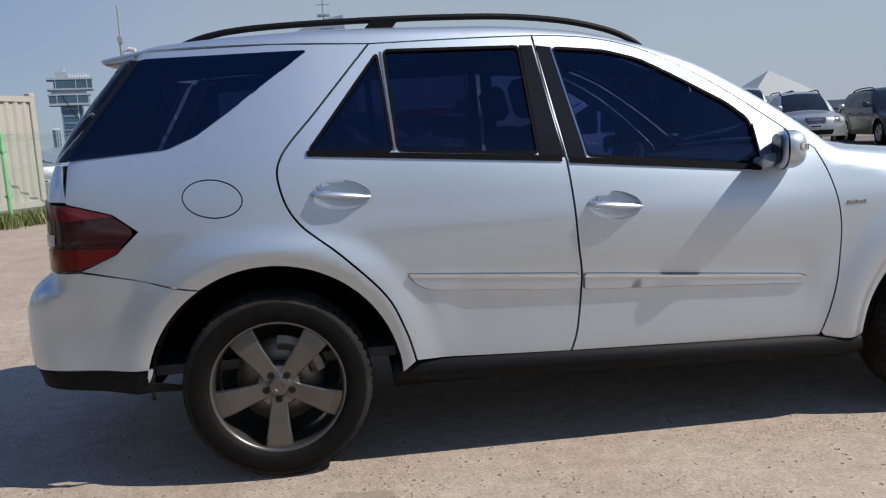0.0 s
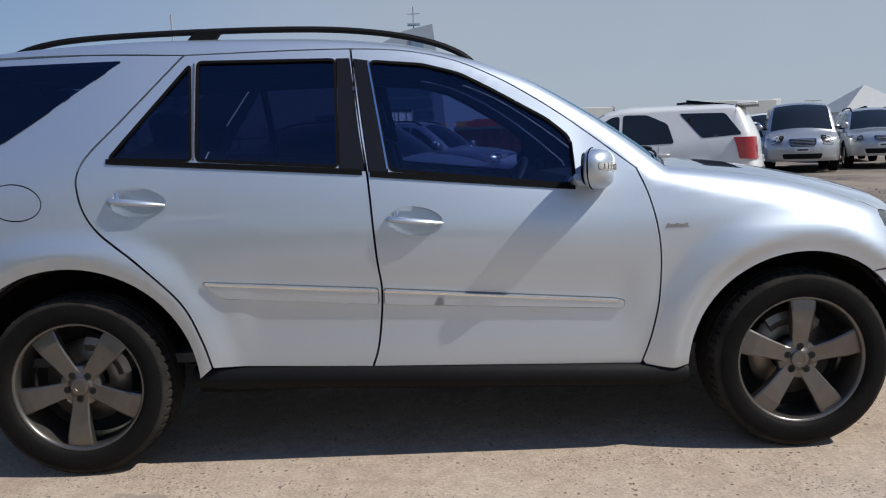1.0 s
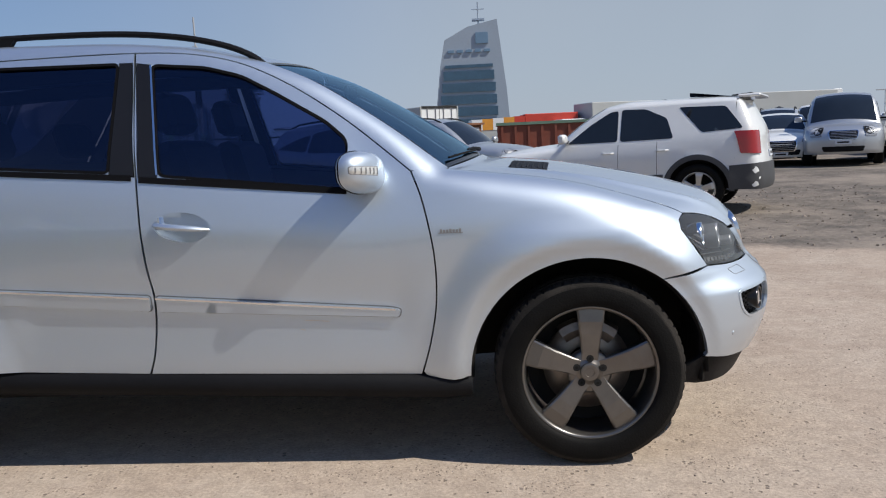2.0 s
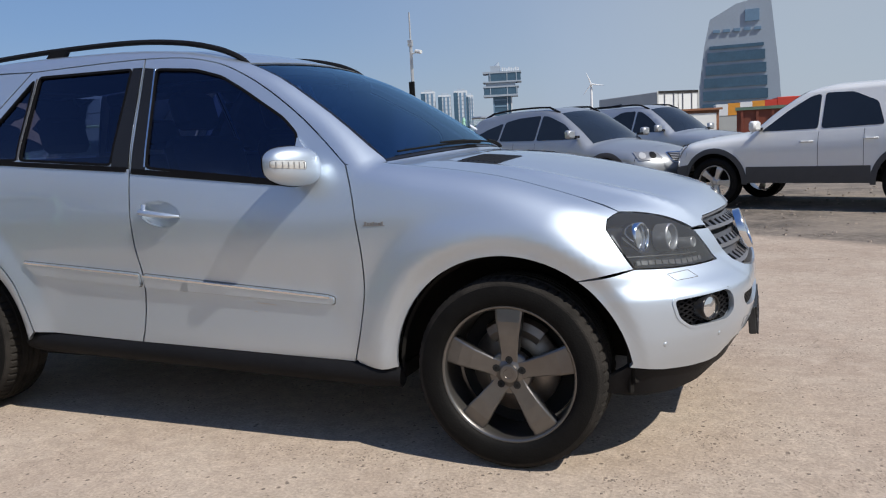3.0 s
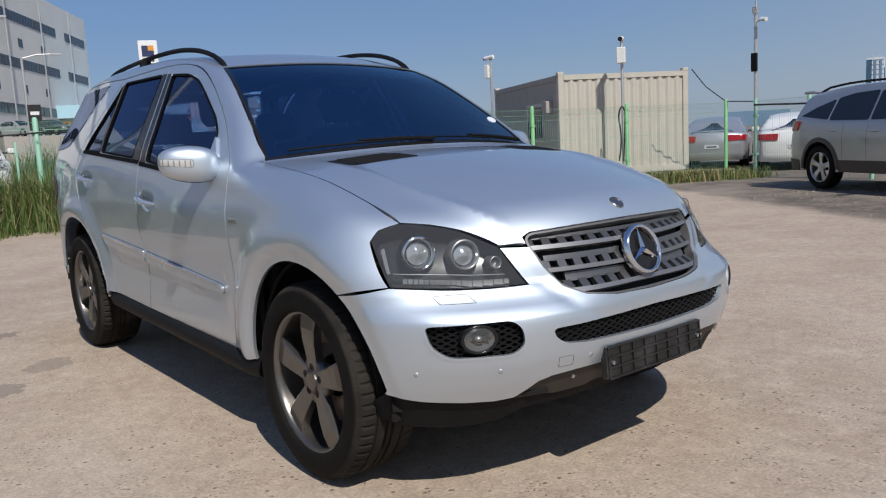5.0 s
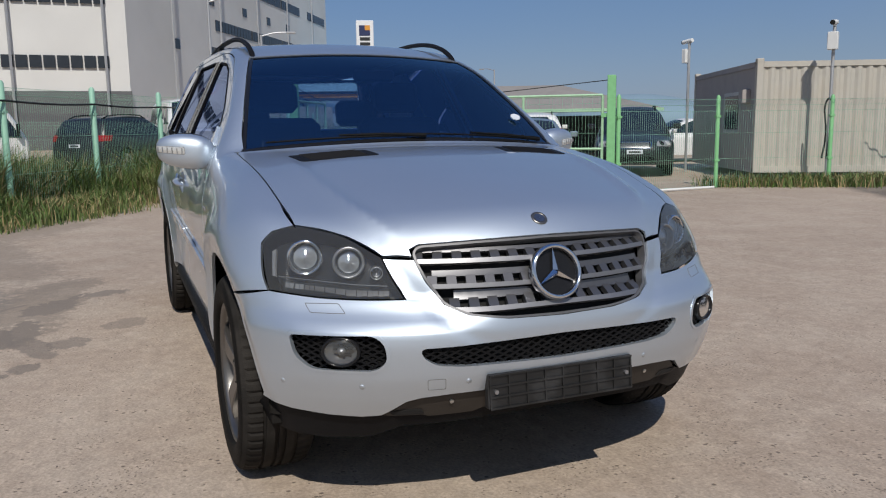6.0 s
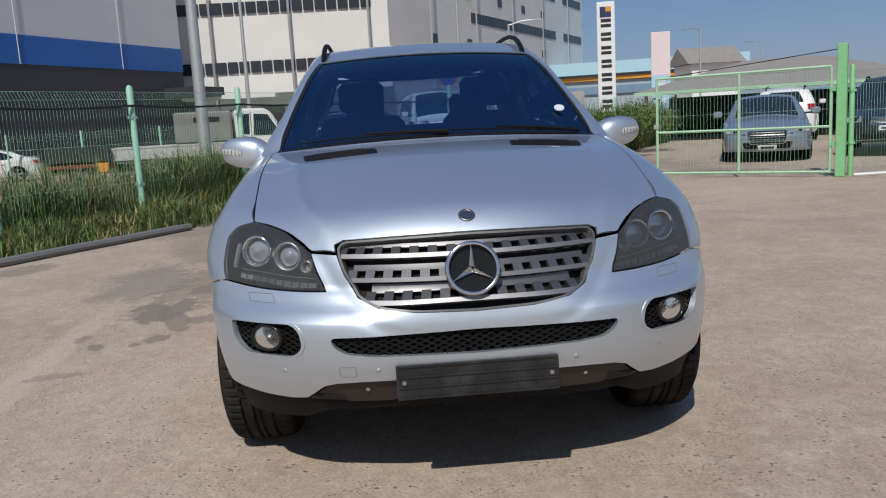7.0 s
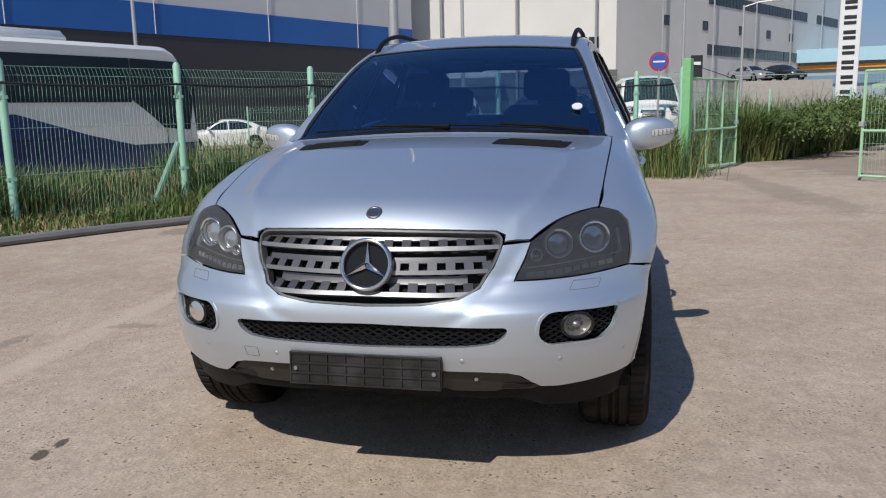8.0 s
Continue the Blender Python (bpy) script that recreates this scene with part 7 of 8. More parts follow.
part("strand", tube_bm([(-6.75, 13.7, 2.5), (-6.65, 14.1, 2.1), (-6.45, 14.6, 1.75), (-5.7, 14.5, 1.7)], 0.012, 5), CABLE, sg)


# ---- grass and shrubs ----
GRASS = mat("long_grass", (0.095, 0.155, 0.036), 0.65, 0.0, 0.3, 2.5, island=0.45, dirt=(0.20, 0.17, 0.07), dscale=1.1)
DRY = mat("dry_grass", (0.33, 0.26, 0.13), 0.75, 0.0, 0.2, 3, island=0.35)


def grass(name, spots, material, label, seed, wide=1.0):
    """Blades of grass: spots are (x, y, height, lean)."""
    rnd = random.Random(seed)
    vs, fs = [], []
    for x, y, h, lean_ in spots:
        a = rnd.uniform(0, 2 * math.pi)
        b = a + rnd.uniform(-0.6, 0.6)
        w = rnd.uniform(0.005, 0.011) * wide
        dx, dy = math.cos(a) * w, math.sin(a) * w
        lx, ly = -math.sin(b) * lean_ * h, math.cos(b) * lean_ * h
        k = len(vs)
        vs += [(x - dx, y - dy, 0), (x + dx, y + dy, 0), (x - dx * 0.8 + lx * 0.3, y - dy * 0.8 + ly * 0.3, h * 0.55), (x + dx * 0.8 + lx * 0.3, y + dy * 0.8 + ly * 0.3, h * 0.55), (x + lx, y + ly, h * (1 - 0.25 * lean_))]
        fs += [(k, k + 1, k + 3, k + 2), (k + 2, k + 3, k + 4)]
    ob = mesh_ob(name, vs, fs, material, None, False)
    return tagged(ob, label, "grass", kind="stuff")


rnd = random.Random(5)
spots, dry = [], []
nrm = Vector((0.5446, 0.8387))
for i in range(62000):
    t = rnd.uniform(-8.5, 7.7)
    rim_ = 1.12 + 0.10 * max(t, 0.0) + 0.12 * noise.noise(Vector((t * 1.3, 0.0, 7.0)))
    o = rnd.triangular(-3.0, rim_, 0.25)
    p = A0 + d_ * t + nrm * o
    clump = noise.noise(Vector((p.x * 0.8, p.y * 0.8, 1.0)))
    if clump < -0.35 and rnd.random() < 0.7:
        continue
    h = max(0.15, (0.78 + 0.55 * clump) * rnd.uniform(0.5, 1.3)) * (0.40 + 0.60 * min(1, (rim_ - o) / 0.7))
    if t < 0.5:
        h *= 0.74
    if o > 0.0:
        h *= 0.42 + 0.25 * max(0.0, clump)
    (dry if rnd.random() < (0.06 + 0.10 * (t > 1) + 0.22 * (clump < -0.1)) else spots).append((p.x, p.y, h, rnd.uniform(0.1, 0.9)))
for i in range(5200):
    p = Vector((-12.9, -0.6)).lerp(Vector((-11.2, 1.9)), rnd.random()) + Vector((rnd.gauss(0.3, 0.45), rnd.gauss(0, 0.35)))
    (dry if rnd.random() < 0.2 else spots).append((p.x, p.y, rnd.uniform(0.45, 1.25), rnd.uniform(0.1, 0.9)))
weeds = []
for i in range(15000):
    t = rnd.uniform(0, 1)
    p = Vector((-14.8, 4.3)).lerp(Vector((-24.5, 10.2)), t) + Vector((-0.5, 0.86)) * rnd.triangular(-2.6, 0.3, -0.3)
    cl = noise.noise(Vector((p.x * 0.7, p.y * 0.7, 5.0)))
    weeds.append((p.x, p.y, max(0.3, (0.95 + 0.6 * cl) * rnd.uniform(0.5, 1.25)), rnd.uniform(0.1, 0.9)))
for i in range(5000):
    p = Vector((-27.0, 3.0)).lerp(Vector((-30.5, 13.0)), rnd.random()) + Vector((rnd.gauss(0, 0.7), rnd.gauss(0, 0.7)))
    weeds.append((p.x, p.y, rnd.uniform(0.6, 1.9) * (1 + 0.5 * noise.noise(Vector((p.x, p.y, 2.0)))), rnd.uniform(0.1, 0.9)))
for i in range(2200):
    t = rnd.uniform(0, 1)
    p = Vector((-14.8, 4.2)).lerp(Vector((-24, 9.5)), t) + Vector((-0.5, 0.86)) * rnd.uniform(-2.6, 0.2)
    spots.append((p.x, p.y, rnd.uniform(0.25, 0.95), rnd.uniform(0.1, 0.8)))
for i in range(4200):
    p = Vector((-8.3, 9.9)).lerp(Vector((-5.6, 14.6)), rnd.random()) + Vector((rnd.gauss(0, 0.22), rnd.gauss(0, 0.16)))
    (dry if rnd.random() < 0.3 else spots).append((p.x, p.y, rnd.uniform(0.08, 0.36), rnd.uniform(0.2, 0.9)))
for i in range(1500):
    p = Vector((-6.9, 13.6)) + Vector((rnd.gauss(0, 0.5), rnd.gauss(0, 0.4)))
    (dry if rnd.random() < 0.5 else spots).append((p.x, p.y, rnd.uniform(0.08, 0.3), rnd.uniform(0.2, 0.9)))
grass("long_grass", spots, GRASS, "long green grass along the foot of the fence", 11)
grass("tall_weeds", weeds, GRASS, "tall green weeds beside the gate track", 14, 2.2)
grass("dry_grass", dry, DRY, "dry yellow grass among the green", 12)

# pebbles and grit
GRIT = mat("grit_stone", (0.24, 0.20, 0.165), 0.9, 0, 0.2, 20, island=0.5)
bm_v, bm_f = [], []
rnd = random.Random(9)
for i in range(2600):
    if i < 1500:
        x, y = rnd.uniform(-4, 8), rnd.uniform(-5.5, 5)
        r = rnd.uniform(0.002, 0.006)
    else:
        x, y = rnd.uniform(-3, 9), rnd.uniform(4.5, 12)
        if (x - 5) * 0.548 + (y - 4.05) * 0.836 < 0.2:
            continue
        r = rnd.uniform(0.006, 0.03)
    k = len(bm_v)
    z = rise(x, y)
    pts = [Vector((rnd.uniform(0.6, 1.2) * math.cos(a), rnd.uniform(0.6, 1.2) * math.sin(a), 0)) * r for a in np.linspace(0, 5.2, 5)]
    bm_v += [(x + p.x, y + p.y, z - 0.001) for p in pts] + [(x + p.x * 0.6, y + p.y * 0.6, z + r * rnd.uniform(0.5, 0.9)) for p in pts]
    bm_f += [(k + j, k + (j + 1) % 5, k + 5 + (j + 1) % 5, k + 5 + j) for j in range(5)] + [tuple(k + 5 + j for j in range(5))]
tagged(mesh_ob("pebbles", bm_v, bm_f, GRIT, None, False), "loose pebbles and grit on the yard", "pebbles", kind="stuff")


# ---- buildings ----
def wall_windows(parent, a, b, z, h, n, w, start=0.03, end=0.97, depth=0.15):
    """A row of separate windows along the wall line a-b, set a little proud of it, as parts that share one mesh."""
    ln, ang = along(a, b)
    me = None
    for i in range(n):
        t = (start + (end - start) * (i + 0.5) / n) * ln
        if me is None:
            ob = part("window", box_bm(-w / 2, -depth, 0, w / 2, 0.05, h), WINDOW, parent)
            me = ob.data
        else:
            ob = new("window", me)
            ob.parent = parent
        ob.matrix_basis = pose(a[0], a[1], z, 0, 0, ang) @ pose(t, 0, 0)


def slab(parent, name, pts, z0, z1, material, label=""):
    """An upright prism over a plan polygon."""
    bm = bmesh.new()
    lo = [bm.verts.new((x, y, z0)) for x, y in pts]
    hi = [bm.verts.new((x, y, z1)) for x, y in pts]
    for i in range(len(pts)):
        j = (i + 1) % len(pts)
        bm.faces.new((lo[i], lo[j], hi[j], hi[i]))
    bm.faces.new(hi)
    bm.faces.new(lo[::-1])
    bmesh.ops.recalc_face_normals(bm, faces=bm.faces[:])
    return part(name, bm, material, parent, label)


wh_ = thing("warehouse", pose(0, 0, -0.9), "large white panel-clad warehouse with window bands", "building")
C0, CR, CLF = (-58, 0.7), (-102, 27), (-60, -40)
slab(wh_, "wall", [C0, CR, (-118, 5), (-90, -45), CLF], 0, 19, CLADDING)
# a darker grey slab, slightly proud, covers the lowest five metres of wall
slab(wh_, "dark_base", [(C0[0] + 0.15, C0[1] + 0.1), (C0[0] - 1.0, C0[1] + 0.1), (CLF[0] - 1.0, CLF[1]), (CLF[0] + 0.15, CLF[1])], 0, 5.0, LOW_WALL_GREY, "darker grey strip along the foot of the wall")
for z in (6.6, 11.0, 15.4):
    wall_windows(wh_, (C0[0] + 0.1, C0[1]), (CLF[0] + 0.1, CLF[1]), z, 0.85, 44, 0.74)
    wall_windows(wh_, (CR[0], CR[1]), (C0[0], C0[1]), z, 0.95, 34, 0.62, 0.22, 0.70)
    wall_windows(wh_, (CR[0], CR[1]), (C0[0], C0[1]), z, 0.95, 6, 1.3, 0.02, 0.16)
for t in (0.3, 0.42, 0.55, 0.7, 0.84):
    wall_windows(wh_, (CR[0], CR[1]), (C0[0], C0[1]), 8.7, 0.8, 1, 1.0, t, t + 0.02)
    wall_windows(wh_, (CR[0], CR[1]), (C0[0], C0[1]), 13.1, 0.8, 1, 1.0, t, t + 0.02)
for k in range(7):
    y = C0[1] - 1.5 - k * 6.0
    part("downpipe", tube_bm([(C0[0] + 0.35 - (C0[1] - y) * 0.05, y, 0), (C0[0] + 0.35 - (C0[1] - y) * 0.05, y, 18.8)], 0.10, 6), GALV, wh_)
for k in range(5):
    t = (k + 0.7) / 5.5
    part("downpipe", tube_bm([(C0[0] + (CR[0] - C0[0]) * t + 0.25, C0[1] + (CR[1] - C0[1]) * t + 0.3, 0), (C0[0] + (CR[0] - C0[0]) * t + 0.25, C0[1] + (CR[1] - C0[1]) * t + 0.3, 18.8)], 0.08, 6), GALV, wh_)
part("parapet", box_bm(-60.5, -0.8, 18.8, -57.7, 1.0, 19.3), CLADDING, wh_)
part("entrance_canopy", box_bm(-57.6, -22, 4.6, -55.6, -8, 4.9), CLADDING, wh_)

bw = thing("blue_warehouse", pose(0, 0, -1.3), "warehouse with pale upper wall, blue band and dark base", "building")
P0, P1 = Vector((-56, -14.6)), Vector((-10, -37.0))
u = (P1 - P0).normalized()
v = Vector((-u.y, u.x))
if v.x > 0:
    v = -v
foot = lambda e: [tuple(P0 - v * e), tuple(P1 - v * e), tuple(P1 + v * 40), tuple(P0 + v * 40)]
slab(bw, "dark_base", foot(0.0), 0, 7.1, CLAD_DARK, "dark grey lower cladding")
slab(bw, "blue_band", foot(0.04), 7.1, 8.75, CLAD_BLUE, "bright blue cladding band")
slab(bw, "upper_wall", foot(0.0), 8.75, 16.5, CLAD_GREY, "pale grey upper cladding")
slab(bw, "canopy", [tuple(P0 - v * 2.6 + u * -1.2), tuple(P0 - v * 2.6 + u * 2.2), tuple(P0 + u * 2.2), tuple(P0 - u * 1.2)], 5.2, 5.9, CLAD_DARK)
for t in (6, 14, 22, 30):
    q = P0 + u * t - v * 0.08
    part("seam", tube_bm([(q.x, q.y, 7.1), (q.x, q.y, 16.4)], 0.03, 5), CLAD_GREY, bw)
wall_windows(bw, tuple(P0 + u * 2.5 - v * 0.05), tuple(P0 + u * 8 - v * 0.05), 12.6, 1.0, 3, 1.3)

# low far buildings on the road behind the signs
fb = thing("far_depot", None, "low pale blue depot with an orange stripe", "building")
slab(fb, "wall", [(-96, 6), (-84, 40), (-99, 46), (-111, 12)], 0, 5.6, FAR_STONE)
slab(fb, "roof", [(-95, 5), (-83, 41), (-99, 47), (-112, 11)], 5.6, 7.0, SIGN_SKY)
slab(fb, "stripe", [(-95.6, 6), (-83.6, 40), (-99, 46), (-111, 12)], 4.9, 5.3, SIGN_ORANGE)
slab(fb, "window_band", [(-95.7, 6), (-83.7, 40), (-99, 46), (-111, 12)], 3.3, 4.2, FAR_BLUE)
fb = thing("far_house", None, "small far house with a grey pitched roof", "building")
bm = bmesh.new()
add_box(bm, -82, 32, 0, -77, 37, 5.6)
part("wall", bm, SIGN_WHITE, fb)
bm = bmesh.new()
vs = [bm.verts.new(p) for p in ((-82.6, 31.4, 5.6), (-76.4, 31.4, 5.6), (-76.4, 37.6, 5.6), (-82.6, 37.6, 5.6), (-79.5, 31.4, 7.4), (-79.5, 37.6, 7.4))]
for f in ((0, 1, 4), (1, 2, 5, 4), (2, 3, 5), (3, 0, 4, 5)):
    bm.faces.new([vs[i] for i in f])
part("roof", bm, ROOF_GREY, fb)

# open shed with a grey hipped roof
sh = thing("open_shed", pose(-25.8, 15.4, 0, 0, 0, -28) @ Matrix.Diagonal((1, 1, 0.83, 1)), "low open shed with a dull grey hipped roof", "shed")
bm = bmesh.new()
vs = [bm.verts.new(p) for p in ((-4, -5, 2.25), (4, -5, 2.25), (4, 5, 2.25), (-4, 5, 2.25), (0, -1.4, 3.55), (0, 1.4, 3.55))]
for f in ((0, 1, 4), (1, 2, 5, 4), (2, 3, 5), (3, 0, 4, 5), (3, 2, 1, 0)):
    bm.faces.new([vs[i] for i in f])
part("roof", bm, ROOF_GREY, sh)
part("back_wall", box_bm(-3.9, -4.8, 0, -3.7, 4.8, 2.05), CLAD_DARK, sh)
for px, py in ((3.7, -4.6), (3.7, 0), (3.7, 4.6), (-3.6, -4.6), (-3.6, 4.6)):
    part("post", box_bm(px - 0.06, py - 0.06, 0, px + 0.06, py + 0.06, 2.1), GALV, sh)
part("fascia", box_bm(3.9, -5, 2.12, 4.0, 5, 2.26), GATE_PALE, sh)

# company pylon: its lettering stands as plain bars
sg = thing("pylon_sign", pose(-31.6, 10.1, -0.15, 0, 0, -17), "tall white sign pylon with dark lettering and square emblem", "sign")
part("board", box_bm(-0.15, -0.40, 0.0, 0.0, 0.40, 6.3), SIGN_WHITE, sg, bevel=0.02)
part("emblem", box_bm(0.0, -0.26, 5.62, 0.02, 0.24, 6.08), SIGN_NAVY, sg)
part("emblem_corner", box_bm(0.02, 0.0, 5.86, 0.03, 0.24, 6.08), SIGN_ORANGE, sg)
for k in range(8):
    z = 5.20 - k * 0.60
    for y0, z0, y1, z1 in ((-0.23, 0.20, 0.23, 0.35), (-0.23, -0.02, 0.23, 0.12)):
        part("letter_bar", box_bm(0.0, y0, z + z0, 0.012, y1, z + z1), INK, sg)
sg = thing("pylon_sign", pose(-40, 15.6, -0.5, 0, 0, -20), "sign pylon with pale pink top and pale blue board", "sign")
part("board", box_bm(-0.2, -0.52, 3.6, 0.0, 0.52, 6.0), SIGN_PINK, sg, bevel=0.02)
part("lower_board", box_bm(-0.2, -0.52, 0.6, 0.0, 0.52, 3.6), SIGN_SKY, sg, bevel=0.02)
for k in (-0.35, 0.35):
    part("leg", box_bm(-0.15, k - 0.05, 0, -0.05, k + 0.05, 0.62), GALV, sg)
for k in range(5):
    for y0, z0, y1, z1 in ((-0.24, 0.15, 0.24, 0.26), (-0.24, 0.0, 0.24, 0.10)):
        part("letter_bar", box_bm(0.0, y0, 3.05 - k * 0.5 + z0, 0.02, y1, 3.05 - k * 0.5 + z1), SIGN_WHITE, sg)
rs = thing("road_sign", pose(-25.0, 2.25, 0.0, 0, 0, 0), "round blue road sign with red rim", "sign")
part("pole", tube_bm([(0, 0, 0), (0, 0, 3.1)], 0.04, 6), GALV, rs)
part("rim", tube_bm([(0.0, 0, 2.85), (0.03, 0, 2.85)], 0.34, 24), RED_SIGN, rs)
part("disc", tube_bm([(0.02, 0, 2.85), (0.04, 0, 2.85)], 0.28, 24), BLUE_SIGN, rs)
part("bar", box_bm(0.04, -0.2, 2.82, 0.046, 0.2, 2.88), SIGN_WHITE, rs)
rs = thing("notice_board", pose(-22.0, 3.25, 0), "small black notice board on a post", "sign")
part("pole", tube_bm([(0, 0, 0), (0, 0, 2.8)], 0.03, 6), GALV, rs)
part("board", box_bm(0.0, -0.18, 2.1, 0.04, 0.18, 2.85), INK, rs)
part("bar", box_bm(0.04, -0.12, 2.55, 0.045, 0.12, 2.65), SIGN_WHITE, rs)


def lamp_post(x, y, h, turn, arm=1.6, r=0.11):
    lp = thing("lamp_post", pose(x, y, 0, 0, 0, turn), "tall grey steel street lamp post", "lamp post", "street lamp posts")
    part("pole", tube_bm([(0, 0, 0), (0, 0, h)], [r, r * 0.6], 10), GALV, lp, smooth=True)
    if arm:
        part("arm", tube_bm([(0, 0, h - 0.1), (arm * 0.5, 0, h + 0.12), (arm, 0, h + 0.16)], 0.04, 6), GALV, lp, smooth=True)
        part("lamp_head", box_bm(arm - 0.1, -0.12, h + 0.10, arm + 0.5, 0.12, h + 0.20), GALV, lp, bevel=0.02)


lamp_post(-13.5, -4.25, 9.0, 200, 1.4, 0.14)
lamp_post(-34, -6.5, 8.5, 60)
lamp_post(-40, 4.2, 8.0, 80)
lamp_post(-46, 8.0, 7.0, 80)
lamp_post(-60, 26, 7.5, 200)
lamp_post(-70, 36, 7.0, 200)
lamp_post(-30, -21.5, 11, 40)

# bus beyond the fence
bs = thing("coach", pose(-8.5, -12.3, -0.32, 0, 0, 160), "white coach with a navy swoosh along its side", "bus")
L2, BW = 5.6, 1.24
bm = bmesh.new()
prof = [(-L2, 0.4), (L2 - 0.1, 0.4), (L2, 1.0), (L2 - 0.12, 2.2), (L2 - 0.55, 3.05), (L2 - 0.9, 3.22), (-L2 + 0.2, 3.22), (-L2, 3.0)]
for sy in (-BW, BW):
    bm.faces.new([bm.verts.new((x, sy, z)) for x, z in (prof if sy < 0 else prof[::-1])])
bm.verts.ensure_lookup_table()
n8 = len(prof)
for i in range(n8):
    j = (i + 1) % n8
    bm.faces.new((bm.verts[j], bm.verts[i], bm.verts[2 * n8 - 1 - i], bm.verts[2 * n8 - 1 - j]))
part("body", bm, PAINT_WHITE, bs, bevel=0.09, smooth=True)
part("roof_unit", box_bm(-3.6, -0.85, 3.15, 2.6, 0.85, 3.46), PAINT_WHITE, bs, bevel=0.14, smooth=True)
for sy in (-1, 1):
    y0, y1 = (BW - 0.01, BW + 0.02) if sy > 0 else (-BW - 0.02, -BW + 0.01)
    part("side_window", box_bm(-4.9, y0, 1.95, 3.7, y1, 2.92), GLASS_FAR, bs, bevel=0.004)
    bm = bmesh.new()
    fq = [(3.72, 2.0), (4.25, 1.62), (4.55, 1.36), (5.28, 1.30), (5.42, 2.0), (5.12, 2.88), (3.72, 2.92)]
    lo_ = [bm.verts.new((x, y0, z)) for x, z in fq]
    hi_ = [bm.verts.new((x, y1, z)) for x, z in fq]
    for k in range(7):
        bm.faces.new((lo_[k], lo_[(k + 1) % 7], hi_[(k + 1) % 7], hi_[k]))
    bm.faces.new(lo_[::-1])
    bm.faces.new(hi_)
    part("front_side_window", bm, GLASS_FAR, bs)
    part("door_seam", box_bm(4.60, y0, 0.55, 4.615, y1 - 0.01 if sy > 0 else y1, 1.34), SEAM, bs)
    bm = bmesh.new()
    ys = (y0 + 0.006 if sy < 0 else y0, y1 if sy < 0 else y1 - 0.006)
    quad = [(-5.5, 0.42), (5.42, 0.42), (5.45, 1.0), (3.7, 1.0), (2.6, 1.25), (1.0, 1.72), (-5.5, 1.75)]
    bm.faces.new([bm.verts.new((x, sy * (BW + 0.006), z)) for x, z in quad])
    part("swoosh", bm, BUS_NAVY, bs, "navy blue swoosh")
    part("luggage_seam", box_bm(-3.0, y0, 1.18, 2.2, y1 - 0.02 if sy > 0 else y1, 1.20), SEAM, bs)
    for ax in (3.3, -3.2):
        build_wheel(bs, ax, sy * (BW - 0.16), sy, 10, 0.48, 0.30, 5, ALLOY_LIGHT, True, 0.14)
part("windscreen", box_bm(L2 - 0.14, -1.1, 1.25, L2 + 0.015, 1.1, 2.3), GLASS_FAR, bs)
part("mirror_arm", tube_bm([(L2 - 0.3, 1.15, 2.9), (L2 + 0.25, 1.35, 2.85), (L2 + 0.28, 1.38, 2.3)], 0.035, 6), PLASTIC, bs)

# flatbed truck beyond the fence
tr = thing("flatbed_truck", pose(-20.37, -6.36, 0, 0, 0, 104.5), "small white flatbed truck with a grey tarpaulin box behind its cab", "truck")
bm = bmesh.new()
cab_side = [(1.5, 0.42), (3.0, 0.42), (3.05, 0.62), (3.02, 1.05), (2.62, 1.80), (2.40, 1.96), (1.62, 1.97), (1.5, 1.90)]
a = [bm.verts.new((x, -0.85, z)) for x, z in cab_side]
b = [bm.verts.new((x, 0.85, z)) for x, z in cab_side]
bm.faces.new(a)
bm.faces.new(b[::-1])
for i in range(len(cab_side)):
    j = (i + 1) % len(cab_side)
    bm.faces.new((a[j], a[i], b[i], b[j]))
part("cab", bm, PAINT_WHITE, tr, bevel=0.06, smooth=True)
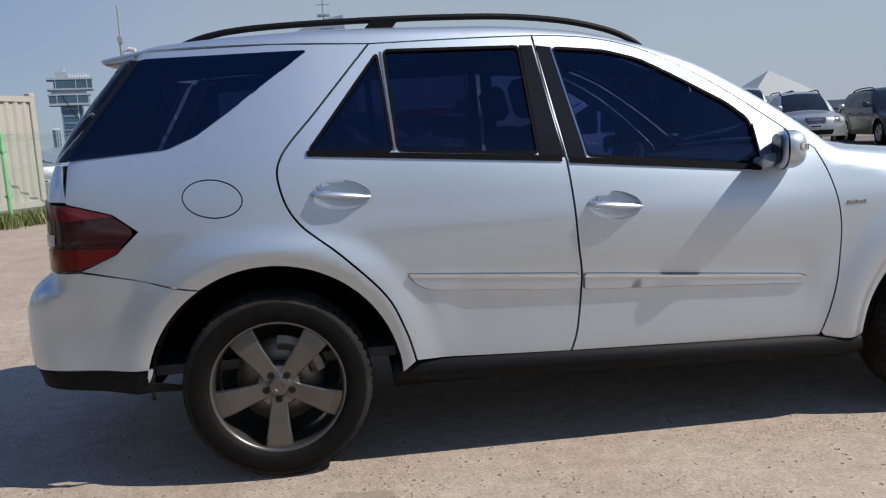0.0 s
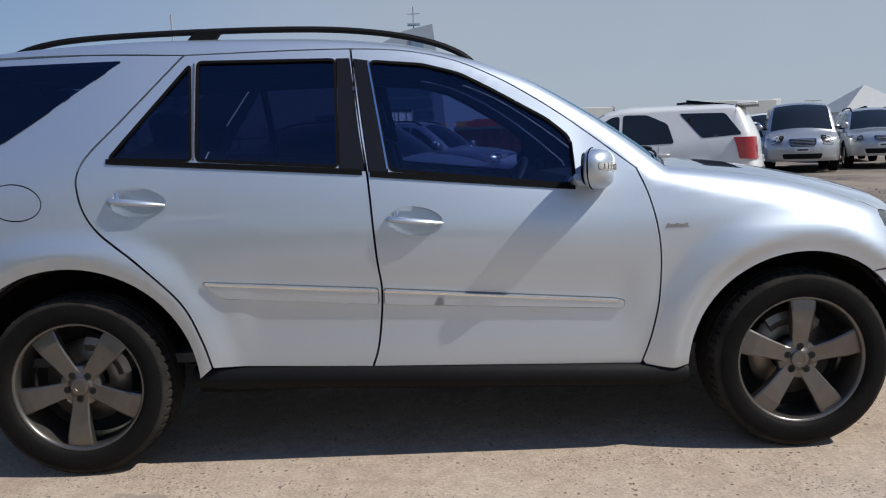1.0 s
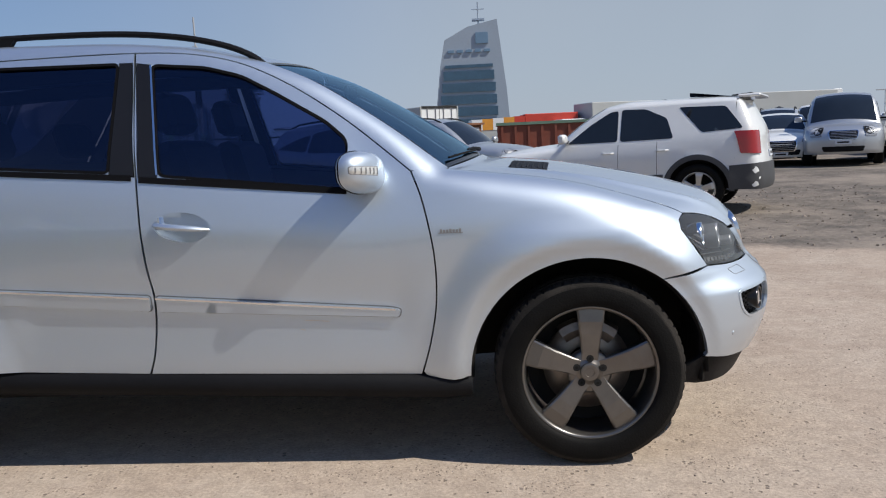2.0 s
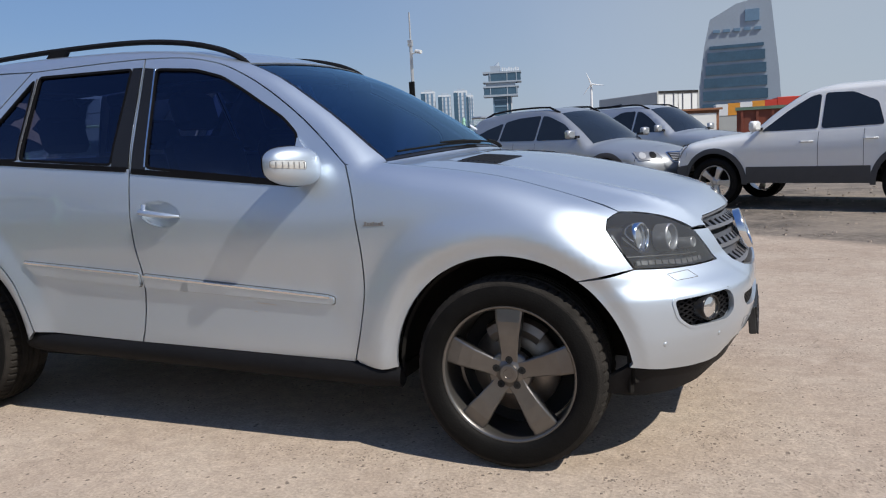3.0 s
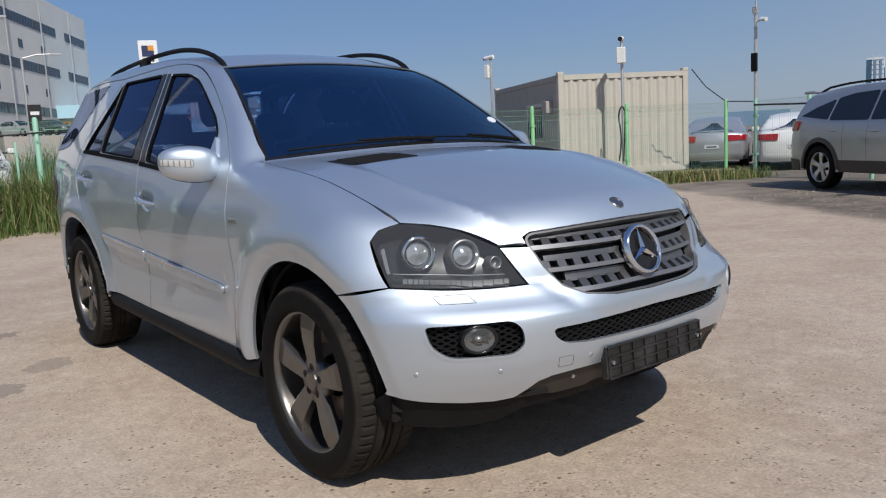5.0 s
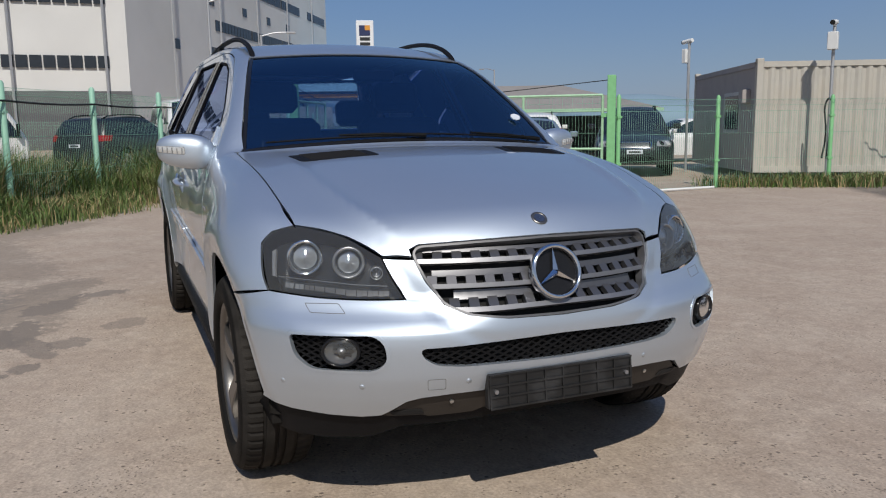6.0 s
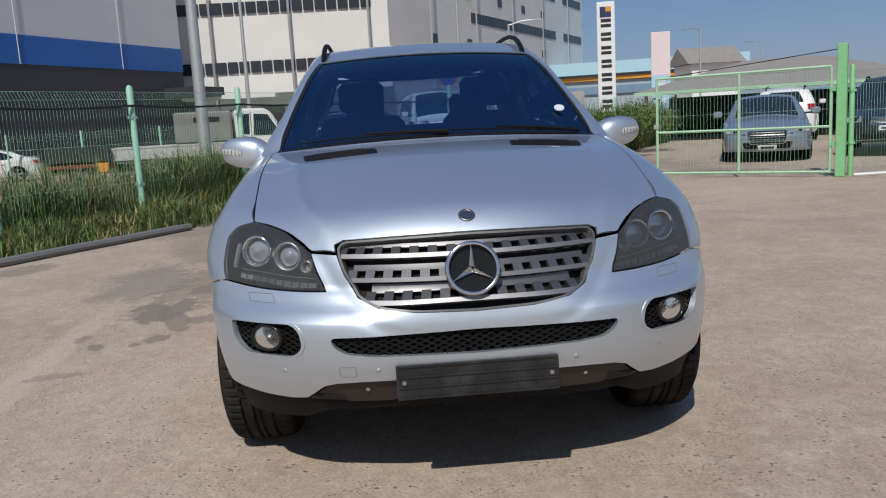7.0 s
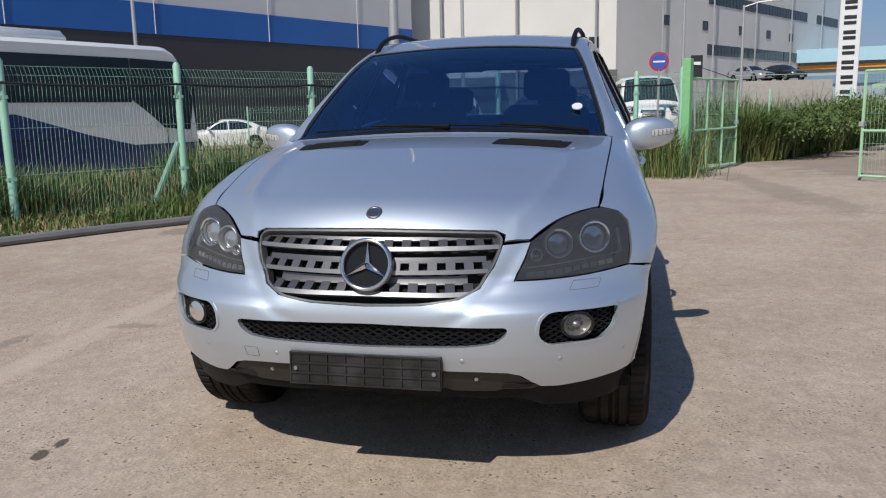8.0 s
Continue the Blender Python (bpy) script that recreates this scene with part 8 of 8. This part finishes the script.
for sy in (-1, 1):
    for nm, wq in (("door_window", [(2.02, 1.16), (2.86, 1.12), (2.48, 1.76), (2.06, 1.80)]), ("rear_side_window", [(1.66, 1.22), (1.90, 1.18), (1.93, 1.80), (1.70, 1.80)])):
        bm = bmesh.new()
        a = [bm.verts.new((x, sy * 0.845, z)) for x, z in wq]
        b = [bm.verts.new((x, sy * 0.862, z)) for x, z in wq]
        bm.faces.new(b)
        for i in range(4):
            bm.faces.new((a[i], a[(i + 1) % 4], b[(i + 1) % 4], b[i]))
        bmesh.ops.recalc_face_normals(bm, faces=bm.faces[:])
        part(nm, bm, GLASS_FAR, tr)
    part("door_seam", box_bm(1.96, sy * 0.852 - 0.003, 0.55, 1.975, sy * 0.852 + 0.003, 1.85), SEAM, tr)
    part("door_handle", box_bm(2.02, sy * 0.862 - 0.012, 0.98, 2.18, sy * 0.862 + 0.012, 1.02), PLASTIC, tr)
    part("side_board", box_bm(-2.0, sy * 0.86 - 0.03, 0.62, 1.42, sy * 0.86 + 0.03, 1.0), TRUCK_GREY, tr, bevel=0.008)
    for zr in (0.64, 0.955):
        part("board_rail", box_bm(-2.0, sy * 0.895 - 0.012, zr, 1.42, sy * 0.895 + 0.012, zr + 0.04), TRUCK_GREY, tr)
    for px in (-0.9, 0.35):
        part("board_hinge", box_bm(px, sy * 0.90 - 0.015, 0.58, px + 0.06, sy * 0.90 + 0.015, 0.78), SATIN, tr)
    part("door_mirror", box_bm(2.72, sy * 1.02 - 0.07, 1.18, 2.80, sy * 1.02 + 0.07, 1.50), PLASTIC, tr, bevel=0.02)
    part("mirror_stay", tube_bm([(2.70, sy * 0.84, 1.15), (2.76, sy * 1.02, 1.20)], 0.012, 6), PLASTIC, tr)
    part("tail_lamp", box_bm(-2.06, sy * 0.6 - 0.09, 0.42, -2.0, sy * 0.6 + 0.09, 0.56), LAMP_AMBER, tr)
    for ax in (2.25, -1.1):
        build_wheel(tr, ax, sy * 0.72, sy, 10, 0.33, 0.22, 5, SATIN, True, 0.10)
part("windscreen", box_bm(-0.012, -0.72, 0.06, 0.012, 0.72, 0.80, m=pose(3.025, 0, 1.05, 0, -28, 0)), GLASS_FAR, tr)
part("front_bumper", box_bm(3.0, -0.84, 0.40, 3.10, 0.84, 0.60), PLASTIC, tr, bevel=0.03)
part("tarp_box", box_bm(-0.25, -0.80, 1.0, 1.40, 0.80, 1.93), TARP, tr, "dull grey tarpaulin box", bevel=0.05)
part("tarp_slot", box_bm(0.30, -0.812, 1.62, 1.05, 0.812, 1.76), SEAM, tr)
part("bed", box_bm(-2.0, -0.85, 0.54, 1.42, 0.85, 0.63), GREEN_BED, tr)
part("tail_board", box_bm(-2.06, -0.86, 0.60, -2.0, 0.86, 1.0), TRUCK_GREY, tr)
part("chassis", box_bm(-1.95, -0.4, 0.30, 2.6, 0.4, 0.54), UNDER, tr)
tt = thing("tipper_trailer", pose(-19.40, -9.15, 0, 0, 0, 104.5), "dark green open trailer with orange lamps behind the truck", "trailer")
part("bed", box_bm(-0.85, -0.85, 0.66, 0.85, 0.85, 1.08), mat("dark_green_steel", (0.02, 0.028, 0.022), 0.6, 0, 0.2, 4), tt, bevel=0.01)
part("chassis", box_bm(-0.8, -0.5, 0.40, 0.8, 0.5, 0.66), UNDER, tt)
part("side_bar", box_bm(-0.9, -0.88, 0.50, 0.8, -0.82, 0.60), RUST, tt)
for sy in (-1, 1):
    part("marker_lamp", box_bm(0.50, sy * 0.87 - 0.02, 0.36, 0.80, sy * 0.87 + 0.02, 0.62), SIGN_ORANGE, tt)
    build_wheel(tt, 0.0, sy * 0.70, sy, 10, 0.32, 0.2, 5, SATIN, True, 0.10)
rd_ = thing("raised_deck", None, "raised concrete parking deck behind the fence", "platform")
part("deck", box_bm(-78, 11.0, 0, -70.6, 19.0, 3.3), CONT_GREY, rd_)
part("rail", tube_bm([(-70.7, 11.1, 3.8), (-70.7, 18.9, 3.8)], 0.03, 6), MINT, rd_)

# box trucks, cabinets and the rusty skip behind the SUVs
def box_truck(x, y, heading, length, label, unit=False, grey=True):
    t = thing("box_truck", pose(x, y, 0.0, 0, 0, heading), label, "truck")
    part("box_body", box_bm(-length / 2, -1.15, 0.95, length / 2, 1.15, 3.15), TRUCK_GREY if grey else PAINT_WHITE, t, bevel=0.03)
    part("rear_door", box_bm(-length / 2 - 0.03, -1.1, 1.0, -length / 2, 1.1, 3.1), PAINT_WHITE, t, bevel=0.01)
    part("door_seam", box_bm(-length / 2 - 0.04, -0.012, 1.0, -length / 2 - 0.03, 0.012, 3.1), SEAM, t)
    for sy in (-1, 1):
        part("door_post", box_bm(-length / 2 - 0.06, sy * 1.13 - 0.04, 0.95, -length / 2 - 0.03, sy * 1.13 + 0.04, 3.17), TRUCK_GREY, t, bevel=0.01)
        for ry in (0.25, 0.75):
            part("lock_rod", tube_bm([(-length / 2 - 0.06, sy * ry, 1.0), (-length / 2 - 0.06, sy * ry, 3.1)], 0.022, 6), SATIN, t)
    part("door_header", box_bm(-length / 2 - 0.07, -1.09, 3.06, -length / 2 - 0.032, 1.09, 3.18), SEAM, t)
    part("cab", box_bm(length / 2 + 0.15, -0.95, 0.55, length / 2 + 1.75, 0.95, 2.3), PAINT_WHITE, t, bevel=0.12)
    part("cab_window", box_bm(length / 2 + 0.7, -0.97, 1.5, length / 2 + 1.4, 0.97, 2.1), GLASS_FAR, t)
    part("chassis", box_bm(-length / 2, -0.5, 0.5, length / 2 + 1.5, 0.5, 0.95), UNDER, t)
    if unit:
        part("cooling_unit", box_bm(length / 2, -0.8, 2.4, length / 2 + 0.5, 0.8, 3.2), PAINT_WHITE, t, bevel=0.03)
    for sy in (-1, 1):
        for ax in (length / 2 + 0.9, -length / 2 + 1.3):
            build_wheel(t, ax, sy * 0.9, sy, 5, 0.40, 0.26, 5, SATIN, True, 0.12)


box_truck(-3.4, 39.5, 128, 6.0, "grey box truck with white rear doors")
box_truck(8.4, 42.5, 200, 4.6, "grey box truck behind the parked cars")
box_truck(16.6, 39.8, 10, 4.6, "grey box truck with a white cooling unit", True)
cab = thing("timber_cabinet", pose(-1.9, 29.6, 0.0, 0, 0, 20), "white doored cabinet in a brown timber frame", "cabinet")
part("carcass", box_bm(0, 0.05, 0.0, 2.75, 1.0, 2.0), BROWN, cab, bevel=0.01)
part("door", box_bm(0.12, 0.0, 0.1, 1.36, 0.05, 1.88), PAINT_WHITE, cab)
part("door", box_bm(1.44, 0.0, 0.1, 2.63, 0.05, 1.88), PAINT_WHITE, cab)
part("roof_board", box_bm(-0.9, -0.1, 2.0, 2.85, 1.1, 2.08), BROWN, cab)
part("handle", box_bm(1.30, -0.03, 0.95, 1.34, 0.0, 1.15), SATIN, cab)
skp = thing("rusty_skip", pose(1.35, 30.0, 0.0, 0, 0, 0), "rusty red open-topped steel container", "container")
part("shell", box_bm(0, 0, 0, 4.4, 2.2, 1.95), RUST, skp, bevel=0.02)
for k in range(8):
    part("rib", box_bm(0.15 + k * 0.56, -0.06, 0.05, 0.25 + k * 0.56, 0.0, 1.9), RUST, skp)
part("top_edge", box_bm(-0.05, -0.08, 1.9, 4.45, 2.25, 2.02), GREEN_BED, skp)
tp = thing("covered_trailer", pose(0.0, 41.0, 0.0, 0, 0, 6), "trailer with a red and white striped cover", "trailer")
part("bed", box_bm(0, 0, 0.9, 6.0, 2.2, 1.9), TRUCK_GREY, tp)
part("cover", box_bm(3.0, -0.02, 1.9, 6.0, 2.22, 2.7), RED, tp, bevel=0.03)
for k, mt in ((0, SIGN_WHITE), (1, SIGN_ORANGE), (2, SIGN_WHITE), (3, SIGN_ORANGE), (4, RED)):
    part("cover_stripe", box_bm(k * 0.6, -0.02, 1.9, k * 0.6 + 0.6, 2.22, 2.6 - 0.1 * (4 - k) / 4), mt, tp)
for ax in (1.2, 4.6):
    build_wheel(tp, ax, 0.2, -1, 5, 0.45, 0.28, 5, SATIN, True, 0.12)
    build_wheel(tp, ax, 2.0, 1, 5, 0.45, 0.28, 5, SATIN, True, 0.12)

# white tent roof hall
tn = thing("tent_hall", pose(38.6, 65.8, 0, 0, 0, -2) @ Matrix.Scale(0.45, 4), "white pyramid-roofed tent hall", "tent")
bm = bmesh.new()
add_box(bm, -6.5, -6.5, 0, 6.5, 6.5, 6.6)
part("wall", bm, SIGN_WHITE, tn)
bm = bmesh.new()
vs = [bm.verts.new(p) for p in ((-7.2, -7.2, 6.6), (7.2, -7.2, 6.6), (7.2, 7.2, 6.6), (-7.2, 7.2, 6.6), (0, 0, 11.9))]
for f in ((0, 1, 4), (1, 2, 4), (2, 3, 4), (3, 0, 4), (3, 2, 1, 0)):
    bm.faces.new([vs[i] for i in f])
part("roof", bm, TRUCK_GREY, tn)


# thin poles with crossbars, far off
for px_, py_, h_ in ((33.0, 63.5, 4.0), (31.0, 64.5, 3.7)):
    tp_ = thing("far_pole", pose(px_, py_, 0), "thin far pole with a crossbar", "pole", "far thin poles")
    part("pole", tube_bm([(0, 0, 0), (0, 0, h_)], 0.035, 5), GALV, tp_)
    part("crossbar", box_bm(-0.7, -0.04, h_ - 0.04, 0.7, 0.04, h_ + 0.05), GALV, tp_)


# ---- skyline ----
def polar(x, y, az, dist):
    return x + dist * math.cos(radians(az)), y + dist * math.sin(radians(az))


sl = thing("sail_tower", pose(-4.3, 296, 0, 0, 0, 0) @ Matrix.Diagonal((1.15, 1, 1.13, 1)), "glass office tower with a slanted curved top", "building")
bm = bmesh.new()
prof = [(-13.5, 0), (-12.6, 15), (-11.2, 26), (-9.5, 34.5), (-2, 38.5), (7.5, 40.5), (10.0, 18), (11.2, 0)]
a = [bm.verts.new((x, 0, z)) for x, z in prof]
b = [bm.verts.new((x * 0.9 + 1, 16, z)) for x, z in prof]
bm.faces.new(a)
bm.faces.new(b[::-1])
for i in range(len(prof)):
    j = (i + 1) % len(prof)
    bm.faces.new((a[j], a[i], b[i], b[j]))
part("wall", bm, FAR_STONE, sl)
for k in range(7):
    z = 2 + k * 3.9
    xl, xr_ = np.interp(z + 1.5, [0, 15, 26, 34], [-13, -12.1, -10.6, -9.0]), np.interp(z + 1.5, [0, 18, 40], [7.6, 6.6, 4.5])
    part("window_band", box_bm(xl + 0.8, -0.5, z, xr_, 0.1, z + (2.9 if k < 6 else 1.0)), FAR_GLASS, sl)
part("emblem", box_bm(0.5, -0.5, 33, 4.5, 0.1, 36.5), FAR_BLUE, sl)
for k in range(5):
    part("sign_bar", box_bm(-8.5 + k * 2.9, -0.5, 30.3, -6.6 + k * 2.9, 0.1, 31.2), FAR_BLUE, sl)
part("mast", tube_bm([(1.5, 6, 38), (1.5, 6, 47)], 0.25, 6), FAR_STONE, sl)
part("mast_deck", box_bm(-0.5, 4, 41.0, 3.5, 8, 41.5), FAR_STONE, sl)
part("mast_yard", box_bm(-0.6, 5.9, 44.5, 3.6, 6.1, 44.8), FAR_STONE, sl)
x, y = polar(2.8, -3.5, 107.5, 460)
tw = thing("lookout_tower", pose(x, y, 0, 0, 0, 16.6) @ Matrix.Diagonal((1, 1, 1.31, 1)), "tall tower with wide stacked top floors", "building")
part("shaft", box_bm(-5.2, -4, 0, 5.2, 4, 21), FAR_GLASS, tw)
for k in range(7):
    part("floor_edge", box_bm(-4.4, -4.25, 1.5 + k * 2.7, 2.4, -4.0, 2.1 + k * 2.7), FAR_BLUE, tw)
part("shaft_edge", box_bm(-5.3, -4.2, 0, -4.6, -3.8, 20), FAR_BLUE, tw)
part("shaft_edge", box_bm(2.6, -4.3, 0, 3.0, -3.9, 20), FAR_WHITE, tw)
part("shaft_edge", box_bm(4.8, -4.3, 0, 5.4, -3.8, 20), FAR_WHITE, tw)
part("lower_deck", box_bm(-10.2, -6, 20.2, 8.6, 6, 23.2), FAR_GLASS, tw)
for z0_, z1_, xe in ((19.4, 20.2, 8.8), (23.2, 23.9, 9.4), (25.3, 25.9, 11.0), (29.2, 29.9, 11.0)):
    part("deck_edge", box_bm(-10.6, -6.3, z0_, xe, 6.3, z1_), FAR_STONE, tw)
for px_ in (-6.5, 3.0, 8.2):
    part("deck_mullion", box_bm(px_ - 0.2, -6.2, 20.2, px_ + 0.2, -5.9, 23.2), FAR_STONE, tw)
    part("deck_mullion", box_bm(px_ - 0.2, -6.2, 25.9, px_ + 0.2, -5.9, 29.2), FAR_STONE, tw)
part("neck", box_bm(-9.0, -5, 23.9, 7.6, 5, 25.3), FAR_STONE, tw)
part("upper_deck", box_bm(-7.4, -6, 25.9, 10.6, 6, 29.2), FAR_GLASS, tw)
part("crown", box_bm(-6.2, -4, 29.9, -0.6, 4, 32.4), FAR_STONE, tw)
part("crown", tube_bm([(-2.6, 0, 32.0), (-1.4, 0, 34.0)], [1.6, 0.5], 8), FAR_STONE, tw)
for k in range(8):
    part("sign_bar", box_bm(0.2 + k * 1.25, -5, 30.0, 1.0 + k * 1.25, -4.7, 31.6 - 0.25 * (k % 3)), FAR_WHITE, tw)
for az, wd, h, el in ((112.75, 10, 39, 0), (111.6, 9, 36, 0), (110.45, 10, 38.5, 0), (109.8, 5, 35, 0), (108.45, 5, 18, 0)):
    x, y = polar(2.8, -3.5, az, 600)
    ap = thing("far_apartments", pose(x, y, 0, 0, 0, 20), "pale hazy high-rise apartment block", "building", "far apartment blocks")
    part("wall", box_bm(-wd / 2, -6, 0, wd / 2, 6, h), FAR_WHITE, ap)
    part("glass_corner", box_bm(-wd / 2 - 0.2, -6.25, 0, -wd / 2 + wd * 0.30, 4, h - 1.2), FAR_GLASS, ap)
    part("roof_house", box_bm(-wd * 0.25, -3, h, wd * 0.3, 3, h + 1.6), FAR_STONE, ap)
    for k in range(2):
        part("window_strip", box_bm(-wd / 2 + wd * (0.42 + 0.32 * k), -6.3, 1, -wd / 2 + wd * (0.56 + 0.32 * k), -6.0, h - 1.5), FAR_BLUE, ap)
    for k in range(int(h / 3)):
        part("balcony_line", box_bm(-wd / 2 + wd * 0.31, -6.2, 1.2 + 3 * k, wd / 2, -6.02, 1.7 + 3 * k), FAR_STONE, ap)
x, y = polar(2.8, -3.5, 101.3, 420)
wt = thing("wind_turbine", pose(x, y, 7, 0, 0, 10), "white wind turbine far off", "turbine")
part("tower", tube_bm([(0, 0, -7), (0, 0, 20)], [0.9, 0.5], 8), SIGN_WHITE, wt)
part("hub", box_bm(-0.5, -1.6, 19.4, 0.5, 0.8, 20.5), SIGN_WHITE, wt)
for ang in (112, 232, 352):
    part("blade", tube_bm([(0, -1.2, 20), (6.5 * math.cos(radians(ang)), -1.2, 20 + 6.5 * math.sin(radians(ang)))], [0.42, 0.12], 5), SIGN_WHITE, wt)
hl_ = thing("far_hill", pose(*polar(4.5, -0.7, 143.8, 900), 0), "low hazy blue hill", "hill", kind="structure")
bm = bmesh.new()
bmesh.ops.create_uvsphere(bm, u_segments=24, v_segments=12, radius=1.0, matrix=Matrix.Diagonal((90, 90, 34, 1)))
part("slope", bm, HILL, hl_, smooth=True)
hz = thing("far_shore", None, "low pale buildings and sheds along the horizon", "backdrop", kind="structure")
rnd = random.Random(21)
for k in range(60):
    az = rnd.uniform(48, 178)
    dist = rnd.uniform(420, 700)
    x, y = polar(0, 0, az, dist)
    w_, h_ = rnd.uniform(8, 40), rnd.uniform(3, 8)
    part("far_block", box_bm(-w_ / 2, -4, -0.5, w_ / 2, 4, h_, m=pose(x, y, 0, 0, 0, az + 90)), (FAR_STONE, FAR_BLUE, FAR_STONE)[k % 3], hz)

# trees along the road, seen over the fence
LEAF = mat("leaf_green", (0.09, 0.14, 0.035), 0.75, 0.0, 0.25, 2, island=0.5)
BARK = mat("bark", (0.12, 0.09, 0.07), 0.9, 0.0, 0.3, 10, 0.4, 40)


def shrub(name, x, y, h, w, seed, label, trunk=True):
    r_ = random.Random(seed)
    t = thing(name, pose(x, y, 0), label, "tree" if trunk else "shrub")
    bm = bmesh.new()
    add_tube(bm, [(0, 0, 0), (0.04, 0.02, h * 0.4), (0.0, 0.05, h * 0.75)], [0.05 * h / 2, 0.035 * h / 2, 0.01], 6)
    tips = []
    for k in range(7):
        a = k * 2.4
        z = h * r_.uniform(0.35, 0.6)
        tip = (math.cos(a) * w * r_.uniform(0.3, 0.5), math.sin(a) * w * r_.uniform(0.3, 0.5), h * r_.uniform(0.6, 0.95))
        add_tube(bm, [(0.02, 0.02, z), ((tip[0]) * 0.5, tip[1] * 0.5, (z + tip[2]) / 2), tip], [0.02 * h / 2, 0.012 * h / 2, 0.005], 5)
        tips.append(tip)
    part("trunk", bm, BARK, t)
    vs, fs = [], []
    for k in range(2600):
        c = tips[r_.randrange(7)]
        p = Vector((c[0] + r_.gauss(0, w * 0.16), c[1] + r_.gauss(0, w * 0.16), c[2] + r_.gauss(0, h * 0.12)))
        s_ = r_.uniform(0.03, 0.06) * max(1, h / 2.2)
        q = Euler((r_.uniform(0, 3), r_.uniform(0, 3), r_.uniform(0, 6))).to_matrix()
        i = len(vs)
        vs += [tuple(p + q @ Vector(v)) for v in ((-s_, 0, 0), (0, -s_ * 0.5, 0), (s_, 0, 0), (0, s_ * 0.5, s_ * 0.2))]
        fs.append((i, i + 1, i + 2, i + 3))
    mesh_ob("crown", vs, fs, LEAF, t, False)


shrub("shrub", -15.4, 4.9, 1.15, 1.3, 1, "green bushy weeds beside the gate track", False)
shrub("shrub", -16.4, 5.9, 1.2, 1.5, 2, "green bushy weeds beside the gate track", False)
shrub("shrub", -18.8, 7.4, 1.3, 1.5, 3, "green bushy weeds beside the gate track", False)
HEDGE = [(-27.5 + 0.3 * k, -13.0 + 1.0 * k) for k in range(14)]
spots = []
rnd = random.Random(31)
for hx, hy in HEDGE:
    for i in range(260):
        spots.append((hx + rnd.gauss(0, 0.5), hy + rnd.gauss(0, 0.5), rnd.uniform(0.3, 0.75), rnd.uniform(0.1, 0.8)))
grass("roadside_grass", spots, GRASS, "green grass bank along the far road", 32)
